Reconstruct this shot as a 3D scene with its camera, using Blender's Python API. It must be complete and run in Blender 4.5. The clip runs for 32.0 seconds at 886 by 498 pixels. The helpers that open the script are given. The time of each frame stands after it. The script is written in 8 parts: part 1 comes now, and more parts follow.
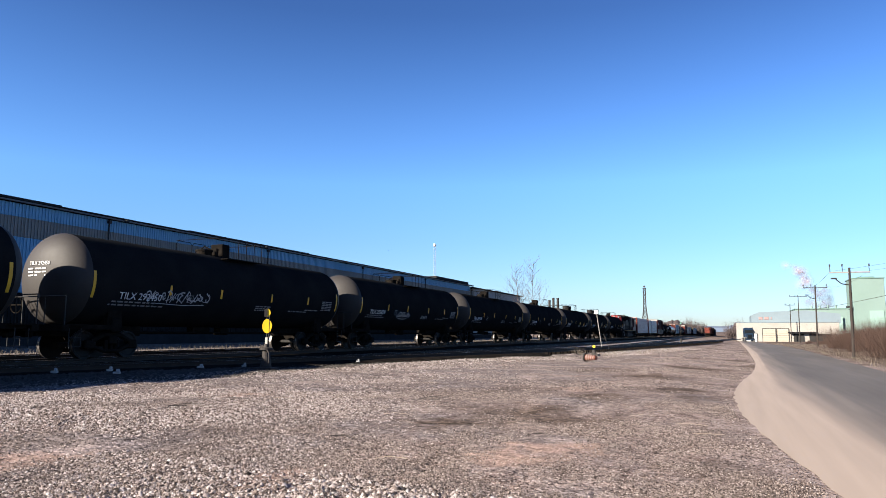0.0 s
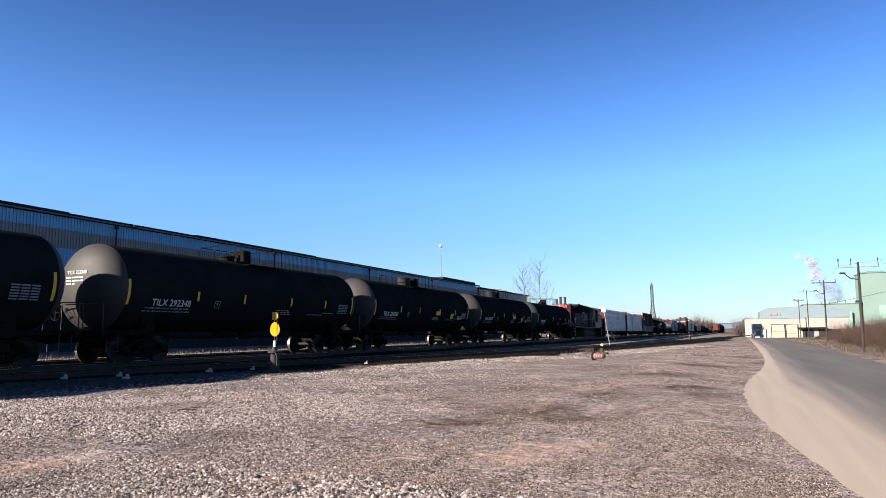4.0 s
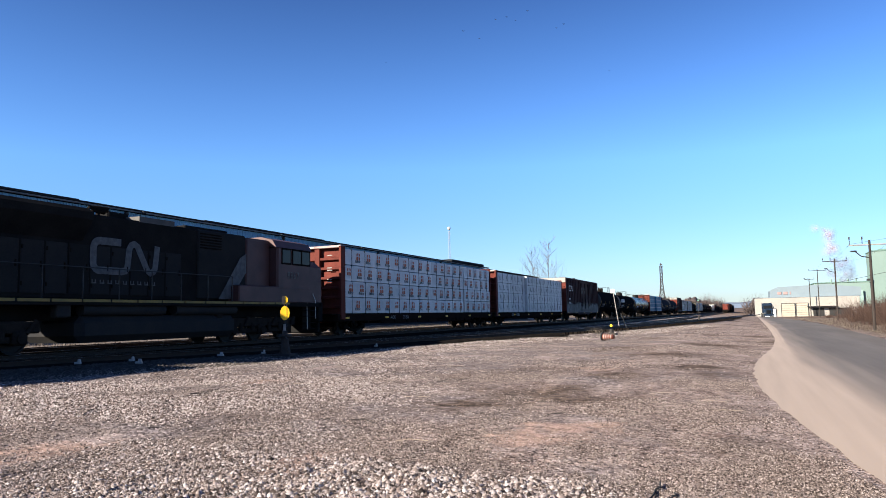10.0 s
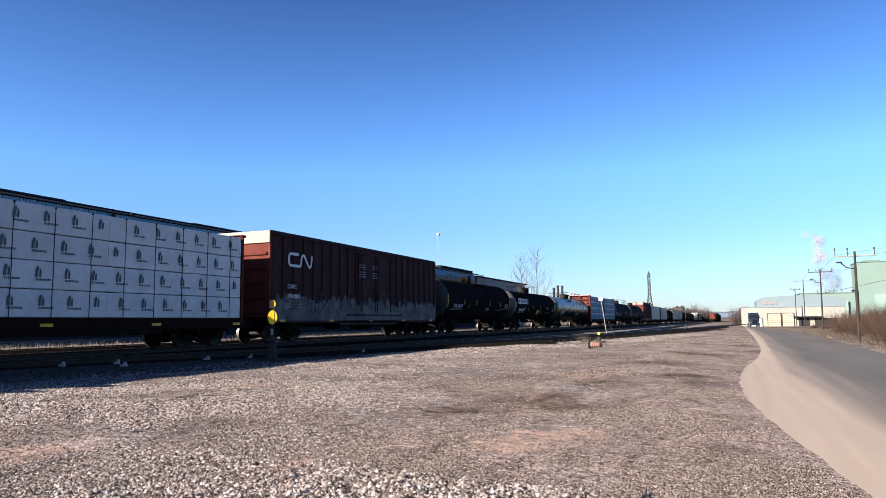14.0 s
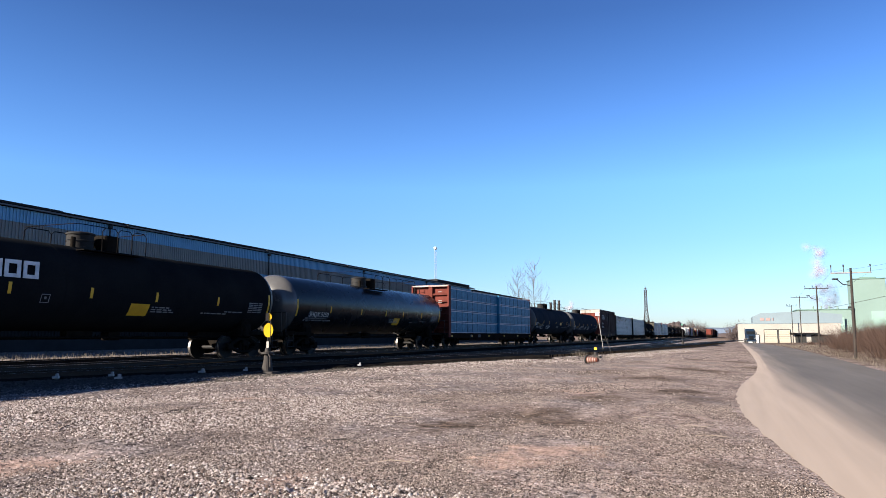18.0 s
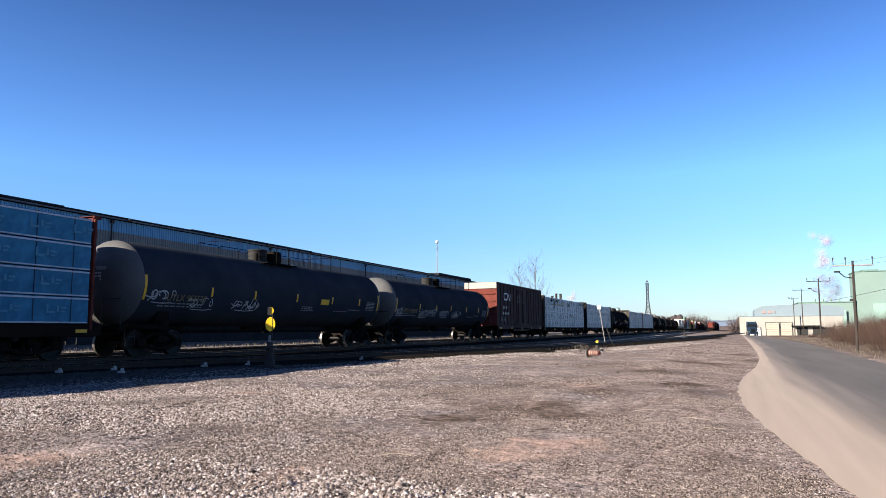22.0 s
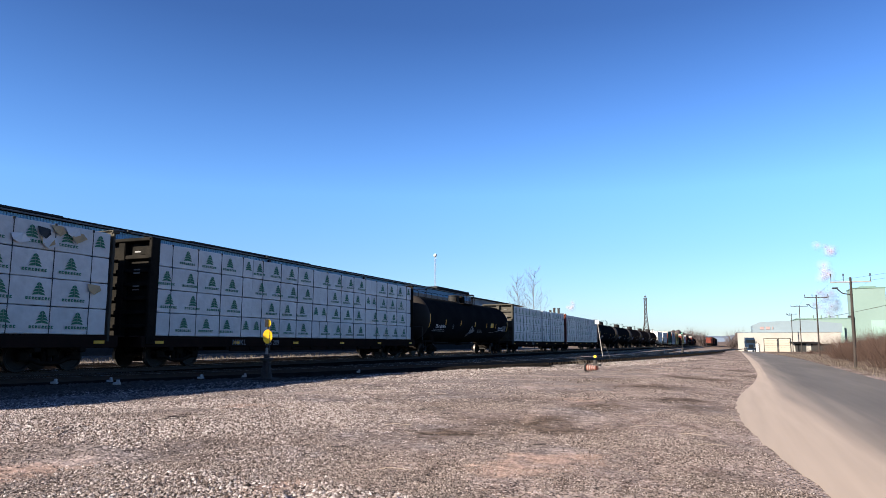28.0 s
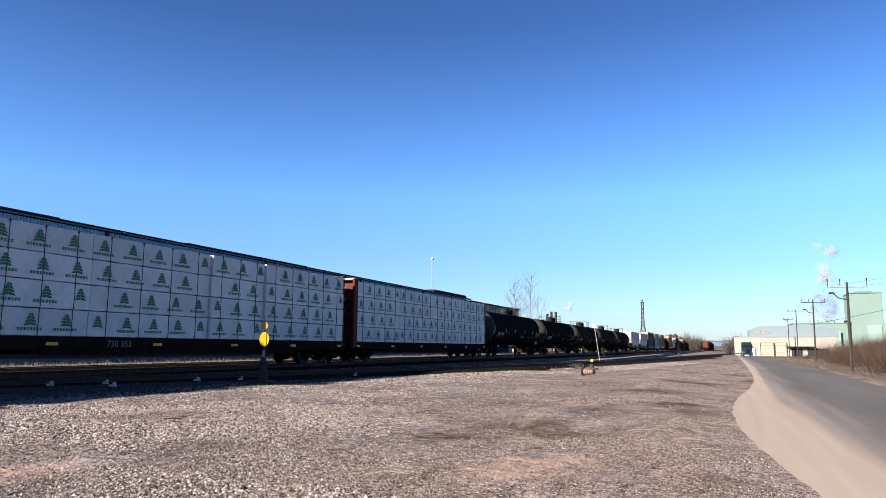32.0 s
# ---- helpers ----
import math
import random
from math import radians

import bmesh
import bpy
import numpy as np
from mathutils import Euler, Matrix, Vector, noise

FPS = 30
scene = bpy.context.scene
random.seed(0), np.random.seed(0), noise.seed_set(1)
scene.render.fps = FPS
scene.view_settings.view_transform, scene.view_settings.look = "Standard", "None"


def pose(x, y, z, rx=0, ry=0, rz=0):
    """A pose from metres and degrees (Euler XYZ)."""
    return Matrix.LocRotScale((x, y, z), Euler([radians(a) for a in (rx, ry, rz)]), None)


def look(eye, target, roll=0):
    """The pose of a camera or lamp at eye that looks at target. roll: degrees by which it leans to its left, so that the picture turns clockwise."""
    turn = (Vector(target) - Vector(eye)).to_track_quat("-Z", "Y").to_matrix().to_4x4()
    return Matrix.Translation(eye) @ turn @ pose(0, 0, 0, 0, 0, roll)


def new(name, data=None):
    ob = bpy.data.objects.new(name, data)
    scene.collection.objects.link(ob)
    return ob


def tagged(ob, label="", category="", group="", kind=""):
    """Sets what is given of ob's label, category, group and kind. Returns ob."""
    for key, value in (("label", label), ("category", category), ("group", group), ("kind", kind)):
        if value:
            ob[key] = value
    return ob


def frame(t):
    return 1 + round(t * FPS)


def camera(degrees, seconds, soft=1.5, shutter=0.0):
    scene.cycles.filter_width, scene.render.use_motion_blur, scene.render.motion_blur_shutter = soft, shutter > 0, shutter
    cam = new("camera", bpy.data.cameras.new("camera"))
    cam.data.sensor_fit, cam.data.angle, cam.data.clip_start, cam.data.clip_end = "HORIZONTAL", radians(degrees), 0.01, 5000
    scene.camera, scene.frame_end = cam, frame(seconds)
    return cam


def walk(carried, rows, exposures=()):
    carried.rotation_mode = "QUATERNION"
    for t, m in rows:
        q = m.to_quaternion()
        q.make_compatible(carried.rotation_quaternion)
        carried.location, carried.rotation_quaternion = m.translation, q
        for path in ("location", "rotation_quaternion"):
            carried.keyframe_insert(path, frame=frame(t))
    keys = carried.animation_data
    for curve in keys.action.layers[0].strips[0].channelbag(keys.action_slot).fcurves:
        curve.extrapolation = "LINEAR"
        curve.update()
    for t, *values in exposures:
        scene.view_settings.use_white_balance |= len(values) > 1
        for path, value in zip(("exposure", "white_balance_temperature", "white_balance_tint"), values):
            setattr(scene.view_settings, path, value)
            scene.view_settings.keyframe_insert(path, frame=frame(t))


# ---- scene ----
cam = camera(65.0, 32.0, soft=0.6)
walk(cam, [
    (0, pose(0, 0, 1.35, 96.931, -0.142, 22.144)),
    (0.5, pose(0, 0, 1.35, 97.114, -0.070, 22.205)),
    (1, pose(0, 0, 1.35, 97.314, -0.005, 22.222)),
    (1.5, pose(0, 0, 1.35, 97.499, 0.067, 22.341)),
    (2, pose(0, 0, 1.35, 97.618, 0.232, 22.580)),
    (2.5, pose(0, 0, 1.35, 97.539, 0.549, 22.856)),
    (3, pose(0, 0, 1.35, 97.181, 0.661, 22.936)),
    (3.5, pose(0, 0, 1.35, 96.955, 0.699, 22.859)),
    (5.5, pose(0, 0, 1.35, 97.186, 0.611, 22.598)),
    (6, pose(0, 0, 1.35, 97.152, 0.629, 22.708)),
    (6.5, pose(0, 0, 1.35, 97.083, 0.733, 22.877)),
    (7, pose(0, 0, 1.35, 96.896, 1.001, 23.023)),
    (7.5, pose(0, 0, 1.35, 96.618, 1.253, 23.199)),
    (8, pose(0, 0, 1.35, 96.339, 1.282, 23.394)),
    (8.5, pose(0, 0, 1.35, 96.105, 1.382, 23.636)),
    (9, pose(0, 0, 1.35, 95.906, 1.375, 23.755)),
    (9.5, pose(0, 0, 1.35, 95.759, 1.301, 23.674)),
    (10, pose(0, 0, 1.35, 95.556, 1.219, 23.508)),
    (10.5, pose(0, 0, 1.35, 95.275, 1.255, 23.327)),
    (11, pose(0, 0, 1.35, 95.020, 1.156, 23.182)),
    (11.5, pose(0, 0, 1.35, 95.036, 1.045, 23.032)),
    (12, pose(0, 0, 1.35, 95.225, 0.844, 22.825)),
    (12.5, pose(0, 0, 1.35, 95.438, 0.762, 22.666)),
    (13, pose(0, 0, 1.35, 95.647, 0.769, 22.515)),
    (13.5, pose(0, 0, 1.35, 95.837, 0.598, 22.473)),
    (14, pose(0, 0, 1.35, 96.038, 0.587, 22.545)),
    (14.5, pose(0, 0, 1.35, 96.255, 0.658, 22.682)),
    (16.5, pose(0, 0, 1.35, 96.247, 0.485, 22.896)),
    (17, pose(0, 0, 1.35, 96.536, 0.320, 22.780)),
    (17.5, pose(0, 0, 1.35, 96.908, 0.229, 22.555)),
    (18, pose(0, 0, 1.35, 97.180, 0.208, 22.253)),
    (18.5, pose(0, 0, 1.35, 97.126, 0.246, 22.093)),
    (19, pose(0, 0, 1.35, 96.879, 0.327, 22.098)),
    (19.5, pose(0, 0, 1.35, 96.600, 0.322, 22.304)),
    (20, pose(0, 0, 1.35, 96.518, 0.330, 22.580)),
    (20.5, pose(0, 0, 1.35, 96.517, 0.268, 22.772)),
    (21, pose(0, 0, 1.35, 96.606, 0.146, 22.711)),
    (21.5, pose(0, 0, 1.35, 96.626, 0.158, 22.574)),
    (22, pose(0, 0, 1.35, 96.658, 0.342, 22.396)),
    (22.5, pose(0, 0, 1.35, 96.707, 0.534, 22.243)),
    (23, pose(0, 0, 1.35, 96.740, 0.443, 22.177)),
    (23.5, pose(0, 0, 1.35, 96.745, 0.360, 22.175)),
    (24, pose(0, 0, 1.35, 96.778, 0.255, 22.154)),
    (24.5, pose(0, 0, 1.35, 96.879, 0.327, 22.098)),
    (25, pose(0, 0, 1.35, 97.032, 0.226, 22.022)),
    (25.5, pose(0, 0, 1.35, 97.176, 0.013, 22.013)),
    (27.5, pose(0, 0, 1.35, 97.784, -0.180, 22.139)),
    (28, pose(0, 0, 1.35, 97.763, -0.079, 22.205)),
    (28.5, pose(0, 0, 1.35, 97.552, -0.083, 22.245)),
    (29, pose(0, 0, 1.35, 97.411, -0.080, 22.247)),
    (29.5, pose(0, 0, 1.35, 97.379, -0.208, 22.260)),
    (30, pose(0, 0, 1.35, 97.467, -0.113, 22.348)),
    (30.5, pose(0, 0, 1.35, 97.517, -0.000, 22.430)),
    (31, pose(0, 0, 1.35, 97.558, -0.099, 22.417)),
    (31.5, pose(0, 0, 1.35, 97.754, -0.237, 22.191)),
    (32, pose(0, 0, 1.35, 98.031, -0.303, 21.958)),
])

# ---- world, sun, exposure ----
LIGHT = Vector((1.4, 1.9, -1.0)).normalized()      # the way the sunlight travels
world = bpy.data.worlds.new("world")
scene.world = world
world.use_nodes = True
wn = world.node_tree.nodes
sky = wn.new("ShaderNodeTexSky")
sky.sky_type = "NISHITA"
sky.sun_disc = False
sky.sun_elevation = math.asin(-LIGHT.z)
sky.sun_rotation = math.atan2(-LIGHT.x, -LIGHT.y)
sky.altitude = 200
sky.air_density, sky.dust_density, sky.ozone_density = 1.0, 0.40, 3.0
wn["Background"].inputs["Strength"].default_value = 0.050
rich = wn.new("ShaderNodeHueSaturation")
rich.inputs["Saturation"].default_value = 1.12
tint = wn.new("ShaderNodeMix")
tint.data_type, tint.blend_type = "RGBA", "MULTIPLY"
tint.inputs["Factor"].default_value = 1.0
tint.inputs["B"].default_value = (0.84, 1.05, 1.36, 1)
world.node_tree.links.new(sky.outputs[0], rich.inputs["Color"])
world.node_tree.links.new(rich.outputs[0], tint.inputs["A"])
# clear winter air: pale towards the horizon, deep blue overhead
where, up, deep = wn.new("ShaderNodeTexCoord"), wn.new("ShaderNodeSeparateXYZ"), wn.new("ShaderNodeValToRGB")
for k, (pos, col) in enumerate(((0.02, (0.76, 0.70, 0.73)), (0.13, (0.87, 0.84, 0.85)), (0.21, (1.0, 1.0, 1.0)), (0.30, (0.83, 0.83, 0.88)), (0.43, (0.57, 0.56, 0.63)), (0.65, (0.50, 0.48, 0.54)))):
    el = deep.color_ramp.elements[k] if k < 2 else deep.color_ramp.elements.new(pos)
    el.position, el.color = pos, (*col, 1)
grade = wn.new("ShaderNodeMix")
grade.data_type, grade.blend_type = "RGBA", "MULTIPLY"
grade.inputs["Factor"].default_value = 1.0
world.node_tree.links.new(where.outputs["Generated"], up.inputs[0])
world.node_tree.links.new(up.outputs["Z"], deep.inputs["Fac"])
world.node_tree.links.new(tint.outputs["Result"], grade.inputs["A"])
world.node_tree.links.new(deep.outputs["Color"], grade.inputs["B"])
world.node_tree.links.new(grade.outputs["Result"], wn["Background"].inputs["Color"])
sun = new("sun", bpy.data.lights.new("sun", "SUN"))
sun.data.energy, sun.data.angle, sun.data.color = 5.0, radians(0.53), (1.0, 0.90, 0.76)
sun.matrix_world = look(-LIGHT * 50, (0, 0, 0))
scene.view_settings.exposure = 1.885

# ---- numbers of the plan ----
TX, RAIL = -20.45, 0.49            # centre line and rail top of the train's track
GAUGE, WR = 1.50, 0.457            # between rail centres; wheel radius


def sstep(a, b, x):
    t = min(1.0, max(0.0, (x - a) / (b - a)))
    return t * t * (3 - 2 * t)


def ground_z(x, y):
    z = 0.22 - 0.10 * sstep(-17, -13, x) - 0.12 * sstep(-13, -3, x) - 0.18 * sstep(-3, 1.5, x) - 0.20 * sstep(1.5, 6, x)
    return z - 0.2 * sstep(60, 220, y) * sstep(-8, 3, x)


def along(points, y):
    """Smooth x at y through (y, x) points."""
    ys, xs = zip(*points)
    return float(np.interp(y, ys, xs))


def smooth_line(points, step=2.0):
    """A dense, smoothed list of (y, x) from a few points."""
    ys = np.arange(points[0][0], points[-1][0] + 1e-6, step)
    xs = np.interp(ys, *zip(*points))
    k = np.array([1, 2, 3, 4, 3, 2, 1]) / 16
    pad = np.concatenate([2 * xs[0] - xs[3:0:-1], xs, 2 * xs[-1] - xs[-2:-5:-1]])
    return list(zip(ys.tolist(), np.convolve(pad, k, "valid").tolist()))


# ---- materials ----
MATS = {}


def mat(name, c, c2=None, rough=0.7, metal=0.0, scale=2.0, fine=40.0, bump=0.05, amount=0.5, vary=0.0, stretch=(1, 1, 1), world_space=False, spec=0.3):
    """Two scales of noise between two colours, with grain relief."""
    if name in MATS:
        return MATS[name]
    m = bpy.data.materials.new(name)
    m.use_nodes = True
    n, l = m.node_tree.nodes, m.node_tree.links
    p = n["Principled BSDF"]
    tc = n.new("ShaderNodeTexCoord")
    mp = n.new("ShaderNodeMapping")
    mp.inputs["Scale"].default_value = stretch
    src = tc.outputs["Object"]
    if world_space:
        src = n.new("ShaderNodeNewGeometry").outputs["Position"]
    l.new(src, mp.inputs["Vector"])
    big, small = n.new("ShaderNodeTexNoise"), n.new("ShaderNodeTexNoise")
    big.inputs["Scale"].default_value, big.inputs["Detail"].default_value = scale, 6
    small.inputs["Scale"].default_value, small.inputs["Detail"].default_value = fine, 4
    for t in (big, small):
        l.new(mp.outputs[0], t.inputs["Vector"])
    add = n.new("ShaderNodeMath")
    add.operation = "MULTIPLY_ADD"
    l.new(small.outputs["Fac"], add.inputs[0])
    add.inputs[1].default_value = 0.45
    l.new(big.outputs["Fac"], add.inputs[2])
    rng = n.new("ShaderNodeMapRange")
    rng.inputs["From Min"].default_value, rng.inputs["From Max"].default_value = 0.5, 0.95
    rng.inputs["To Max"].default_value = amount * 2 if amount < 0.5 else 1.0
    l.new(add.outputs[0], rng.inputs["Value"])
    mix = n.new("ShaderNodeMix")
    mix.data_type = "RGBA"
    c2 = c2 or tuple(v * 0.72 for v in c)
    mix.inputs["A"].default_value, mix.inputs["B"].default_value = (*c, 1), (*c2, 1)
    l.new(rng.outputs[0], mix.inputs["Factor"])
    col = mix.outputs["Result"]
    if vary:
        info, hsv, mr = n.new("ShaderNodeObjectInfo"), n.new("ShaderNodeHueSaturation"), n.new("ShaderNodeMapRange")
        mr.inputs["To Min"].default_value, mr.inputs["To Max"].default_value = 1 - vary, 1 + vary
        l.new(info.outputs["Random"], mr.inputs["Value"])
        l.new(mr.outputs[0], hsv.inputs["Value"])
        l.new(col, hsv.inputs["Color"])
        col = hsv.outputs["Color"]
    l.new(col, p.inputs["Base Color"])
    rr = n.new("ShaderNodeMapRange")
    rr.inputs["To Min"].default_value, rr.inputs["To Max"].default_value = max(0.05, rough - 0.1), min(1, rough + 0.12)
    l.new(big.outputs["Fac"], rr.inputs["Value"])
    l.new(rr.outputs[0], p.inputs["Roughness"])
    p.inputs["Metallic"].default_value = metal
    p.inputs["Specular IOR Level"].default_value = spec
    if bump:
        b = n.new("ShaderNodeBump")
        b.inputs["Strength"].default_value, b.inputs["Distance"].default_value = min(1.0, bump * 6), bump * 0.2
        l.new(small.outputs["Fac"], b.inputs["Height"])
        l.new(b.outputs[0], p.inputs["Normal"])
    MATS[name] = m
    return m


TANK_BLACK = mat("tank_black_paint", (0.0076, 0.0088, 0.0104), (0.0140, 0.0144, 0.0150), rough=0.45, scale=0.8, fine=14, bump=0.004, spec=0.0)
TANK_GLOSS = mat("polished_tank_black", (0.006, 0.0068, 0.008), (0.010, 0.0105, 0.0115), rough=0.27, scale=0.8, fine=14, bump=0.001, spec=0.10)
# head colours are lighter than their shells: sunlight on the ends, painted in
HEAD_SUN_DUST = mat("sunlit_dusty_tank_head", (0.0317, 0.0288, 0.0274), (0.0252, 0.0223, 0.0216), rough=0.6, scale=1.2, fine=14, bump=0.004, spec=0.2)
HEAD_SUN_GREY = mat("sunlit_faded_tank_head", (0.0864, 0.0842, 0.0842), (0.0648, 0.0634, 0.0634), rough=0.6, scale=1.2, fine=14, bump=0.004, spec=0.2)
HEAD_SUN_GLOSS = mat("sunlit_glossy_tank_head", (0.072, 0.0698, 0.0684), (0.0504, 0.049, 0.0475), rough=0.24, scale=1.2, fine=14, bump=0.004, spec=0.5)
DOME_GREY = mat("grimy_manway_paint", (0.026, 0.025, 0.025), (0.016, 0.0155, 0.0155), rough=0.6, scale=2, fine=14, bump=0.004, spec=0.05)
HEAD_SUN_DARK = mat("sunlit_dark_tank_head", (0.0173, 0.0144, 0.013), (0.0245, 0.0209, 0.0187), rough=0.6, scale=1.2, fine=14, bump=0.004, spec=0.1)
HEAD_SUN_PALE = mat("sunlit_pale_tank_head", (0.072, 0.0677, 0.0648), (0.0504, 0.0475, 0.0461), rough=0.45, scale=1.2, fine=14, bump=0.004, spec=0.4)
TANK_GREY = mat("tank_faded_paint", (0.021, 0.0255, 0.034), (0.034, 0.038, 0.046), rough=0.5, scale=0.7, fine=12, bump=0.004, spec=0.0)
TANK_BROWN = mat("tank_rust_paint", (0.02, 0.013, 0.011), (0.04, 0.026, 0.02), rough=0.6, scale=0.7, fine=12, bump=0.004, spec=0.0)
STEEL_DARK = mat("grimy_steel", (0.006, 0.0056, 0.0053), (0.015, 0.0125, 0.0105), rough=0.8, scale=3, fine=30, bump=0.02, spec=0.0)
WHEEL_STEEL = mat("wheel_steel", (0.0045, 0.004, 0.0038), (0.010, 0.0085, 0.0075), rough=0.7, metal=0.1, scale=6, fine=60, bump=0.01)
TREAD = mat("polished_steel", (0.5, 0.48, 0.46), rough=0.3, metal=1.0, bump=0)
TREAD_WORN = mat("worn_wheel_tread", (0.16, 0.15, 0.145), (0.09, 0.08, 0.075), rough=0.4, metal=0.7, scale=3, bump=0)
RUST = mat("rusty_rail", (0.018, 0.012, 0.009), (0.034, 0.022, 0.016), rough=0.8, scale=4, fine=60, bump=0.02)
YELLOW = mat("yellow_reflector", (0.66, 0.36, 0.02), (0.5, 0.27, 0.02), rough=0.5, bump=0)
WHITE_INK = mat("white_lettering", (0.62, 0.63, 0.64), (0.45, 0.46, 0.47), rough=0.7, scale=6, bump=0)
GREY_INK = mat("dull_lettering", (0.2, 0.2, 0.2), (0.13, 0.13, 0.13), rough=0.8, scale=6, bump=0)
GALV = mat("galvanised_rail", (0.03, 0.03, 0.03), (0.016, 0.016, 0.016), rough=0.6, metal=0.3, bump=0.01)
CAR_RED = mat("oxide_red_paint", (0.1188, 0.0302, 0.023), (0.072, 0.0202, 0.0158), rough=0.65, scale=1.2, fine=18, bump=0.01, spec=0.04)
BOX_DUST = mat("dusty_brown_paint", (0.062, 0.037, 0.034), (0.042, 0.027, 0.025), rough=0.7, scale=0.8, fine=12, bump=0.01, spec=0.04)
BOX_BROWN = mat("boxcar_brown_paint", (0.046, 0.020, 0.021), (0.030, 0.0145, 0.0155), rough=0.65, scale=1.0, fine=14, bump=0.01, spec=0.04)
WRAP_WHITE = mat("white_lumber_wrap", (0.5544, 0.546, 0.5376), (0.4368, 0.4284, 0.4242), rough=0.5, scale=1.3, fine=5, bump=0.10, vary=0.08)
WRAP_BLUE = mat("blue_lumber_wrap", (0.035, 0.18, 0.30), (0.018, 0.095, 0.175), rough=0.5, scale=1.6, fine=7, bump=0.06, vary=0.15, spec=0.1)
WRAP_PALE = mat("pale_wrap_band", (0.40, 0.44, 0.50), rough=0.5, scale=2, fine=9, bump=0.05)
WRAP_MARK = mat("pale_blue_print", (0.06, 0.20, 0.30), (0.03, 0.15, 0.24), rough=0.6, scale=3, fine=9, bump=0.02)
GREEN_INK = mat("green_print", (0.03, 0.12, 0.075), (0.05, 0.16, 0.10), rough=0.7, bump=0)
AMBER_INK = mat("faded_amber_lettering", (0.22, 0.16, 0.07), (0.13, 0.10, 0.05), rough=0.8, scale=6, bump=0)
LEAF_INK = mat("slate_print", (0.05, 0.075, 0.08), (0.09, 0.11, 0.12), rough=0.7, bump=0)
SPRAY = mat("pale_spray_paint", (0.36, 0.37, 0.38), (0.25, 0.255, 0.26), rough=0.8, scale=6, bump=0)
DIM_INK = mat("dim_lettering", (0.10, 0.102, 0.105), (0.055, 0.056, 0.058), rough=0.8, scale=6, bump=0)
DARK_INK = mat("dark_print", (0.05, 0.06, 0.07), rough=0.7, bump=0)
ORANGE_INK = mat("orange_print", (0.42, 0.11, 0.05), (0.34, 0.09, 0.045), rough=0.7, bump=0)
STRAP = mat("dark_strap", (0.02, 0.02, 0.022), rough=0.6, bump=0)
LOCO_BLACK = mat("loco_black_paint", (0.009, 0.0093, 0.010), (0.018, 0.0172, 0.0165), rough=0.55, scale=1.2, fine=18, bump=0.005, spec=0.0)
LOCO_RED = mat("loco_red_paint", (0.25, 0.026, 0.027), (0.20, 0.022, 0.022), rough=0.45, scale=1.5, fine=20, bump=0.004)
GLASS = mat("dark_glass", (0.01, 0.012, 0.015), rough=0.08, bump=0, spec=0.12)
SIDING = mat("weathered_siding", (0.19, 0.185, 0.175), (0.145, 0.14, 0.133), rough=0.6, scale=0.4, fine=3, bump=0.01, stretch=(1, 1, 0.25))
SIDING_BLUE = mat("blue_siding", (0.13, 0.31, 0.48), (0.10, 0.25, 0.40), rough=0.5, scale=0.5, fine=3, bump=0.01, stretch=(1, 1, 0.25))
ROOF_DARK = mat("dark_roof_edge", (0.03, 0.031, 0.033), rough=0.7, scale=1, bump=0.01, spec=0.0)
WOOD_POLE = mat("weathered_pole_wood", (0.030, 0.024, 0.021), (0.018, 0.0145, 0.013), rough=0.9, scale=3, fine=30, bump=0.05, stretch=(3, 3, 0.3))
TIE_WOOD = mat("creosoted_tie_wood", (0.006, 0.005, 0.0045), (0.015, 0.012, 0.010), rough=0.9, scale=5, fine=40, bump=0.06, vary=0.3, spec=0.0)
STONE = mat("pale_gravel_stone", (0.36, 0.3024, 0.27), (0.1728, 0.1368, 0.1152), rough=0.9, scale=1.5, fine=30, bump=0.03, world_space=True, spec=0.05)
sn, sl = STONE.node_tree.nodes, STONE.node_tree.links
sg, sr = sn.new("ShaderNodeNewGeometry"), sn.new("ShaderNodeValToRGB")
for k, (pos, col) in enumerate(((0.0, (0.0216, 0.0187, 0.0173)), (0.32, (0.1008, 0.0756, 0.0662)), (0.5, (0.216, 0.1742, 0.1584)), (0.8, (0.3528, 0.3024, 0.2844)), (1.0, (0.4752, 0.432, 0.414)))):
    el = sr.color_ramp.elements[k] if k < 2 else sr.color_ramp.elements.new(pos)
    el.position, el.color = pos, (*col, 1)
sl.new(sg.outputs["Random Per Island"], sr.inputs["Fac"])
sl.new(sr.outputs["Color"], sn["Principled BSDF"].inputs["Base Color"])
BARK = mat("bare_bark", (0.1368, 0.1116, 0.0936), (0.0864, 0.0684, 0.0576), rough=0.9, scale=4, fine=40, bump=0.05)
TWIG = mat("dry_twigs", (0.052, 0.029, 0.021), (0.027, 0.017, 0.0135), rough=0.9, scale=0.5, fine=6, bump=0)
DRY_GRASS = mat("dry_grass", (0.1224, 0.1022, 0.0806), (0.072, 0.0598, 0.0475), rough=0.9, scale=0.6, fine=9, bump=0)
WHITE_WALL = mat("white_painted_wall", (0.252, 0.2376, 0.216), (0.2088, 0.1944, 0.1764), rough=0.7, scale=0.3, fine=3, bump=0.01)
WALL_BLUEGREY = mat("blue_grey_cladding", (0.1296, 0.1656, 0.1872), (0.1116, 0.144, 0.1656), rough=0.6, scale=0.2, fine=2, bump=0.01)
GREEN_CLAD = mat("mint_green_cladding", (0.128, 0.185, 0.168), (0.115, 0.168, 0.152), rough=0.6, scale=0.1, fine=1, bump=0.01)
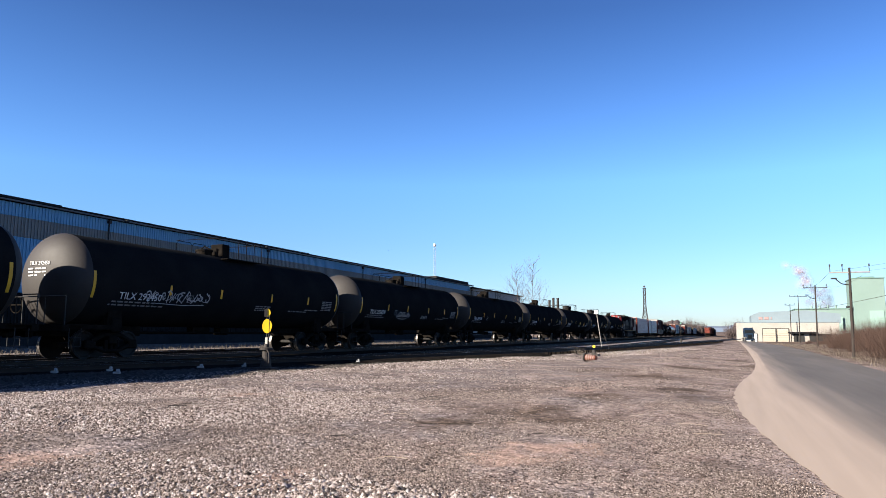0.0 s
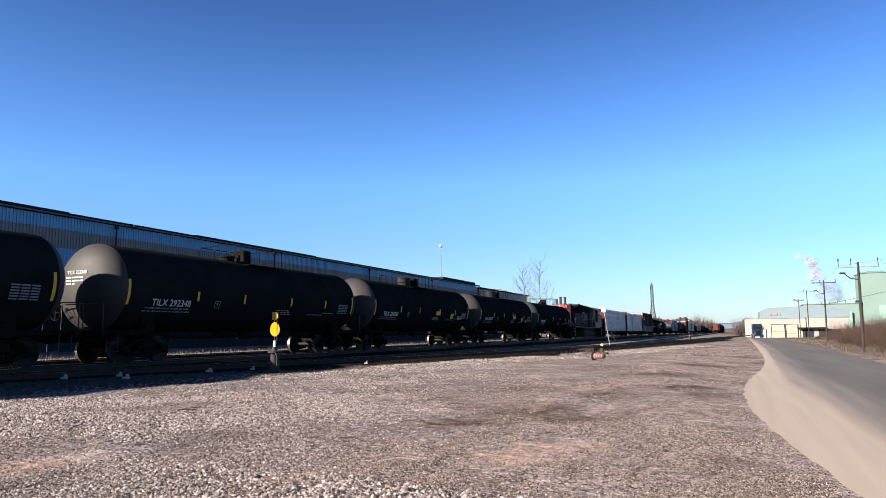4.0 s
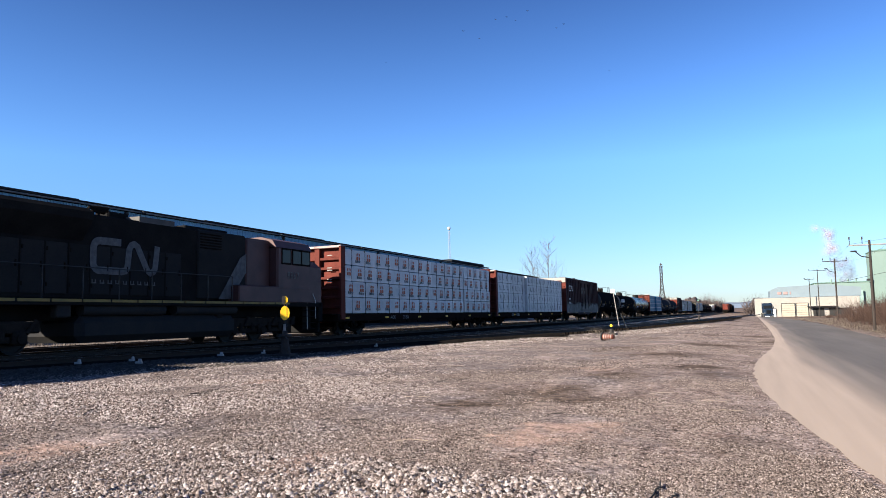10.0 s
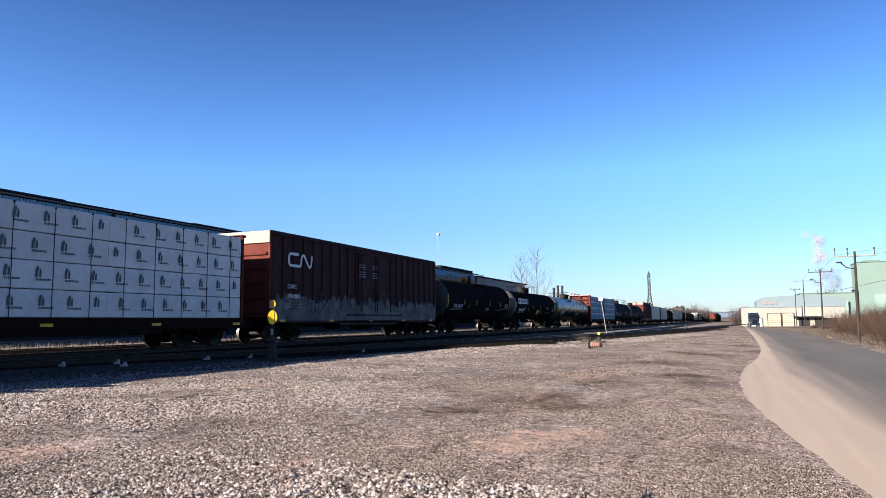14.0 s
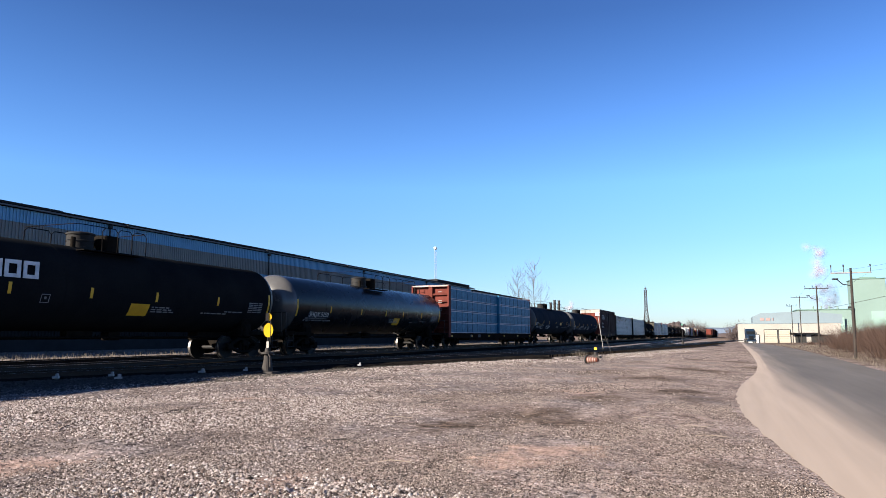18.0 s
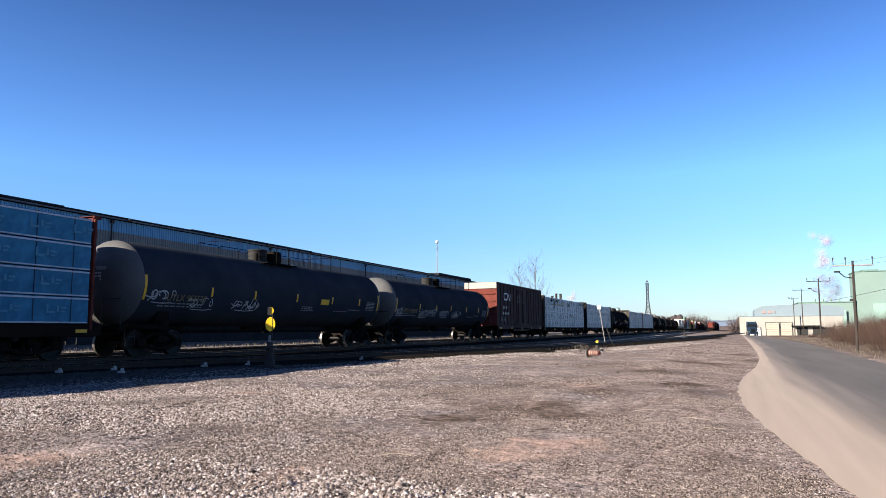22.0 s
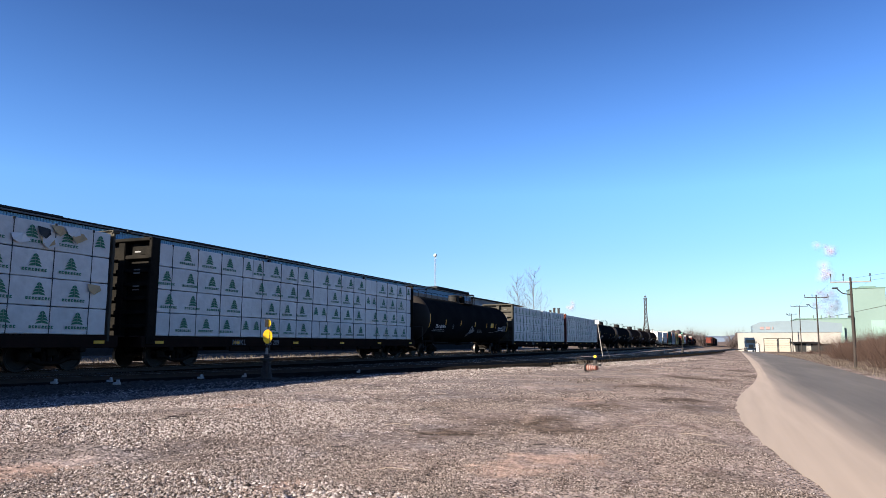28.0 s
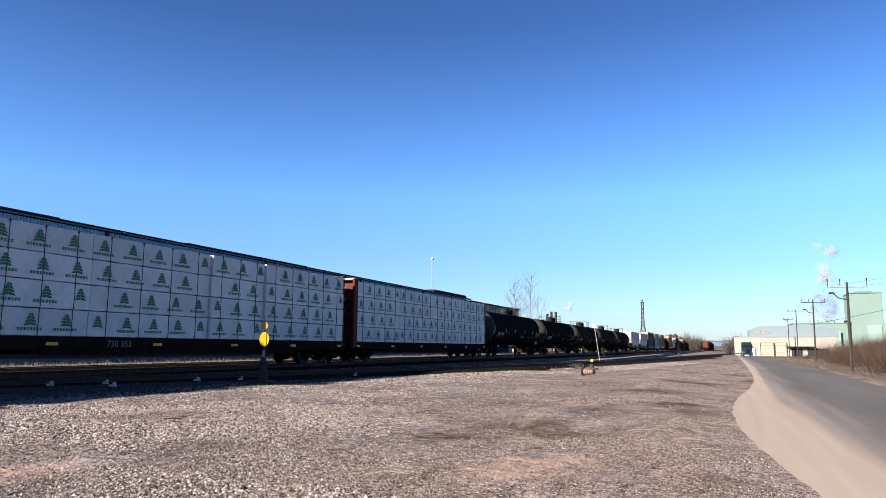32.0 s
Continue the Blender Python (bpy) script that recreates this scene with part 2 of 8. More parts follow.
SIGN_RED = mat("faded_red_sign", (0.2376, 0.1656, 0.1584), rough=0.7, bump=0)
DARK_HOLE = mat("dark_interior", (0.02, 0.02, 0.02), rough=0.9, bump=0)
# blue of the distant hill is air haze mixed into its base colour
HILL = mat("haze_blue_hill", (0.1008, 0.1296, 0.18), (0.0864, 0.1116, 0.1512), rough=1.0, scale=0.01, fine=0.05, bump=0)
WOODS = mat("far_bare_woods", (0.072, 0.054, 0.0504), (0.0504, 0.0396, 0.0396), rough=1.0, scale=0.15, fine=1.0, bump=0)


# ---- mesh helpers ----
def box(bm, c, s, bev=0.0):
    r = bmesh.ops.create_cube(bm, size=1, matrix=Matrix.Translation(c) @ Matrix.Diagonal((*s, 1)))
    if bev:
        e = list({e for v in r["verts"] for e in v.link_edges})
        bmesh.ops.bevel(bm, geom=e, offset=bev, segments=1, affect="EDGES", profile=0.5)


def cyl(bm, a, b, r, r2=None, seg=12):
    a, b = Vector(a), Vector(b)
    d = b - a
    m = Matrix.Translation((a + b) / 2) @ d.to_track_quat("Z", "Y").to_matrix().to_4x4()
    bmesh.ops.create_cone(bm, cap_ends=True, segments=seg, radius1=r, radius2=r if r2 is None else r2, depth=d.length, matrix=m)


def tube(bm, pts, r, seg=6):
    """One bent round bar through the points."""
    pts = [Vector(p) for p in pts]
    rings = []
    for k, p in enumerate(pts):
        d = (pts[min(k + 1, len(pts) - 1)] - pts[max(k - 1, 0)]).normalized()
        u = d.cross(Vector((0.31, 0.17, 0.93))).normalized()
        v = d.cross(u)
        rings.append([bm.verts.new(p + (u * math.cos(a) + v * math.sin(a)) * r) for a in [2 * math.pi * j / seg for j in range(seg)]])
    for p, q in zip(rings[:-1], rings[1:]):
        for k in range(seg):
            bm.faces.new((p[k], p[(k + 1) % seg], q[(k + 1) % seg], q[k]))
    bm.faces.new(rings[0][::-1])
    bm.faces.new(rings[-1])


def lathe(bm, prof, axis="y", c=(0, 0, 0), seg=40):
    """Turns (along, radius) rows about an axis through c."""
    rings = []
    for u, r in prof:
        ring = []
        for k in range(seg):
            a = 2 * math.pi * k / seg
            q = {"y": (r * math.cos(a), u, r * math.sin(a)), "x": (u, r * math.cos(a), r * math.sin(a)), "z": (r * math.cos(a), r * math.sin(a), u)}[axis]
            ring.append(bm.verts.new(Vector(q) + Vector(c)))
        rings.append(ring)
    for p, q in zip(rings[:-1], rings[1:]):
        for k in range(seg):
            bm.faces.new((p[k], p[(k + 1) % seg], q[(k + 1) % seg], q[k]))
    bm.faces.new(rings[0][::-1])
    bm.faces.new(rings[-1])
    bmesh.ops.recalc_face_normals(bm, faces=bm.faces[:])


def smooth(bm, angle=0.6):
    for f in bm.faces:
        f.smooth = True
    for e in bm.edges:
        if len(e.link_faces) == 2 and e.calc_face_angle(0) > angle:
            e.smooth = False


SHARED = {}


def shared(key, material, build):
    """One mesh a key, built once."""
    if key not in SHARED:
        bm = bmesh.new()
        build(bm)
        me = bpy.data.meshes.new(str(key[0]) if isinstance(key, tuple) else key)
        bm.to_mesh(me)
        bm.free()
        me.materials.append(material)
        SHARED[key] = me
    return SHARED[key]


def put(name, me, parent=None, label="", loc=(0, 0, 0)):
    ob = new(name, me)
    ob.location = loc
    if parent:
        ob.parent = parent
    if label:
        ob["label"] = label
    if name in ("wrap_writing", "small_print", "data_panel", "bulkhead_print", "end_print", "graffiti", "graffiti_lines", "sign", "test_mark", "cargo_mark"):
        ob["kind"] = "stuff"
    return ob


def part(name, build, material, parent, label="", loc=(0, 0, 0), key=None):
    """ONE mesh object under a thing or a part; build fills a bmesh. key: share the mesh."""
    if key is None:
        part.count += 1
        key = (name, "own", part.count)
    return put(name, shared(key, material, build), parent, label, loc)


part.count = 0


def thing(name, label, category, group="", loc=(0, 0, 0), rz=0.0):
    ob = new(name)
    ob.location, ob.rotation_euler = loc, (0, 0, rz)
    return tagged(ob, label, category, group)


def raw(name, verts, faces, material, parent=None):
    me = bpy.data.meshes.new(name)
    me.from_pydata(verts, [], faces)
    me.materials.append(material)
    return put(name, me, parent)


def lettering(name, words, material, parent, at, size, side="x", label=""):
    """Flat letters on a side (x: facing +x) or an end (y: facing -y)."""
    key = ("lettering", words, size, side)
    if key not in SHARED:
        cu = bpy.data.curves.new("lettering", "FONT")
        cu.body, cu.size, cu.extrude, cu.resolution_u = words, size, 0.004, 2
        tmp = bpy.data.objects.new("lettering", cu)
        scene.collection.objects.link(tmp)
        me = bpy.data.meshes.new_from_object(tmp.evaluated_get(bpy.context.evaluated_depsgraph_get()))
        bpy.data.objects.remove(tmp)
        m = Matrix(((0, 0, 1, 0), (1, 0, 0, 0), (0, 1, 0, 0), (0, 0, 0, 1))) if side == "x" else Matrix(((1, 0, 0, 0), (0, 0, -1, 0), (0, 1, 0, 0), (0, 0, 0, 1)))
        me.transform(m)
        me.materials.clear()
        me.materials.append(material)
        SHARED[key] = me
    return put(name, SHARED[key], parent, label, at)


# ---- ground ----
def waves(x, y, f, seed):
    """Smooth random field from a few sine waves, about -1 to 1."""
    r = np.random.RandomState(seed)
    v = 0
    for k in range(9):
        a, q = r.rand() * 6.28, f * (0.6 + 1.6 * r.rand())
        v = v + np.sin(q * (x * math.cos(a) + y * math.sin(a)) + 6.28 * r.rand())
    return v / 3.2


def fade(a, b, x):
    t = np.clip((x - a) / (b - a), 0, 1)
    return t * t * (3 - 2 * t)


def relief(x, y):
    """Hollows, ruts and clods of the yard, fading out at the road and the tracks."""
    far = fade(-16.5, -14.0, x) * (1 - fade(-0.9, 0.0, x)) * fade(2.5, 4.0, y) * (1 - fade(40, 60, y))
    near = far * (1 - fade(13, 16, y)) * fade(-10.5, -9.0, x)
    tread = np.maximum(0, 1 - np.abs(x + 3.2 + 0.09 * (y - 9) + 0.25 * np.sin(0.5 * y)) / 0.28)
    return far * (0.022 * waves(x, y, 0.7, 21) + 0.012 * waves(x, y, 1.9, 22)) + near * (0.007 * waves(x, y, 7.0, 23) + 0.004 * waves(x, y, 17.0, 24) - tread * (0.016 + 0.012 * np.sin(y * 22.0 + 5 * x)))


def ground_sheet():
    def axis(lo, a, f0, f1, b, hi, fine):
        """Steps of 0.35 from a to b, fine steps from f0 to f1, widening outside."""
        v = list(np.arange(a, f0, 0.35)) + list(np.arange(f0, f1, fine)) + list(np.arange(f1, b, 0.35))
        d = 0.35
        while v[-1] < hi:
            d *= 1.22
            v.append(v[-1] + d)
        d = 0.35
        while v[0] > lo:
            d *= 1.22
            v.insert(0, v[0] - d)
        return np.array(v)
    xs, ys = axis(-2500, -22, -9.6, 0.4, 10, 2500, 0.075), axis(-500, 2, 4.0, 15.0, 60, 4000, 0.075)
    gx, gy = np.meshgrid(xs, ys)
    rough = relief(gx, gy)
    verts = []
    for j, y in enumerate(ys):
        for i, x in enumerate(xs):
            z = ground_z(x, y) + rough[j, i]
            if x > 8.5:
                z += 0.5 * sstep(8.5, 13, x) * sstep(20, 40, y) * (1 - sstep(90, 140, y))
            verts.append((x, y, z))
    w = len(xs)
    faces = [(j * w + i, j * w + i + 1, (j + 1) * w + i + 1, (j + 1) * w + i) for j in range(len(ys) - 1) for i in range(w - 1)]
    return raw("ground", verts, faces, GROUND)


def ground_material():
    m = bpy.data.materials.new("packed_gravel_and_dirt")
    m.use_nodes = True
    n, l = m.node_tree.nodes, m.node_tree.links
    p = n["Principled BSDF"]
    geo = n.new("ShaderNodeNewGeometry")

    def tex(scale, detail=6, stretch=None):
        t = n.new("ShaderNodeTexNoise")
        t.inputs["Scale"].default_value, t.inputs["Detail"].default_value = scale, detail
        if stretch:
            mp = n.new("ShaderNodeMapping")
            mp.inputs["Scale"].default_value = stretch
            l.new(geo.outputs["Position"], mp.inputs["Vector"])
            l.new(mp.outputs[0], t.inputs["Vector"])
        else:
            l.new(geo.outputs["Position"], t.inputs["Vector"])
        return t.outputs["Fac"]

    def ramp(v, lo, hi):
        r = n.new("ShaderNodeMapRange")
        r.inputs["From Min"].default_value, r.inputs["From Max"].default_value = lo, hi
        l.new(v, r.inputs["Value"])
        return r.outputs[0]

    def mix(f, a, b):
        x = n.new("ShaderNodeMix")
        x.data_type = "RGBA"
        for k, v in (("A", a), ("B", b)):
            if isinstance(v, tuple):
                x.inputs[k].default_value = (*v, 1)
            else:
                l.new(v, x.inputs[k])
        l.new(f, x.inputs["Factor"])
        return x.outputs["Result"]
    sep = n.new("ShaderNodeSeparateXYZ")
    l.new(geo.outputs["Position"], sep.inputs[0])
    stones = n.new("ShaderNodeTexVoronoi")
    stones.inputs["Scale"].default_value = 19
    warp = n.new("ShaderNodeTexNoise")
    warp.inputs["Scale"].default_value, warp.inputs["Detail"].default_value = 9, 3
    l.new(geo.outputs["Position"], warp.inputs["Vector"])
    bend = n.new("ShaderNodeVectorMath")
    bend.operation = "MULTIPLY_ADD"
    l.new(warp.outputs["Color"], bend.inputs[0])
    bend.inputs[1].default_value = (0.091, 0.089, 0.096)
    l.new(geo.outputs["Position"], bend.inputs[2])
    l.new(bend.outputs[0], stones.inputs["Vector"])
    spr = n.new("ShaderNodeSeparateColor")
    l.new(stones.outputs["Color"], spr.inputs[0])
    pebble = n.new("ShaderNodeTexVoronoi")
    pebble.inputs["Scale"].default_value = 46
    l.new(bend.outputs[0], pebble.inputs["Vector"])
    pbr = n.new("ShaderNodeSeparateColor")
    l.new(pebble.outputs["Color"], pbr.inputs[0])
    gravel = mix(ramp(spr.outputs[0], 0.1, 0.95), (0.0426, 0.0343, 0.0334), (0.2682, 0.2317, 0.2299))
    fine = mix(ramp(pbr.outputs[0], 0.1, 1.0), (0.0531, 0.0392, 0.0341), (0.2396, 0.2003, 0.1861))
    gravel = mix(ramp(tex(1.1, 6), 0.40, 0.62), gravel, fine)
    dirt = mix(ramp(tex(2.2, 9), 0.34, 0.66), (0.1341, 0.0969, 0.0830), (0.2542, 0.1967, 0.1765))
    dirt = mix(ramp(pbr.outputs[1], 0.72, 0.80), dirt, (0.2822, 0.2352, 0.2181))
    dirt = mix(ramp(pbr.outputs[2], 0.80, 0.84), dirt, (0.0391, 0.0299, 0.0267))
    sand = mix(ramp(tex(14), 0.3, 0.7), (0.2961, 0.2074, 0.1706), (0.2326, 0.1646, 0.1386))
    side = ramp(sep.outputs[0], -7.0, 0.5)
    add = n.new("ShaderNodeMath")
    add.operation = "MULTIPLY_ADD"
    l.new(side, add.inputs[0])
    add.inputs[1].default_value = 0.32
    l.new(tex(0.5, 9), add.inputs[2])
    c = mix(ramp(add.outputs[0], 0.56, 0.72), gravel, dirt)
    # pale dusty sheets and dark damp patches
    c = mix(ramp(tex(0.62, 9), 0.54, 0.66), c, mix(ramp(tex(20, 6), 0.35, 0.65), (0.1907, 0.1490, 0.1349), (0.3101, 0.2530, 0.2380)))

    def spots(places, wobble):
        best = None
        for x, y, rad in places:
            d = n.new("ShaderNodeVectorMath")
            d.operation = "DISTANCE"
            l.new(bent.outputs[0], d.inputs[0])
            d.inputs[1].default_value = (x, y * 0.75, 0)
            q = ramp(d.outputs["Value"], rad, rad * (1 - wobble))
            if best is not None:
                mx = n.new("ShaderNodeMath")
                mx.operation = "MAXIMUM"
                l.new(best, mx.inputs[0])
                l.new(q, mx.inputs[1])
                q = mx.outputs[0]
            best = q
        return best
    wob = n.new("ShaderNodeTexNoise")
    wob.inputs["Scale"].default_value, wob.inputs["Detail"].default_value = 1.6, 8
    l.new(geo.outputs["Position"], wob.inputs["Vector"])
    off = n.new("ShaderNodeVectorMath")
    off.operation = "MULTIPLY_ADD"
    l.new(wob.outputs["Color"], off.inputs[0])
    off.inputs[1].default_value, off.inputs[2].default_value = (2.2, 2.2, 0), (-1.1, -1.1, 0)
    flat = n.new("ShaderNodeVectorMath")
    flat.operation = "MULTIPLY_ADD"
    l.new(geo.outputs["Position"], flat.inputs[0])
    flat.inputs[1].default_value = (1, 0.75, 0)
    l.new(off.outputs[0], flat.inputs[2])
    bent = flat
    c = mix(spots(((-3.97, 5.59, 0.6), (-2.32, 7.76, 0.55), (-6.77, 5.13, 0.5), (-1.88, 8.53, 0.5), (-9.5, 12.0, 0.7), (-3.4, 17.5, 0.9)), 0.7), c, sand)
    dark = mix(ramp(tex(6, 9), 0.38, 0.62), (0.0314, 0.0243, 0.0193), (0.1054, 0.0755, 0.0600))
    c = mix(spots(((-2.66, 15.6, 1.1), (-2.4, 11.35, 0.8), (-4.19, 10.45, 0.8), (-2.36, 23.2, 1.7), (-3.15, 12.5, 0.8), (-1.2, 19.0, 1.0), (-4.6, 27.0, 1.8), (-0.9, 31.0, 1.4)), 0.8), c, dark)
    patch = n.new("ShaderNodeMath")
    patch.operation = "MULTIPLY"
    l.new(ramp(tex(0.27, 9, (1.2, 0.8, 1)), 0.52, 0.66), patch.inputs[0])
    l.new(ramp(sep.outputs[0], -8.5, -3.0), patch.inputs[1])
    c = mix(patch.outputs[0], c, dark)
    c = mix(ramp(sep.outputs[0], -9, -13), c, gravel)
    # near-black gravel by the tracks: the train's shade put into the colour
    shaded_gravel = mix(ramp(spr.outputs[0], 0.2, 1.0), (0.0058, 0.0054, 0.0052), (0.0436, 0.0396, 0.0361))
    c = mix(ramp(sep.outputs[0], -14.6, -16.2), c, shaded_gravel)
    c = mix(ramp(sep.outputs[0], -28.5, -30.5), c, mix(ramp(tex(2.0, 8), 0.35, 0.65), (0.0915, 0.0735, 0.0608), (0.1907, 0.1618, 0.1469)))
    c = mix(ramp(sep.outputs[0], 6.8, 8.5), c, mix(ramp(tex(3, 8), 0.35, 0.65), (0.0531, 0.0370, 0.0304), (0.1201, 0.0913, 0.0756)))
    c = mix(ramp(sep.outputs[1], 120, 320), c, (0.1410, 0.1027, 0.0793))
    grit = n.new("ShaderNodeTexNoise")
    grit.inputs["Scale"].default_value, grit.inputs["Detail"].default_value, grit.inputs["Roughness"].default_value = 7, 10, 0.75
    l.new(geo.outputs["Position"], grit.inputs["Vector"])
    value = n.new("ShaderNodeMapRange")
    value.inputs["From Min"].default_value, value.inputs["From Max"].default_value = 0.33, 0.67
    value.inputs["To Min"].default_value, value.inputs["To Max"].default_value = 0.42, 1.55
    l.new(grit.outputs["Fac"], value.inputs["Value"])
    hs = n.new("ShaderNodeHueSaturation")
    l.new(value.outputs[0], hs.inputs["Value"])
    l.new(c, hs.inputs["Color"])
    l.new(hs.outputs[0], p.inputs["Base Color"])
    p.inputs["Roughness"].default_value = 0.95
    p.inputs["Specular IOR Level"].default_value = 0.03
    bmp = n.new("ShaderNodeBump")
    bmp.inputs["Strength"].default_value, bmp.inputs["Distance"].default_value = 0.45, 0.025
    l.new(stones.outputs["Distance"], bmp.inputs["Height"])
    bmp.invert = True
    b2 = n.new("ShaderNodeBump")
    b2.inputs["Strength"].default_value, b2.inputs["Distance"].default_value = 0.5, 0.02
    l.new(tex(45, 5), b2.inputs["Height"])
    l.new(bmp.outputs[0], b2.inputs["Normal"])
    b3 = n.new("ShaderNodeBump")
    b3.inputs["Strength"].default_value, b3.inputs["Distance"].default_value = 0.5, 0.05
    l.new(tex(4.5, 9), b3.inputs["Height"])
    l.new(b2.outputs[0], b3.inputs["Normal"])
    l.new(b3.outputs[0], p.inputs["Normal"])
    return m


GROUND = ground_material()
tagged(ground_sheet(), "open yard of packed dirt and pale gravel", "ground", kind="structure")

# ---- road with a dusty apron ----
ROAD_LEFT = [(-60, 9.5), (-25, 5.0), (1, 1.9), (5, 1.3), (7.7, 0.93), (9, 0.76), (10.2, 0.6), (12, 0.38), (13.5, 0.22), (16, 0.08), (18.7, 0.04), (23, 0.2), (30.7, 0.86), (39.6, 1.26), (48.7, 1.41), (74.6, 1.64), (215, 2.6), (400, 4)]
ROAD_WORN = [(-60, 10.4), (-25, 5.6), (1, 2.3), (5, 2.1), (11.5, 1.96), (17.4, 1.77), (22, 1.56), (36.4, 1.6), (64, 2.2), (215, 2.9), (400, 4.4)]
ROAD_RIGHT = [(-60, 14.5), (-25, 9.8), (1, 6.2), (5, 6.3), (37.5, 6.6), (51, 6.9), (88, 7.6), (125, 7.6), (159, 6.6), (215, 6.2), (400, 7.5)]


def road_material():
    m = mat("dusty_asphalt", (0.0972, 0.0828, 0.072), (0.0662, 0.0576, 0.0511), rough=0.85, scale=0.5, fine=60, bump=0.02, stretch=(1, 0.15, 1), world_space=True)
    n, l = m.node_tree.nodes, m.node_tree.links
    at = n.new("ShaderNodeAttribute")
    at.attribute_name = "across"
    nz = n.new("ShaderNodeTexNoise")
    nz.inputs["Scale"].default_value = 0.5
    geo = n.new("ShaderNodeNewGeometry")
    mp = n.new("ShaderNodeMapping")
    mp.inputs["Scale"].default_value = (3.2, 0.12, 1)
    l.new(geo.outputs["Position"], mp.inputs["Vector"])
    l.new(mp.outputs[0], nz.inputs["Vector"])
    add = n.new("ShaderNodeMath")
    add.operation = "MULTIPLY_ADD"
    l.new(nz.outputs["Fac"], add.inputs[0])
    add.inputs[1].default_value = 0.4
    l.new(at.outputs["Fac"], add.inputs[2])
    r = n.new("ShaderNodeMapRange")
    r.inputs["From Min"].default_value, r.inputs["From Max"].default_value = 1.42, 0.98
    l.new(add.outputs[0], r.inputs["Value"])
    p = n["Principled BSDF"]
    old = p.inputs["Base Color"].links[0].from_socket
    x = n.new("ShaderNodeMix")
    x.data_type = "RGBA"
    l.new(old, x.inputs["A"])
    x.inputs["B"].default_value = (0.277, 0.220, 0.178, 1)
    l.new(r.outputs[0], x.inputs["Factor"])
    wear = n.new("ShaderNodeTexNoise")
    wear.inputs["Scale"].default_value, wear.inputs["Detail"].default_value = 1.4, 9
    l.new(mp.outputs[0], wear.inputs["Vector"])
    wr = n.new("ShaderNodeMapRange")
    wr.inputs["From Min"].default_value, wr.inputs["From Max"].default_value = 0.3, 0.7
    wr.inputs["To Min"].default_value, wr.inputs["To Max"].default_value = 0.92, 1.07
    l.new(wear.outputs["Fac"], wr.inputs["Value"])
    hs = n.new("ShaderNodeHueSaturation")
    l.new(wr.outputs[0], hs.inputs["Value"])
    l.new(x.outputs["Result"], hs.inputs["Color"])
    l.new(hs.outputs[0], p.inputs["Base Color"])
    return m


LEFT_LINE = smooth_line(ROAD_LEFT, 1.0)


def road():
    verts, across, ys = [], [], list(np.arange(-60, 1, 1.0)) + list(np.arange(1, 60, 0.25)) + list(np.arange(60, 400, 3))
    cols = [0, 0.5, 1, 1.25, 1.5, 1.75, 2]
    for y in ys:
        jag = 0.06 * noise.noise((y * 1.3, 0, 0)) + 0.02 * noise.noise((y * 5, 1, 0)) if y < 60 else 0
        a, b, c = along(LEFT_LINE, y) + jag, along(ROAD_WORN, y), along(ROAD_RIGHT, y)
        for u in cols:
            x = a + (b - a) * u if u <= 1 else b + (c - b) * (u - 1)
            verts.append((x, y, ground_z(x, y) + (0.03 if u > 0 else 0.008)))
            across.append(u)
    w = len(cols)
    faces = [(j * w + i, j * w + i + 1, (j + 1) * w + i + 1, (j + 1) * w + i) for j in range(len(ys) - 1) for i in range(w - 1)]
    ob = raw("road", verts, faces, road_material())
    att = ob.data.attributes.new("across", "FLOAT", "POINT")
    att.data.foreach_set("value", across)
    return tagged(ob, "worn grey asphalt road with a dusty tan shoulder", "road", kind="structure")


road()

# ---- tracks ----
SIDE = smooth_line([(-10, -20.3), (4, -20.2), (10, -19.7), (17, -17.8), (24, -15.6), (30, -13.95), (36, -12.35), (42, -10.95), (54, -9.0), (75, -6.5), (90, -4.7), (110, -2.9), (146, 0.4), (170, 2.0)], 2.0)
YARD = smooth_line([(44, -11.4), (56, -10.3), (70, -9.9), (90, -10.0), (700, -10.0)], 2.0)
YARD2 = smooth_line([(30, -16.8), (60, -15.2), (100, -14.8), (700, -14.8)], 2.0)


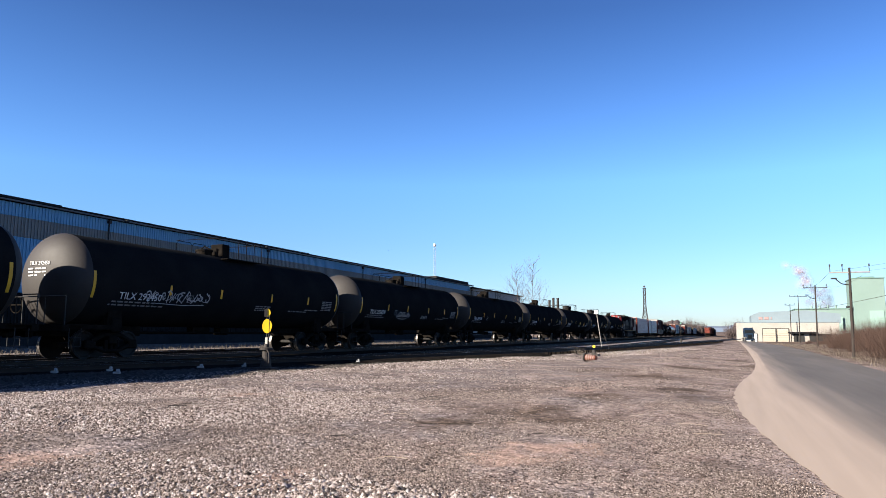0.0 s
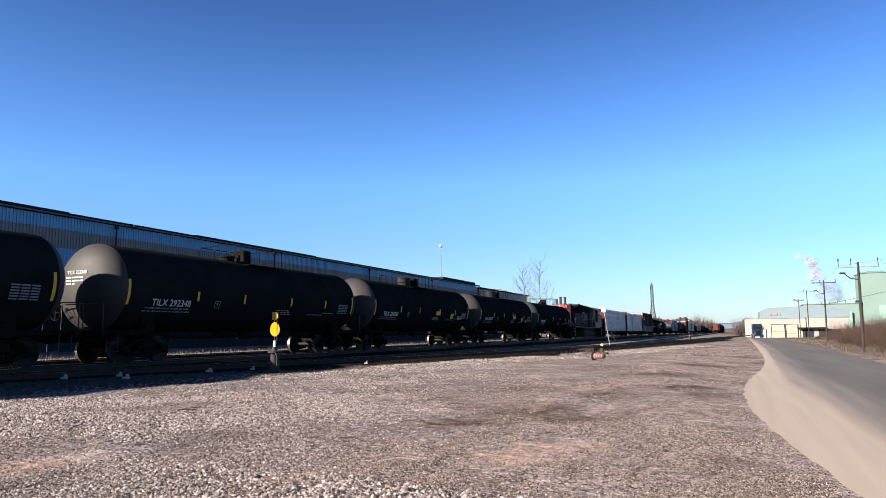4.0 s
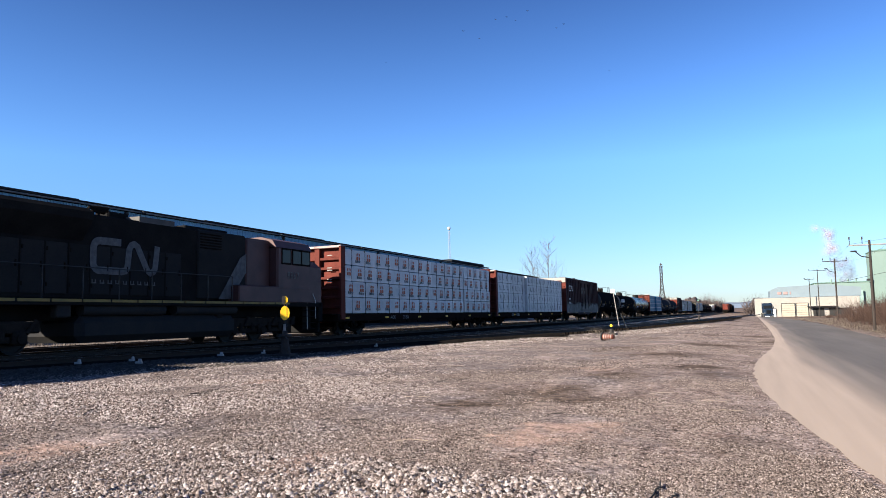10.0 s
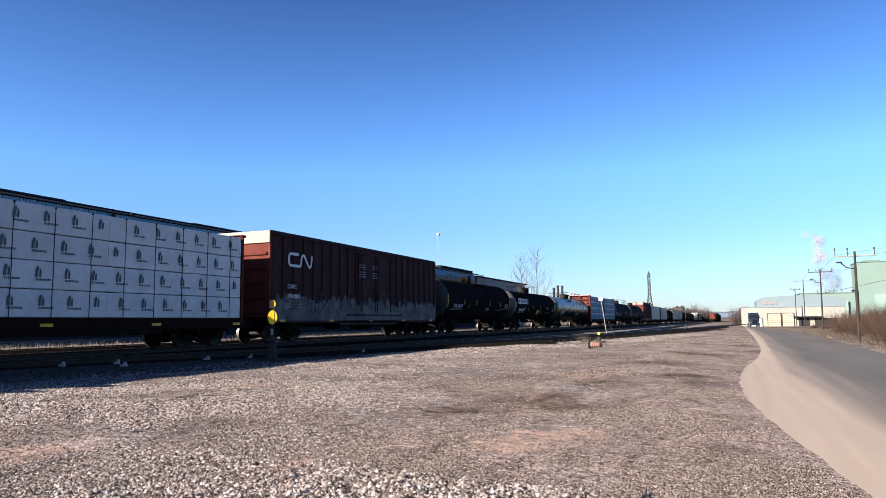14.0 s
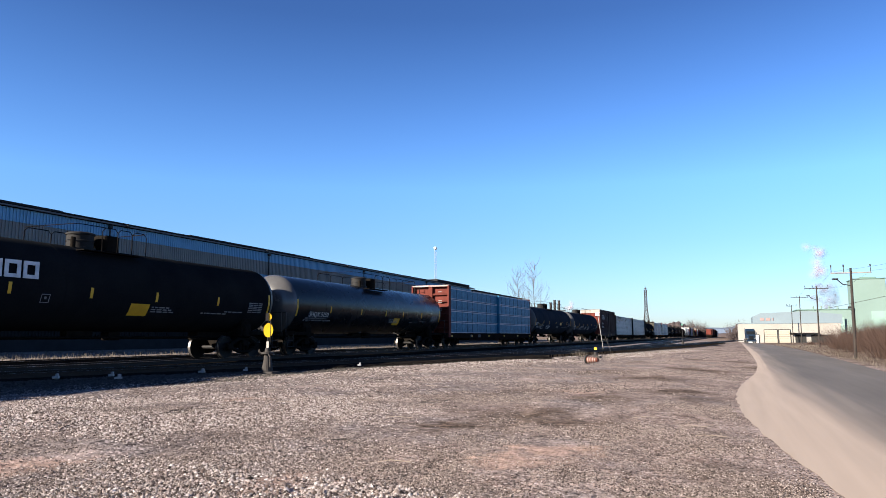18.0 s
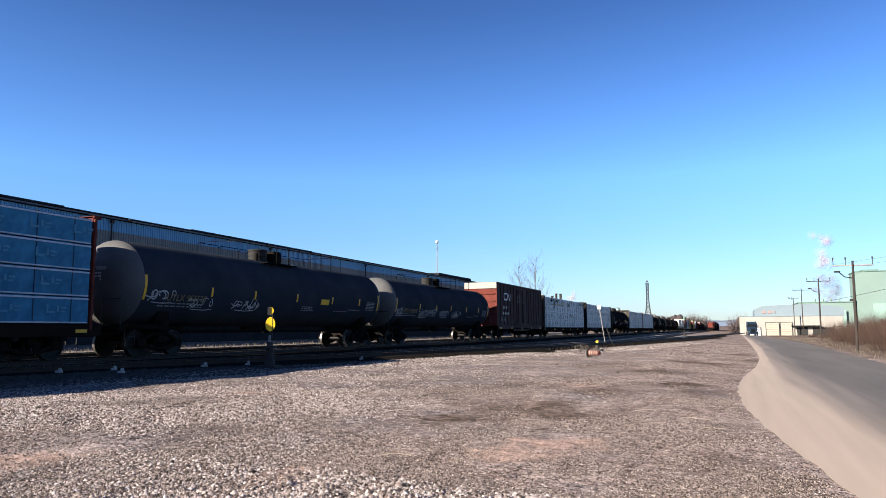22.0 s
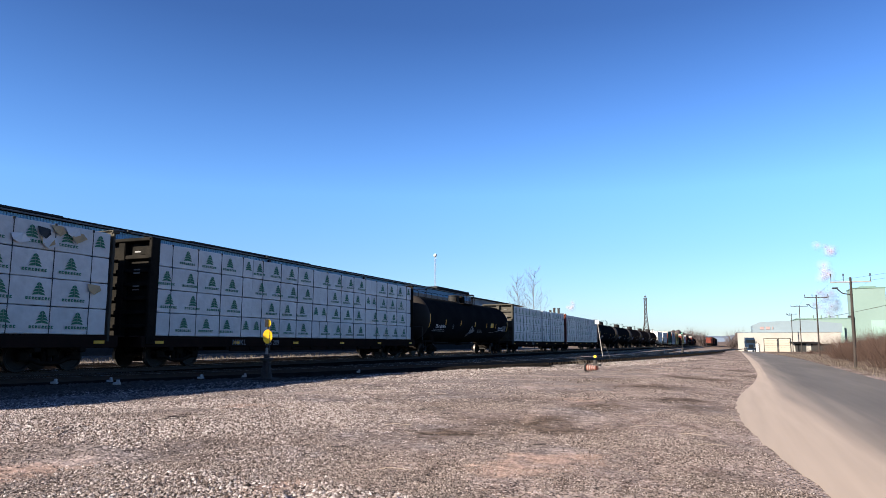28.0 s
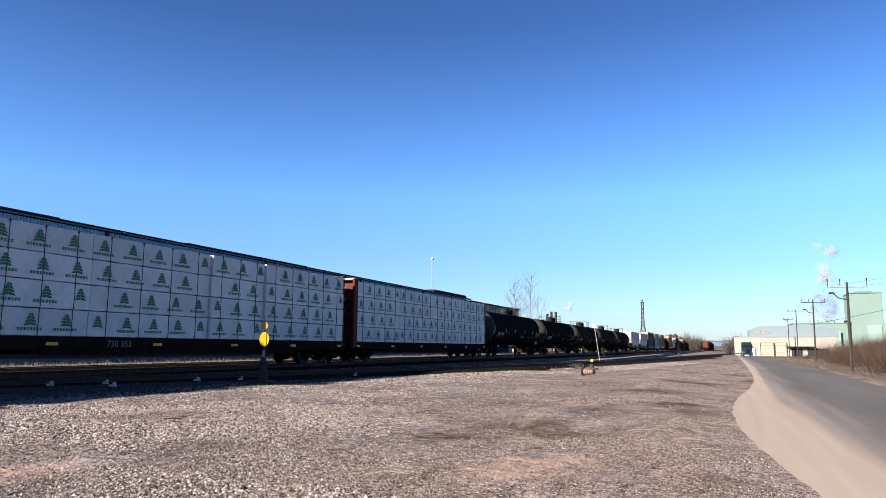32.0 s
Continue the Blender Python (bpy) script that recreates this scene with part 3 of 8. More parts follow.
def track(name, label, line, top, bed_to=999, tie_from=0, tie_to=120):
    t = tagged(thing(name, label, "railway track"), kind="structure")
    for off in (-GAUGE / 2, GAUGE / 2):
        verts, faces = [], []
        prof = [(-0.07, -0.17), (0.07, -0.17), (0.07, -0.155), (0.012, -0.13), (0.012, -0.045), (0.036, -0.035), (0.036, -0.004), (0.02, 0), (-0.02, 0), (-0.036, -0.004), (-0.036, -0.035), (-0.012, -0.045), (-0.012, -0.13), (-0.07, -0.155)]
        for y, x in line:
            for a, b in prof:
                verts.append((x + off + a, y, top + b))
        k = len(prof)
        for j in range(len(line) - 1):
            for i in range(k):
                faces.append((j * k + i, j * k + (i + 1) % k, (j + 1) * k + (i + 1) % k, (j + 1) * k + i))
        ob = raw("rail", verts, faces, RUST, t)
        ob.data.materials.append(TREAD)
        for pl in ob.data.polygons:
            if pl.index % k == 7:
                pl.material_index = 1
    if bed_to > 0:
        verts, faces = [], []
        bed = [q for q in line if q[0] <= bed_to]
        for y, x in bed:
            for off, dz in ((-2.2, None), (-1.5, -0.16), (-0.6, -0.13), (0.6, -0.13), (1.5, -0.16), (2.2, None)):
                verts.append((x + off, y, ground_z(x + off, y) - 0.05 if dz is None else top + dz))
        for j in range(len(bed) - 1):
            for i in range(5):
                faces.append((j * 6 + i, j * 6 + i + 1, (j + 1) * 6 + i + 1, (j + 1) * 6 + i))
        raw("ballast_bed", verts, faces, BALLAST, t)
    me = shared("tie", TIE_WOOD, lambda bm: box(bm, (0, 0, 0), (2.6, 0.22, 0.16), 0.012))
    n = 0
    y = tie_from
    while y < tie_to:
        x = along(line, y)
        o = put("tie", me, t, loc=(x + random.uniform(-0.05, 0.05), y, top - 0.17 - 0.075 + random.uniform(0, 0.015)))
        slope = (along(line, y + 1) - along(line, y - 1)) / 2
        o.rotation_euler = (0, 0, -slope + random.uniform(-0.02, 0.02))
        y += 0.55
        n += 1
    return t


# bed colour taken near black to deepen the shade around the train
BALLAST = mat("shaded_grey_ballast", (0.006, 0.0055, 0.005), (0.022, 0.019, 0.0165), rough=0.95, scale=3, fine=34, bump=0.12, world_space=True, spec=0.0)
RIDGE = [(y, TX) for y in np.arange(-260, 900, 20)]
track("main_track", "busy railway track on dark ballast", RIDGE, RAIL, tie_from=5, tie_to=60)
track("side_track", "rusty siding track curving away through gravel", SIDE, 0.40, bed_to=40, tie_from=6, tie_to=120)
track("yard_track", "rusty yard track running far off", YARD, 0.26, bed_to=0, tie_from=46, tie_to=130)
track("yard_track", "rusty yard track beside the main line", YARD2, 0.30, bed_to=0, tie_from=32, tie_to=110)
track("back_track", "railway track behind the train", [(y, -27.2) for y in np.arange(-100, 300, 20)], 0.42, tie_from=5, tie_to=60)


# ---- railway cars ----
def bogie(car, y, seg=24):
    """A two-axle truck: bolster, side frames, springs, wheelsets."""
    b = part("bogie", lambda bm: (box(bm, (0, 0, 0.62), (2.3, 0.35, 0.28), 0.03), cyl(bm, (0, 0, 0.7), (0, 0, 0.85), 0.2)), STEEL_DARK, car, loc=(0, y, 0), key="bogie_bolster")

    def frame_build(bm):
        for s in (-1, 1):
            box(bm, (0, s * 0.89, 0.47), (0.2, 0.34, 0.30), 0.04)
            tube(bm, [(0, s * 0.8, 0.58), (0, s * 0.35, 0.78), (0, 0, 0.8)], 0.09, 6)
            tube(bm, [(0, s * 0.75, 0.42), (0, s * 0.3, 0.26), (0, 0, 0.24)], 0.08, 6)
        box(bm, (0, 0, 0.26), (0.2, 0.62, 0.1), 0.02)
        for k in (-0.2, 0, 0.2):
            cyl(bm, (0, k, 0.3), (0, k, 0.62), 0.075, seg=10)
    for s in (-1.0, 1.0):
        part("side_frame", frame_build, STEEL_DARK, b, loc=(s, 0, 0), key="side_frame")

    def wheel_build(bm):
        cyl(bm, (-0.95, 0, 0), (0.95, 0, 0), 0.08, seg=10)
        for s in (-1, 1):
            o = s * GAUGE / 2
            lathe(bm, [(o - 0.065 * 1, WR - 0.10), (o - 0.065, WR), (o + 0.065, WR), (o + 0.065, WR - 0.05), (o + s * 0.03, WR - 0.09), (o + s * 0.02, 0.17), (o + s * 0.1, 0.15), (o + s * 0.1, 0.05)][:: 1], "x", seg=seg)
            lathe(bm, [(o - s * 0.09, WR - 0.02), (o - s * 0.085, WR + 0.028), (o - s * 0.06, WR + 0.028), (o - s * 0.055, WR - 0.02)], "x", seg=seg)
    fresh = "wheelset" not in SHARED
    for s in (-0.89, 0.89):
        part("wheelset", wheel_build, WHEEL_STEEL, b, loc=(0, s, WR), key="wheelset")
    if fresh:
        me = SHARED["wheelset"]
        me.materials.append(TREAD_WORN)
        for pl in me.polygons:
            if math.hypot(pl.center.y, pl.center.z) > WR - 0.008 and abs(pl.normal.x) < 0.3:
                pl.material_index = 1
    return b


def coupler(car, y, s):
    part("coupler", lambda bm: (box(bm, (0, s * 0.3, 0.85), (0.16, 0.6, 0.2), 0.02), box(bm, (0, s * 0.72, 0.85), (0.3, 0.26, 0.3), 0.05)), STEEL_DARK, car, loc=(0, y, 0), key=("coupler", s))


CARS = []


def car_thing(name, label, category, s0, group):
    """A railway car whose base lies s0 metres along the train."""
    c = thing(name, label, category, group, (TX, s0, RAIL))
    CARS.append((c, s0))
    return c


def stripe_build(r, zc, a0, a1, w):
    def f(bm):
        rows = []
        for k in range(5):
            a = a0 + (a1 - a0) * k / 4
            rows.append([bm.verts.new(((r + 0.006) * math.cos(a), d, zc + (r + 0.006) * math.sin(a))) for d in (-w / 2, w / 2)])
        for p, q in zip(rows[:-1], rows[1:]):
            bm.faces.new((p[0], p[1], q[1], q[0]))
    return f


def bars_build(r, zc, rows):
    """Lines of small writing on a tank's side: (offset, length, angle, height)."""
    def f(bm):
        for off, ln, a, h in rows:
            x = off
            rnd = random.Random(int(off * 100 + a * 1000))
            while x < off + ln:
                w = rnd.uniform(0.08, 0.3)
                v = [bm.verts.new(((r + 0.006) * math.cos(b), d, zc + (r + 0.006) * math.sin(b))) for b, d in ((a, x), (a, x + w), (a + h / r, x + w), (a + h / r, x))]
                bm.faces.new(v)
                x += w + 0.06
    return f


def tank_car(s0, length, marks, number, r=1.53, zc=2.62, paint=None, railing="short", label="", dome_at=0.0, stripe_mat=None, placards=0, graffiti=(), big_word=False, seg=48, stripes=(0.0, 0.222, 0.405, 0.627, 0.82, 0.995), placard_at=(1.7, 4.25), dome=True, platform_span=None, head=None):
    """A tank car; its shell is `length` long from seam to seam, s0 its middle."""
    paint = paint or TANK_BLACK
    h = length / 2
    end = h + 0.95
    c = car_thing("tank_car", label, "tank car", s0, "cars of the freight train")
    K = (round(length, 2), round(r, 2), round(zc, 2), paint.name, seg)

    def shell(bm):
        prof = [(-h - 0.72 * math.cos(a), r * math.sin(a)) for a in np.linspace(0.06, math.pi / 2, 10)]
        prof += [(-h + 0.02, r)]
        prof += [(h + 0.72 * math.cos(a), r * math.sin(a)) for a in np.linspace(math.pi / 2, 0.06, 10)]
        lathe(bm, prof, "y", (0, 0, zc), seg)
        smooth(bm)
    shell_ob = part("tank", shell, paint, c, key=("tank", *K))

    # separate lighter skin on each head stands in for the sun on it
    head_paint = head or (HEAD_SUN_GLOSS if marks == "SHQX" else HEAD_SUN_GREY if paint is TANK_GREY else HEAD_SUN_DUST)

    def head_build(bm, s):
        lathe(bm, [(s * (0.725 * math.cos(a)), (r + 0.004) * math.sin(a)) for a in np.linspace(0.06, math.pi / 2 - 0.02, 10)], "y", (0, 0, zc), seg)
        bm.faces.ensure_lookup_table()
        bmesh.ops.delete(bm, geom=[max(bm.faces, key=lambda f: f.calc_area())], context="FACES")
        smooth(bm)
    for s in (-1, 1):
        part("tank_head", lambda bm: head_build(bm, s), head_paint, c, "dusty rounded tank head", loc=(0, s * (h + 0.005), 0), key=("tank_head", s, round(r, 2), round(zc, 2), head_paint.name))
    for k in (0.33, 0.67):
        part("weld_seam", lambda bm: (lathe(bm, [(-0.02, r - 0.01), (-0.012, r + 0.003), (0.012, r + 0.003), (0.02, r - 0.01)], "y", (0, 0, zc), seg), smooth(bm, 1.6)), paint, shell_ob, loc=(0, -h + length * k, 0), key=("weld_seam", round(r, 2), round(zc, 2), paint.name))

    def frame_build(bm, s):
        for s in (s,):
            box(bm, (0, s * (h - 1.2), 0.92), (0.5, 4.2, 0.36), 0.02)
            box(bm, (0, s * (h - 1.3), 1.12), (2.5, 0.45, 0.5), 0.04)
            box(bm, (0, s * (end - 0.12), 1.0), (2.9, 0.24, 0.22), 0.02)
            box(bm, (0, s * (end - 0.5), 1.1), (2.9, 0.75, 0.05))
            for q in (-1.2, 1.2):
                box(bm, (q, s * (end - 1.2), 1.04), (0.14, 1.9, 0.16), 0.01)
                box(bm, (q * 0.85, s * (h - 1.3), 1.35), (0.25, 0.6, 0.8), 0.03)
    for s in (-1, 1):
        part("end_frame", lambda bm: frame_build(bm, s), STEEL_DARK, c, key=("tank_frame", s, *K))
        bogie(c, s * (h - 1.3))
        coupler(c, s * end, s)

        def rail_build(bm):
            tube(bm, [(-1.4, 0, 1.1), (-1.4, 0, 2.0), (1.4, 0, 2.0), (1.4, 0, 1.1)], 0.022, 5)
            tube(bm, [(-0.5, 0, 2.0), (-0.5, 0, 1.1)], 0.018, 5)
            tube(bm, [(0.5, 0, 2.0), (0.5, 0, 1.1)], 0.018, 5)
        part("end_handrail", rail_build, GALV, c, loc=(0, s * (end - 0.08), 0), key="tank_end_rail")

        def step_build(bm):
            tube(bm, [(0, -0.22, 1.0), (0, -0.22, 0.42), (0, 0.22, 0.42), (0, 0.22, 1.0)], 0.018, 5)
            cyl(bm, (0, -0.22, 0.7), (0, 0.22, 0.7), 0.018, seg=5)
        for q in (-1.38, 1.38):
            part("end_step", step_build, GALV, c, loc=(q, s * (end - 0.5), 0), key="tank_step")
    part("hand_brake_wheel", lambda bm: (tube(bm, [(0.27 * math.cos(k * math.pi / 8), 0, 0.27 * math.sin(k * math.pi / 8)) for k in range(17)], 0.018, 5), box(bm, (0, 0, 0), (0.5, 0.02, 0.04)), box(bm, (0, 0, 0), (0.04, 0.02, 0.5))), STEEL_DARK, c, loc=(-0.9, -end + 0.15, 1.75), key="brake_wheel")
    part("brake_gear", lambda bm: (cyl(bm, (0.1, -1.6, 1.0), (0.1, -0.6, 1.0), 0.16), box(bm, (0.0, 0.4, 0.92), (0.4, 0.5, 0.3), 0.03), tube(bm, [(0.5, -h + 1, 0.88), (0.5, h - 1, 0.88)], 0.03), tube(bm, [(-0.3, -h + 1, 0.84), (-0.3, h - 1, 0.84)], 0.025)), STEEL_DARK, c, key=("brake_gear", round(length, 2)))
    top = zc + r

    def dome_build(bm):
        lathe(bm, [(-0.15, 0.50), (0.02, 0.50), (0.03, 0.43), (0.20, 0.43), (0.21, 0.45), (0.25, 0.45), (0.26, 0.43), (0.44, 0.43), (0.45, 0.47), (0.50, 0.47), (0.54, 0.38)], "z", seg=24)
        smooth(bm)
    if dome:
        part("manway_housing", dome_build, DOME_GREY, c, loc=(0, dome_at, top - 0.02), key="dome")
        part("protective_housing", lambda bm: box(bm, (0.1, 0.95, 0.2), (0.75, 0.6, 0.6), 0.05), STEEL_DARK, c, loc=(0, dome_at, top), key="protective_housing")
    else:
        part("manway_cover", lambda bm: (cyl(bm, (0, -0.9, -0.1), (0, -0.9, 0.14), 0.32, seg=16), cyl(bm, (0, -0.9, 0.14), (0, -0.9, 0.2), 0.36, seg=16), tube(bm, [(-0.2, -0.9, 0.2), (0.0, -0.9, 0.36), (0.25, -0.8, 0.22)], 0.03)), STEEL_DARK, c, loc=(0, dome_at, top), key="manway_cover")
        part("protective_housing", lambda bm: box(bm, (0.05, 0.05, 0.22), (0.65, 0.5, 0.62), 0.04), STEEL_DARK, c, loc=(0, dome_at, top), key="valve_housing")
    for q, y, z, rr in ((-0.3, 0.5, 0.4, 0.1), (0.4, -0.6, 0.28, 0.08)):
        part("valve", lambda bm: cyl(bm, (q, y, -0.1), (q, y, z), rr), STEEL_DARK, c, loc=(0, dome_at, top), key=("valve", rr))

    def platform(bm):
        y0, y1 = platform_span or ((-1.3, 1.5) if railing == "short" else (-2.7, 5.6))
        for q in (-0.98, 0.98):
            lo, hi_ = max(y0, -0.8), min(y1, 1.6)
            box(bm, (q, (lo + hi_) / 2, top - 0.2), (0.36, hi_ - lo, 0.03))
        hi = top + 0.62
        for q in (-1.15, 1.15):
            span = np.linspace(y0 if q < 0 else -0.1, y1, 4 if railing == "short" else 7)
            for a, e in zip(span[:-1], span[1:]):
                tube(bm, [(q, a, top - 0.2), (q, a, hi - 0.12), (q, a + 0.12, hi), (q, e - 0.12, hi), (q, e, hi - 0.12), (q, e, top - 0.2)], 0.017, 5)
        tube(bm, [(-1.15, y0, hi), (1.0, y0 + 0.1, hi), (1.15, y0 + 0.3, hi), (1.15, 0.0, hi)], 0.015, 5)
        tube(bm, [(-1.15, y1, hi), (1.15, y1, hi)], 0.015, 5)
    part("platform_railing", platform, STEEL_DARK, c, loc=(0, dome_at, 0), key=("platform", railing, platform_span, round(top, 2)))

    sm = stripe_mat or YELLOW
    for f in stripes:
        ends = f < 0.01 or f > 0.99
        a0, a1 = (-0.42, 0.16) if ends else (-0.26, -0.02)
        part("reflector_stripe", stripe_build(r, zc, a0, a1, 0.11), sm, c, loc=(0, -h + 0.05 + f * (length - 0.1), 0), key=("stripe", ends, sm.name, round(r, 2), round(zc, 2)))
    word = lettering("reporting_mark", marks + " " + number, WHITE_INK if big_word else AMBER_INK if paint is TANK_GREY else WHITE_INK, c, (r * math.cos(0.42) + 0.025, -h + 1.12, zc - r * math.sin(0.42)), 0.36)
    word.rotation_euler = (0, 0.31, 0)
    if paint is TANK_BLACK:
        part("boxed_mark", lambda bm: [bm.faces.new([bm.verts.new(((r + 0.007) * math.cos(a), y, zc + (r + 0.007) * math.sin(a))) for a, y in ((a0, y0), (a0, y1), (a1, y1), (a1, y0))]) for a0, a1, y0, y1 in ((-0.42, -0.405, 0, 0.3), (-0.24, -0.225, 0, 0.3), (-0.42, -0.225, 0, 0.025), (-0.42, -0.225, 0.275, 0.3), (-0.34, -0.28, 0.11, 0.19))], GREY_INK, c, loc=(0, -h + 4.35, 0), key=("boxed_mark", round(r, 2), round(zc, 2)))
    part("small_print", bars_build(r, zc, [(-h + 0.9, 1.9, -0.50, 0.055), (-h + 0.8, 2.3, -0.58, 0.055), (h * 0.12, 0.9, -0.42, 0.05), (h * 0.12, 0.9, -0.48, 0.05), (h * 0.12, 1.1, -0.54, 0.05), (h * 0.45, 1.3, -0.52, 0.05), (h * 0.62, 1.0, -0.45, 0.05)]), GREY_INK, c, key=("small_print", *K))
    part("data_panel", lambda bm: [bm.faces.new([bm.verts.new(((r + 0.006) * math.cos(b), d, zc + (r + 0.006) * math.sin(b))) for b, d in ((a, y), (a, y + 0.28), (a + 0.03, y + 0.28), (a + 0.03, y))]) for a in np.arange(-0.42, -0.14, 0.055) for y in (h - 1.5, h - 1.18, h - 0.86)], GREY_INK, c, key=("data_panel", *K))
    lettering("end_mark", marks + " " + number, WHITE_INK, c, (-0.55, -h - 0.70, zc + 0.42), 0.17, "y")
    for k in range(3):
        part("end_print", lambda bm: [box(bm, (x, 0, 0), (w, 0.012, 0.045)) for x, w in ((-0.35, 0.22), (-0.02, 0.3), (0.25, 0.14))], WHITE_INK, c, loc=(-0.1, -h - 0.722 + 0.003 * k, zc + 0.30 - 0.11 * k), key="end_print")
    for k in range(placards):
        a0, a1, wide = (-0.66, -0.33, 0.85) if big_word else ((-0.30, -0.12, 0.75), (-0.44, -0.20, 0.5))[k % 2]
        part("yellow_placard", stripe_build(r, zc, a0, a1, wide), YELLOW, c, loc=(0, placard_at[k], 0), key=("placard", round(r, 2), round(zc, 2), a0))
    if placards == 2:
        for k, words in enumerate(("AAR ST - 445", "AAR ST - 446")):
            w2 = lettering("test_mark", words, WHITE_INK, c, (r * math.cos(0.38) + 0.012, h - 2.25, zc - r * math.sin(0.36) - 0.16 * k), 0.145)
            w2.rotation_euler = (0, 0.31, 0)
    for k, (spot, wide_, lift) in enumerate(graffiti):
        rnd = random.Random(k + int(s0))

        def scrawl(bm):
            def at_(y, q):
                g = -0.46 + lift + q
                return Vector(((r + 0.008) * math.cos(g), y, zc + (r + 0.008) * math.sin(g)))

            def stroke(pts, w=0.022):
                for (ya, qa), (yb, qb) in zip(pts[:-1], pts[1:]):
                    pa, pb = at_(ya, qa), at_(yb, qb)
                    d = (pb - pa).normalized()
                    s = d.cross(Vector((1, 0, -0.3))).normalized() * w
                    bm.faces.new([bm.verts.new(v) for v in (pa - s, pb - s, pb + s, pa + s)])
            y, wide = -wide_, wide_
            while y < wide:
                big = (1 - 0.3 * abs(y) / wide) * rnd.uniform(0.6, 1.15)
                ca, cw, ch = rnd.uniform(0, 6.28), rnd.uniform(0.10, 0.24), 0.13 * big
                turn = rnd.uniform(2.5, 5.8) * rnd.choice((-1, 1))
                drift = rnd.uniform(-0.1, 0.25)
                stroke([(y + cw * math.cos(ca + turn * q / 9) + drift * q / 9, 0.13 + ch * math.sin(ca + turn * q / 9) + 0.05 * rnd.uniform(-1, 1) * (q > 6)) for q in range(10)], rnd.uniform(0.012, 0.026))
                if rnd.random() < 0.5:
                    stroke([(y + rnd.uniform(-0.1, 0.1), -0.05 * big), (y + rnd.uniform(0, 0.2), 0.16 * big), (y + rnd.uniform(0.1, 0.3), 0.33 * big)], 0.02)
                y += rnd.uniform(0.17, 0.36)
            stroke([(-0.8 * wide, -0.06), (0.1, -0.085), (0.8 * wide, -0.05)], 0.014)
        part("graffiti", scrawl, SPRAY, c, "pale scrawled graffiti", loc=(0, spot, 0))
    return c


def cn_mark(w, h, t):
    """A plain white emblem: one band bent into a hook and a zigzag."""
    def f(bm):
        u = w / 10
        r = 0.09 * w
        pts = [(4.0 * u, h)]
        for cy, cz, a0, a1 in ((r, h - r, 90, 180), (r, r, 180, 270)):
            pts += [(cy + r * math.cos(radians(q)), cz + r * math.sin(radians(q))) for q in np.linspace(a0, a1, 7)]
        q = 0.05 * w
        pts += [(4.2 * u, 0.0), (4.75 * u, 0.25 * q), (5.0 * u, q), (5.25 * u, h - 1.4 * q), (5.55 * u, h - 0.4 * q), (6.0 * u, h), (6.5 * u, h - 0.5 * q), (8.2 * u, 0.6 * q), (8.7 * u, 0.0), (9.2 * u, 0.4 * q), (9.45 * u, 1.2 * q), (9.8 * u, h)]
        rows = []
        for k, p in enumerate(pts):
            n, m = Vector(pts[min(k + 1, len(pts) - 1)]), Vector(pts[max(k - 1, 0)])
            d = (n - m).normalized()
            e = Vector((-d.y, d.x)) * t / 2
            rows.append([bm.verts.new((0.0, *(Vector(p) + g * e))) for g in (-1, 1)])
        for p, q in zip(rows[:-1], rows[1:]):
            bm.faces.new((p[0], q[0], q[1], p[1]))
    return f


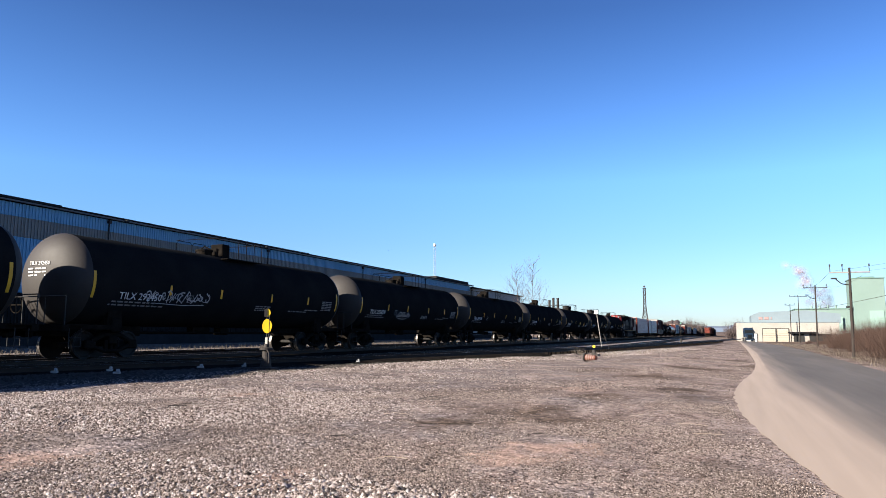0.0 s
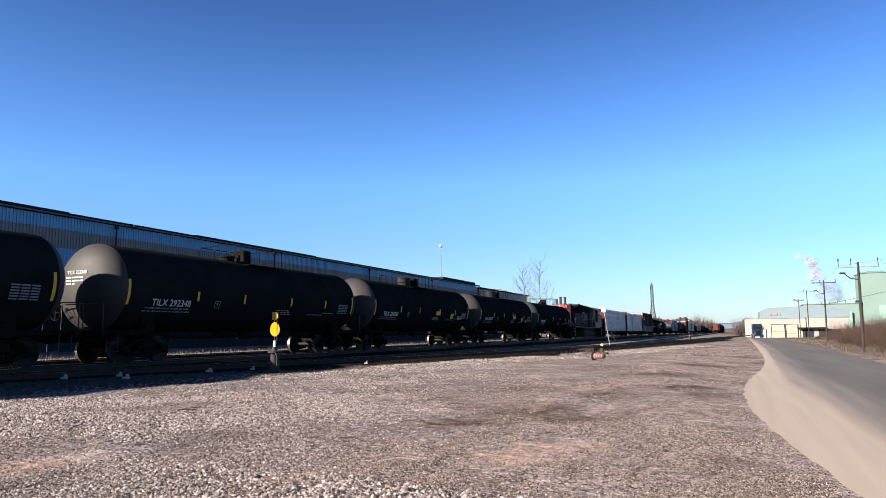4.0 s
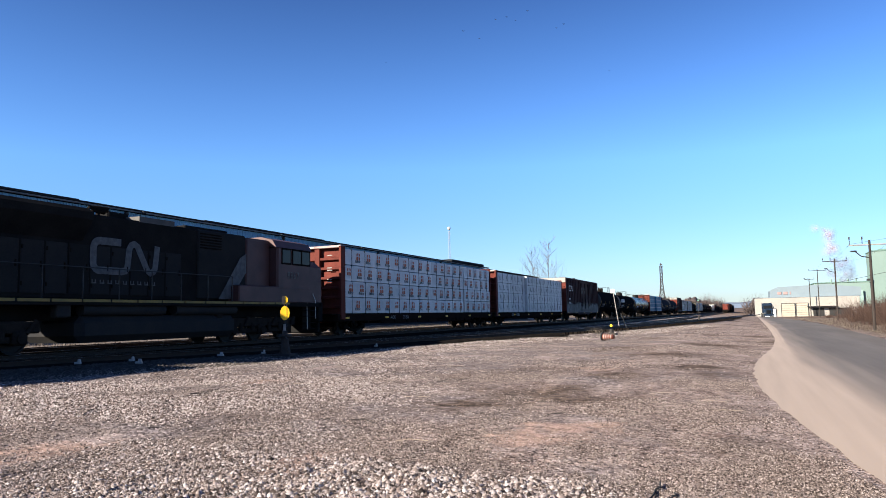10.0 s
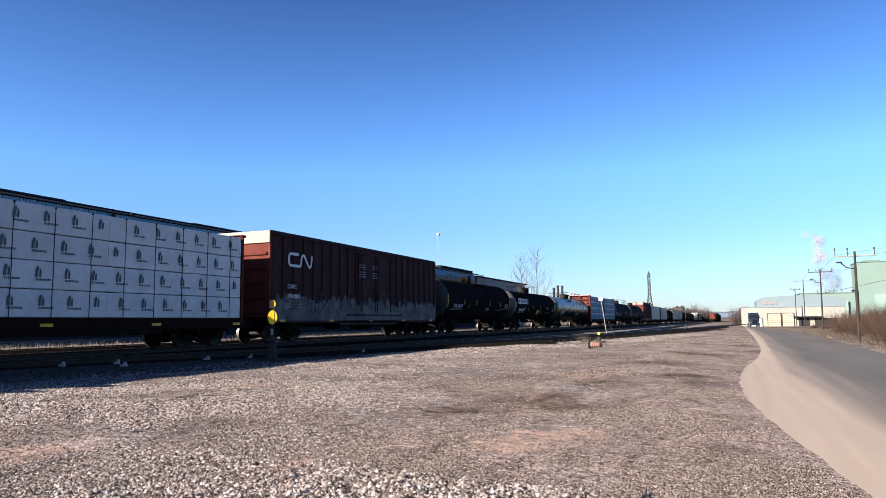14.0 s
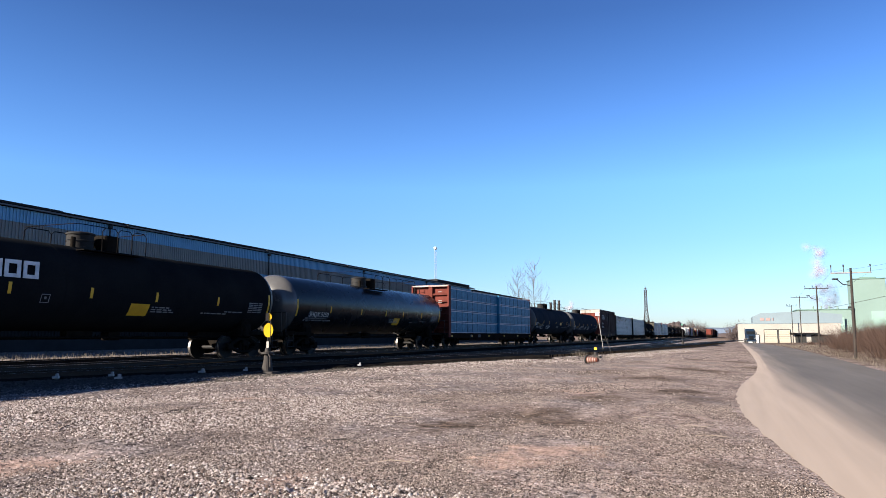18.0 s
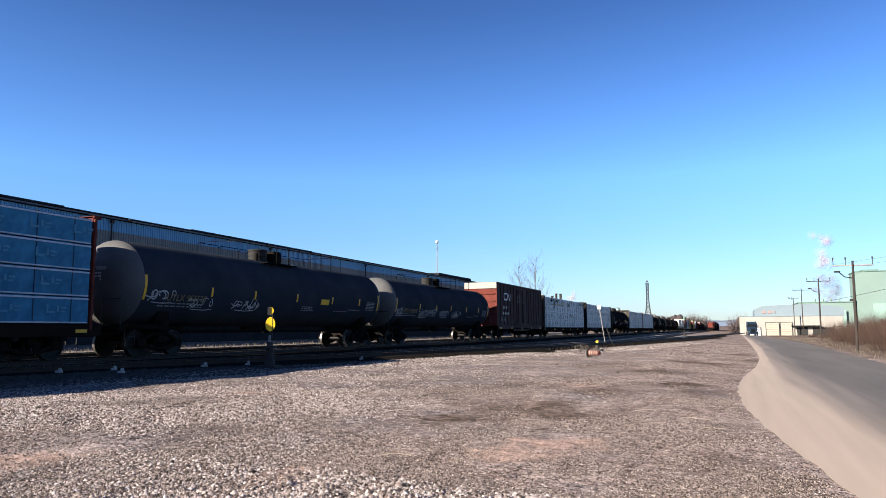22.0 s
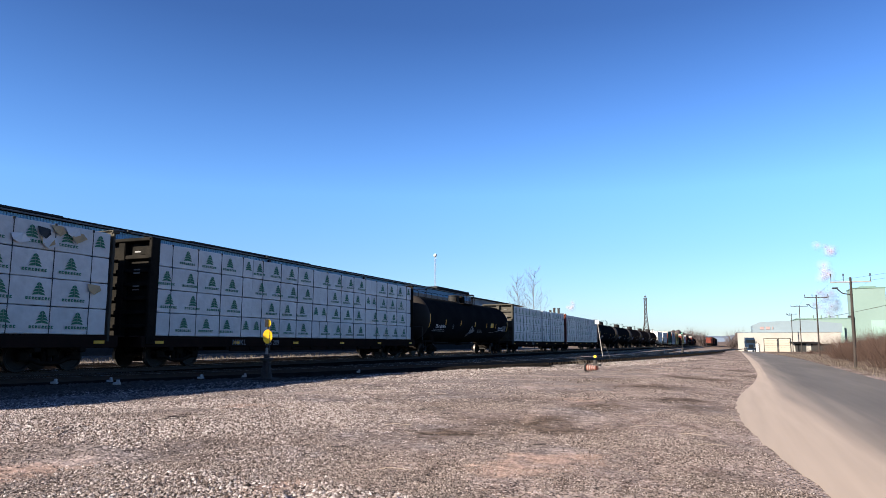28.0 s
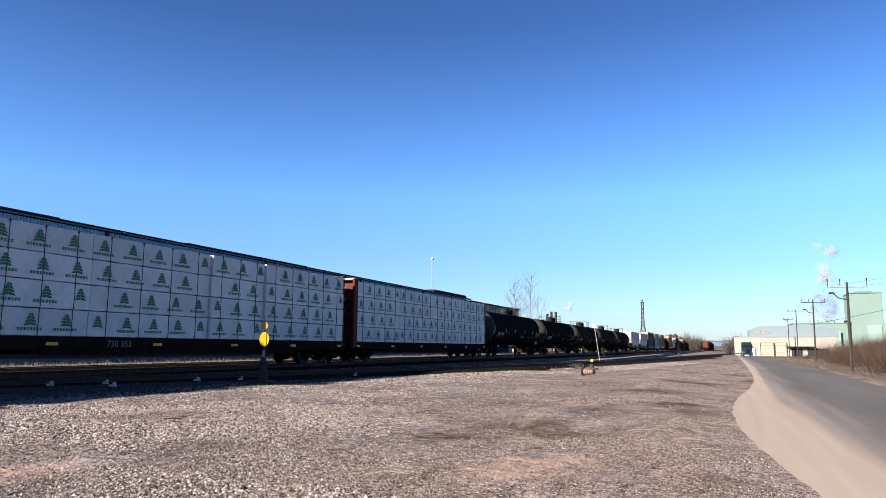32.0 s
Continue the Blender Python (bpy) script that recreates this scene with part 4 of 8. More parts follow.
def box_car(s0, length, label, top=5.03, bottom=0.9, emblem=1.3, graffiti=False, paint=None, ribs=22, door=(0.42, 0.64), whites=(), white_end=True):
    paint = paint or BOX_BROWN
    h, w = length / 2, 1.53
    c = car_thing("box_car", label, "boxcar", s0, "cars of the freight train")
    K = (round(length, 2), paint.name, round(top, 2))

    def body(bm):
        box(bm, (0, 0, (top + bottom + 0.35) / 2), (2 * w - 0.1, length - 0.1, top - bottom - 0.35), 0.03)
    part("body", body, paint, c, key=("box_body", *K))

    for k in range(ribs + 1):
        if door[0] < k / ribs < door[1]:
            continue
        for s in (-1, 1):
            part("side_rib", lambda bm: box(bm, (0, 0, (top + bottom + 0.3) / 2), (0.07, 0.10, top - bottom - 0.5), 0.015), paint, c, loc=(s * (w - 0.02), -h + 0.12 + (length - 0.24) * k / ribs, 0), key=("side_rib", *K))
    part("side_sill", lambda bm: [box(bm, (s * (w - 0.03), 0, bottom + 0.22), (0.08, length - 0.4, 0.42), 0.01) for s in (-1, 1)] + [box(bm, (s * (w - 0.03), 0, bottom + 0.02), (0.08, length * 0.36, 0.3), 0.01) for s in (-1, 1)], paint, c, key=("box_sill", *K))
    part("top_rail", lambda bm: [box(bm, (s * (w - 0.03), 0, top - 0.06), (0.1, length, 0.14), 0.02) for s in (-1, 1)], paint, c, key=("box_top", *K))
    part("roof", lambda bm: [box(bm, (0, 0, top + 0.02), (2 * w, length, 0.06), 0.02)] + [box(bm, (0, -h + 0.5 + k * (length - 1) / 14, top + 0.045), (2 * w - 0.1, 0.08, 0.03)) for k in range(15)], paint, c, key=("box_roof", *K))
    d0, d1 = -h + door[0] * length, -h + door[1] * length

    def door_build(bm):
        box(bm, (w + 0.0, (d0 + d1) / 2, (top + bottom + 0.3) / 2), (0.06, d1 - d0 - 0.1, top - bottom - 0.75), 0.02)
        for k in range(5):
            z = bottom + 0.7 + k * (top - bottom - 1.2) / 4
            box(bm, (w + 0.04, (d0 + d1) / 2, z), (0.05, d1 - d0 - 0.3, 0.07), 0.01)
    dr = part("door", door_build, paint, c, key=("box_door", *K, door))
    part("lock_bar", lambda bm: [tube(bm, [(w + 0.09, y, bottom + 0.6), (w + 0.09, y, top - 0.4)], 0.025, 6) for y in (d0 + 0.3, (d0 + d1) / 2 - 0.12, (d0 + d1) / 2 + 0.12, d1 - 0.3)], STEEL_DARK, dr, key=("lock_bar", *K, door))
    part("door_track", lambda bm: (box(bm, (w + 0.05, (d0 + d1) / 2, top - 0.3), (0.1, (d1 - d0) * 1.6, 0.08)), box(bm, (w + 0.05, (d0 + d1) / 2, bottom + 0.42), (0.1, (d1 - d0) * 1.6, 0.08))), paint, c, key=("door_track", *K, door))
    for s in (-1, 1):
        def end_build(bm):
            box(bm, (0, 0, (top + bottom + 0.3) / 2), (2 * w - 0.06, 0.06, top - bottom - 0.3), 0.01)
            for q in (-w + 0.05, w - 0.05):
                box(bm, (q, 0.0, (top + bottom + 0.3) / 2), (0.1, 0.12, top - bottom - 0.3), 0.01)
        e = part("end_wall", end_build, CAR_RED, c, "faded red corrugated end", loc=(0, s * (h + 0.0), 0), key=("box_end", s, *K))
        for k in range(5):
            part("end_rib", lambda bm: box(bm, (0, s * 0.05, 0), (2 * w - 0.3, 0.10, 0.17), 0.04), CAR_RED, e, loc=(0, 0, bottom + 0.5 + k * (top - bottom - 1.5) / 4), key=("end_rib", s, *K))
        if white_end:
            part("white_band", lambda bm: box(bm, (0, 0, top - 0.25), (2 * w - 0.02, 0.14, 0.55), 0.01), WHITE_WALL, e, "white-painted top band", loc=(0, s * 0.03, 0), key=("white_band", *K))

        def lad(bm):
            for q in (-0.22, 0.22):
                cyl(bm, (q, 0, bottom), (q, 0, bottom + 2.6), 0.02, seg=5)
            for k in range(8):
                cyl(bm, (-0.22, 0, bottom + 0.1 + k * 0.34), (0.22, 0, bottom + 0.1 + k * 0.34), 0.016, seg=5)
        part("end_ladder", lad, GALV, c, loc=(-1.1, s * (h + 0.16), 0), key=("end_ladder", round(bottom, 2)))
        bogie(c, s * (h - 2.0))
        coupler(c, s * (h - 0.1), s)
    part("hand_brake_wheel", lambda bm: None, STEEL_DARK, c, loc=(-0.75, -h - 0.14, 1.9), key="brake_wheel")
    part("underframe", lambda bm: (box(bm, (0, 0, 0.85), (0.5, length + 0.5, 0.3), 0.02), box(bm, (0.3, 1.0, 0.75), (0.7, 1.2, 0.4), 0.03), cyl(bm, (-0.4, -1.5, 0.75), (-0.4, -0.4, 0.75), 0.2)), STEEL_DARK, c, key=("box_under", *K))
    part("steps", lambda bm: [tube(bm, [(q, y - 0.2, bottom + 0.1), (q, y - 0.2, 0.45), (q, y + 0.2, 0.45), (q, y + 0.2, bottom + 0.1)], 0.018, 5) for q in (-w + 0.05, w - 0.05) for y in (-h + 0.4, h - 0.4)], GALV, c, key=("box_steps", *K))
    if emblem:
        part("emblem", cn_mark(1.95, 0.55, 0.13), WHITE_INK, c, "white painted emblem", loc=(w + 0.055, -h + emblem, top - 1.45))
    for words, y, z, size in whites:
        lettering("lettering", words, WHITE_INK, c, (w + 0.025, -h + y, z), size)
    part("small_print", lambda bm: [box(bm, (w + 0.02, -h + 1.3 + (k % 2) * 0.9, bottom + 0.75 + (k // 2) * 0.14), (0.006, 0.5, 0.06)) for k in range(6)] + [box(bm, (w + 0.045, d0 + 0.45 + (k % 2) * 1.5, top - 0.95 - (k // 2) * 0.13), (0.006, 0.7, 0.06)) for k in range(12)], GREY_INK, c, key=("box_print", *K))
    for k in range(5):
        part("reflector_stripe", lambda bm: box(bm, (0, 0, 0), (0.01, 0.42, 0.1)), YELLOW, c, loc=(w + 0.02, -h + 0.9 + k * (length - 1.8) / 4, bottom + 0.12), key="sill_stripe")
    if graffiti:
        rnd = random.Random(5)

        def spikes(bm):
            y, last = -h + 0.1, None
            while y < h - 0.1:
                hh = 1.05 + 0.35 * noise.noise((y * 0.45, 3, 0)) + 0.45 * noise.noise((y * 2.3, 8, 0)) + rnd.uniform(-0.12, 0.12)
                x = w + 0.021 + (0.05 if d0 < y < d1 else 0)
                now = [bm.verts.new((x, y, bottom + 0.12)), bm.verts.new((x, y, bottom + 0.12 + max(0.25, hh)))]
                if last:
                    bm.faces.new((last[0], now[0], now[1], last[1]))
                last = now
                y += rnd.uniform(0.03, 0.14)

        def loops(bm):
            y = -h + 0.6
            while y < h - 0.9:
                if y > -h + 8.5 and rnd.random() < 0.3:
                    y += 0.5
                    continue
                ca, turn = rnd.uniform(0, 6.28), rnd.uniform(3, 6) * rnd.choice((-1, 1))
                cw, ch, cz = rnd.uniform(0.14, 0.32), rnd.uniform(0.2, 0.5), bottom + rnd.uniform(0.7, 1.3)
                x = w + 0.027 + (0.05 if d0 < y < d1 else 0)
                pts = [(y + cw * math.cos(ca + turn * q / 10) + 0.03 * q * rnd.uniform(0, 1), cz + ch * math.sin(ca + turn * q / 10)) for q in range(11)]
                t = rnd.uniform(0.02, 0.04)
                for p, q in zip(pts[:-1], pts[1:]):
                    d = Vector((q[0] - p[0], q[1] - p[1])).normalized() * t
                    bm.faces.new([bm.verts.new((x, *v)) for v in ((p[0] - d.y, p[1] + d.x), (p[0] + d.y, p[1] - d.x), (q[0] + d.y, q[1] - d.x), (q[0] - d.y, q[1] + d.x))])
                y += rnd.uniform(0.25, 0.5)
        part("graffiti_lines", loops, STRAP, c, "dark scrawled graffiti lines")
        part("graffiti", spikes, GRAFFITI, c, "pale faded graffiti along the lower side")
    return c


GRAFFITI = mat("pale_graffiti_paint", (0.105, 0.108, 0.112), (0.045, 0.034, 0.033), rough=0.7, scale=1.6, fine=12, bump=0)


def lumber_car(s0, length, label, kind, frame_paint, rows=4, top=4.5, deck=1.12, torn=False, seed=1, whites=(), split=None):
    """A centre-beam flat car loaded with wrapped lumber; `length` is that of the load."""
    rnd = random.Random(seed)
    h, w, rh_top = length / 2, 1.53, (top - deck) / rows
    c = car_thing("lumber_car", label, "flat car", s0, "cars of the freight train")
    K = (round(length, 2), frame_paint.name, round(top, 2))
    end = h + 0.45
    part("deck", lambda bm: box(bm, (0, 0, deck - 0.05), (2.9, 2 * end, 0.1), 0.01), DARKFRAME, c, key=("deck", *K))
    for s in (-1, 1):
        part("side_sill", lambda bm: box(bm, (0, 0, deck - 0.22), (0.12, 2 * end, 0.36), 0.02), DARKFRAME, c, loc=(s * 1.4, 0, 0), key=("side_sill", *K))
        part("lower_sill", lambda bm: box(bm, (0, 0, deck - 0.42), (0.1, length * 0.62, 0.3), 0.02), DARKFRAME, c, loc=(s * 1.38, 0, 0), key=("lower_sill", *K))
    part("center_beam", lambda bm: (box(bm, (0, 0, top - 0.12), (0.5, 2 * h, 0.2), 0.02), [box(bm, (0, -h + 1 + k * (2 * h - 2) / 10, (deck + top) / 2), (0.12, 0.16, top - deck - 0.1)) for k in range(11)], box(bm, (0, 0, 0.85), (0.5, 2 * end, 0.34), 0.02)), frame_paint, c, key=("center_beam", *K))
    for s in (-1, 1):
        t = top + 0.12
        b = part("bulkhead", lambda bm: box(bm, (0, 0, (deck + t) / 2), (2.8, 0.06, t - deck), 0.01), frame_paint, c, loc=(0, s * (h + 0.12), 0), key=("bulkhead", s, *K))
        for q in (-1.45, 1.45):
            part("corner_post", lambda bm: box(bm, (q, s * 0.12 if s < 0 else 0.02, (deck - 0.3 + t) / 2), (0.14, 0.42, t - deck + 0.3) if s < 0 else (0.1, 0.09, t - deck + 0.1), 0.02), frame_paint, b, key=("corner_post", s, q, *K))
        part("top_beam", lambda bm: box(bm, (0, s * 0.12, t - 0.03), (3.0, 0.42, 0.12) if s < 0 else (2.9, 0.3, 0.1), 0.02), TOP_PALE if frame_paint is CAR_RED and s < 0 else frame_paint, b, key=("top_beam", s, *K))
        part("middle_post", lambda bm: box(bm, (0.0, s * 0.1, (deck + t) / 2), (0.32, 0.3, t - deck), 0.03), frame_paint, b, key=("middle_post", s, *K))
        for k in range(6):
            z = deck + 0.35 + k * (t - deck - 0.5) / 6
            part("rib", lambda bm: box(bm, (0, s * 0.1, 0), (2.7, 0.22, 0.14), 0.02), frame_paint, b, loc=(0, 0, z), key=("bulk_rib", s, *K))
        part("bulkhead_print", lambda bm: [box(bm, (x, s * 0.21, z), (0.3, 0.01, 0.05)) for x, z in ((0.75, top - 0.35), (0.75, top - 1.0), (0.75, top - 1.12), (0.75, top - 1.6), (0.75, top - 1.72))], GREY_INK, b, key=("bulkhead_print", s, round(top, 2)))

        def lad(bm):
            for q in (-0.2, 0.2):
                cyl(bm, (q, 0, deck - 0.4), (q, 0, top), 0.02, seg=5)
            for k in range(11):
                cyl(bm, (-0.2, 0, deck - 0.2 + k * 0.34), (0.2, 0, deck - 0.2 + k * 0.34), 0.016, seg=5)
        part("end_ladder", lad, GALV, c, loc=(-1.05, s * (h + 0.5), 0), key=("lumber_ladder", round(top, 2)))
        bogie(c, s * (h - 1.6))
        coupler(c, s * end, s)
        part("end_sill", lambda bm: (box(bm, (0, 0, deck - 0.2), (2.9, 0.3, 0.4), 0.03), box(bm, (0, s * 0.3, deck - 0.02), (2.6, 0.5, 0.05))), DARKFRAME, c, loc=(0, s * end, 0), key=("lumber_sill", s, round(deck, 2)))
    rh = (top - deck) / rows
    n = 4
    base = [-h + length * k / n for k in range(n + 1)]
    inset = [rnd.uniform(0, 0.09) for _ in range(n)]
    if split:
        cuts, inset = split if isinstance(split, tuple) else ((split / 2, split, (1 + split) / 2), (0.24, 0.24, 0.0, 0.0))
        base = [-h] + [-h + length * q for q in cuts] + [h]
    for row in range(rows):
        for k in range(n):
            y0, y1 = base[k] + 0.006, base[k + 1] - 0.006
            if k < n - 1:
                y1 += 0.0
            ln = y1 - y0
            for side in (1, -1):
                out = rnd.uniform(-0.015, 0.015) - inset[k]
                z0 = deck + row * rh

                def bundle_build(bm, ln=ln, rh=rh):
                    m = max(4, int(ln / 0.35))
                    sec = [(-0.61, 0.02), (-0.61, rh - 0.03), (-0.58, rh - 0.01), (0.0, rh - 0.006), (0.592, rh - 0.008), (0.608, rh - 0.028), (0.612, rh * 0.55), (0.607, rh * 0.3), (0.608, 0.035), (0.594, 0.016)]
                    rings = []
                    for j in range(m + 1):
                        y = -ln / 2 + ln * j / m
                        e = 0.012 if j in (0, m) else 0.0
                        rings.append([bm.verts.new((x * (1 - e) + (0.014 * noise.noise((y * 2.1 + ln, z * 9, row)) - 0.004 if x > 0.5 else 0), y, z * (1 - e) + e * rh / 2 + (0.016 * noise.noise((y * 1.7, row, ln)) if z > rh / 2 else 0))) for x, z in sec])
                    for p, q in zip(rings[:-1], rings[1:]):
                        for i in range(len(sec)):
                            o = (i + 1) % len(sec)
                            bm.faces.new((p[i], p[o], q[o], q[i]))
                    bm.faces.new(rings[0][::-1])
                    bm.faces.new(rings[-1])
                    bmesh.ops.recalc_face_normals(bm, faces=bm.faces[:])
                    smooth(bm, 0.5)
                wrap = {"blue": WRAP_BLUE}.get(kind, WRAP_WHITE)
                b = part("lumber_pack", bundle_build, wrap, c, loc=(side * 0.87 + out * side, (y0 + y1) / 2, z0), key=("bundle", round(ln, 2), row, wrap.name))
                if side < 0:
                    continue
                step = {"orange": 1.12, "leaf": 0.98, "tree": 1.22, "blue": 1.5}[kind]
                y = -ln / 2 + step * (0.15 + 0.5 * ((row * 37 + k * 53) % 10) / 10)
                ink = {"orange": ORANGE_INK, "leaf": LEAF_INK, "blue": WRAP_MARK}.get(kind, GREEN_INK)
                if kind == "blue":
                    part("wrap_band", blue_band(ln, rh), WRAP_PALE, b, key=("blue_band", round(ln, 2)))
                while y < ln / 2 - 0.25:
                    if y > -ln / 2 + 0.25:
                        part("wrap_print", blue_mark(rh) if kind == "blue" else print_build(kind, rh), ink, b, loc=(0, y, 0), key=("print", kind, round(rh, 3)))
                        if kind != "blue" and -ln / 2 + 0.4 < y < ln / 2 - 0.45:
                            part("wrap_writing", word_build(kind, rh), GREEN_INK if kind == "tree" else DARK_INK, b, loc=(0, y, 0), key=("word", kind, round(rh, 3)))
                    y += step
                m = max(2, round(ln / 1.3))
                for q in range(m):
                    part("strap", lambda bm: box(bm, (0.0, 0, rh / 2 + 0.012), (1.246, 0.015, rh - 0.012)), STRAP, b, loc=(0, -ln / 2 + ln * (q + 0.5) / m, 0), key=("strap", round(rh, 3)))
                    if row == rows - 1:
                        part("corner_guard", lambda bm: box(bm, (0.597, 0, rh - 0.03), (0.05, 0.07, 0.08), 0.008), STRAP, b, loc=(0, -ln / 2 + ln * (q + 0.5) / m, 0), key=("corner_guard", round(rh, 3)))
    if torn:
        for y, ln in ((-h * 0.62, 2.2), (-h * 0.30, 3.4), (0.1 * h, 1.6)):
            for j in range(3):
                part("bare_board", lambda bm: box(bm, (0, 0, 0), (0.04, ln, 0.038), 0.004), LUMBER, c, "bare lumber under torn wrap", loc=(1.485, y + 0.05 * j, top - rh_top + 0.05 + 0.042 * j), key=("bare_board", ln))
        for k in range(34):
            y = rnd.uniform(-h * 0.9, h * 0.95)
            z = top - rnd.choice((0.15, 0.2, 0.3, 0.35, 0.6, 1.1, 1.9))

            def flap(bm):
                pts = [(1.50, -0.22, 0.17), (1.52, 0.25, 0.14), (1.58, 0.32, -0.06), (1.54, 0.06, -0.20), (1.56, -0.16, -0.08)]
                bm.faces.new([bm.verts.new((a, b * rnd.uniform(0.6, 1.2), d * rnd.uniform(0.7, 1.2))) for a, b, d in pts])
            part("torn_wrap_flap", flap, random.Random(k).choice((WRAP_WHITE, STRAP, WRAP_WHITE, LUMBER)), c, "torn hanging wrap", loc=(0, y, z))
    for words, y, z, size in whites:
        lettering("lettering", words, GREY_INK, c, (1.475, -h + y, z), size)
    for k in range(6):
        part("reflector_stripe", lambda bm: box(bm, (0, 0, 0), (0.01, 0.42, 0.1)), YELLOW, c, loc=(1.47, -h + 0.2 + k * (length - 0.4) / 5, deck - 0.22), key="sill_stripe")
    for k in range(14):
        part("winch", lambda bm: box(bm, (1.42, 0, deck - 0.46), (0.16, 0.2, 0.14), 0.02), STEEL_DARK, c, loc=(0, -h + 0.8 + k * (length - 1.6) / 13, 0), key="winch")
    return c


DARKFRAME = mat("dirty_frame_paint", (0.02, 0.012, 0.010), (0.011, 0.009, 0.008), rough=0.75, scale=2, fine=20, bump=0.02, spec=0.0)
GREYFRAME = mat("dark_grey_frame_paint", (0.046, 0.043, 0.036), (0.066, 0.06, 0.05), rough=0.7, scale=1.5, fine=20, bump=0.01, spec=0.0)
BLACKFRAME = mat("black_frame_paint", (0.008, 0.008, 0.0075), (0.018, 0.016, 0.014), rough=0.7, scale=1.5, fine=20, bump=0.01, spec=0.0)
TOP_PALE = mat("scuffed_top_beam", (0.36, 0.3024, 0.288), (0.216, 0.1152, 0.1008), rough=0.7, scale=4, bump=0)
LUMBER = mat("bare_lumber", (0.42, 0.30, 0.17), (0.33, 0.23, 0.13), rough=0.8, scale=3, fine=30, bump=0.02)


def print_build(kind, rh):
    """One printed mark on a wrap, centred on y = 0."""
    def poly(bm, pts, x=0.626):
        bm.faces.new([bm.verts.new((x, u, rh * v)) for u, v in pts])

    def f(bm):
        if kind == "orange":
            for s in (-1, 1):
                poly(bm, [(s * u, v) for u, v in ((0.03, 0.36), (0.17, 0.36), (0.19, 0.42), (0.19, 0.54), (0.16, 0.57), (0.03, 0.57))][::s])
                poly(bm, [(s * u, v) for u, v in ((0.13, 0.60), (0.17, 0.63), (0.18, 0.72), (0.15, 0.80), (0.03, 0.80), (0.07, 0.66))][::s])
        elif kind == "leaf":
            poly(bm, [(-0.12, 0.42), (-0.04, 0.42), (-0.03, 0.62), (0.0, 0.70), (-0.02, 0.82), (-0.08, 0.80), (-0.12, 0.66)])
            poly(bm, [(0.0, 0.44), (0.07, 0.42), (0.08, 0.62), (0.04, 0.76), (0.01, 0.66)])
        else:
            for k in range(4):
                lo, wd = 0.40 + 0.11 * k, (0.23, 0.205, 0.16, 0.10)[k]
                for s in (-1, 1):
                    poly(bm, [(s * u, v) for u, v in ((0.004, lo + 0.0), (wd, lo - 0.03), (wd * 0.7, lo + 0.055), (0.004, lo + 0.105))][::s])
    return f


def word_build(kind, rh):
    """Bars where the wraps carry a name."""
    def f(bm):
        lo, w, z0, z1, m = {"orange": (-0.30, 0.56, 0.20, 0.32, 6), "leaf": (-0.10, 0.50, 0.31, 0.38, 8), "tree": (-0.42, 0.84, 0.21, 0.31, 8)}[kind]
        for q in range(m):
            a, b_ = lo + w * q / m, lo + w * (q + 0.72) / m
            hi = z1 + (0.05 if kind == "orange" and q in (0, 2) else 0)
            for lo_, hi_ in ((z0, z0 + (hi - z0) * 0.3), (z0 + (hi - z0) * (0.68 if q % 2 else 0.4), hi)):
                bm.faces.new([bm.verts.new((0.626, u, rh * v)) for u, v in ((a, lo_), (b_, lo_), (b_, hi_), (a, hi_))])
            bm.faces.new([bm.verts.new((0.6265, u, rh * v)) for u, v in ((a, z0), (a + 0.35 * w / m, z0), (a + 0.35 * w / m, hi), (a, hi))])
    return f


def blue_band(ln, rh):
    def f(bm):
        for z0, z1 in ((0.03, 0.08), (0.90, 0.96)):
            bm.faces.new([bm.verts.new((0.626, u, rh * v)) for u, v in ((-ln / 2 + 0.02, z0), (ln / 2 - 0.02, z0), (ln / 2 - 0.02, z1), (-ln / 2 + 0.02, z1))])
    return f


def blue_mark(rh):
    def f(bm):
        for u0, u1, v0, v1, x in ((-0.28, -0.20, 0.40, 0.70, 0.626), (-0.28, 0.02, 0.38, 0.46, 0.627), (0.08, 0.16, 0.44, 0.66, 0.626), (0.22, 0.42, 0.55, 0.62, 0.626), (0.22, 0.36, 0.42, 0.48, 0.626)):
            bm.faces.new([bm.verts.new((x, u, rh * v)) for u, v in ((u0, v0), (u1, v0), (u1, v1), (u0, v1))])
    return f


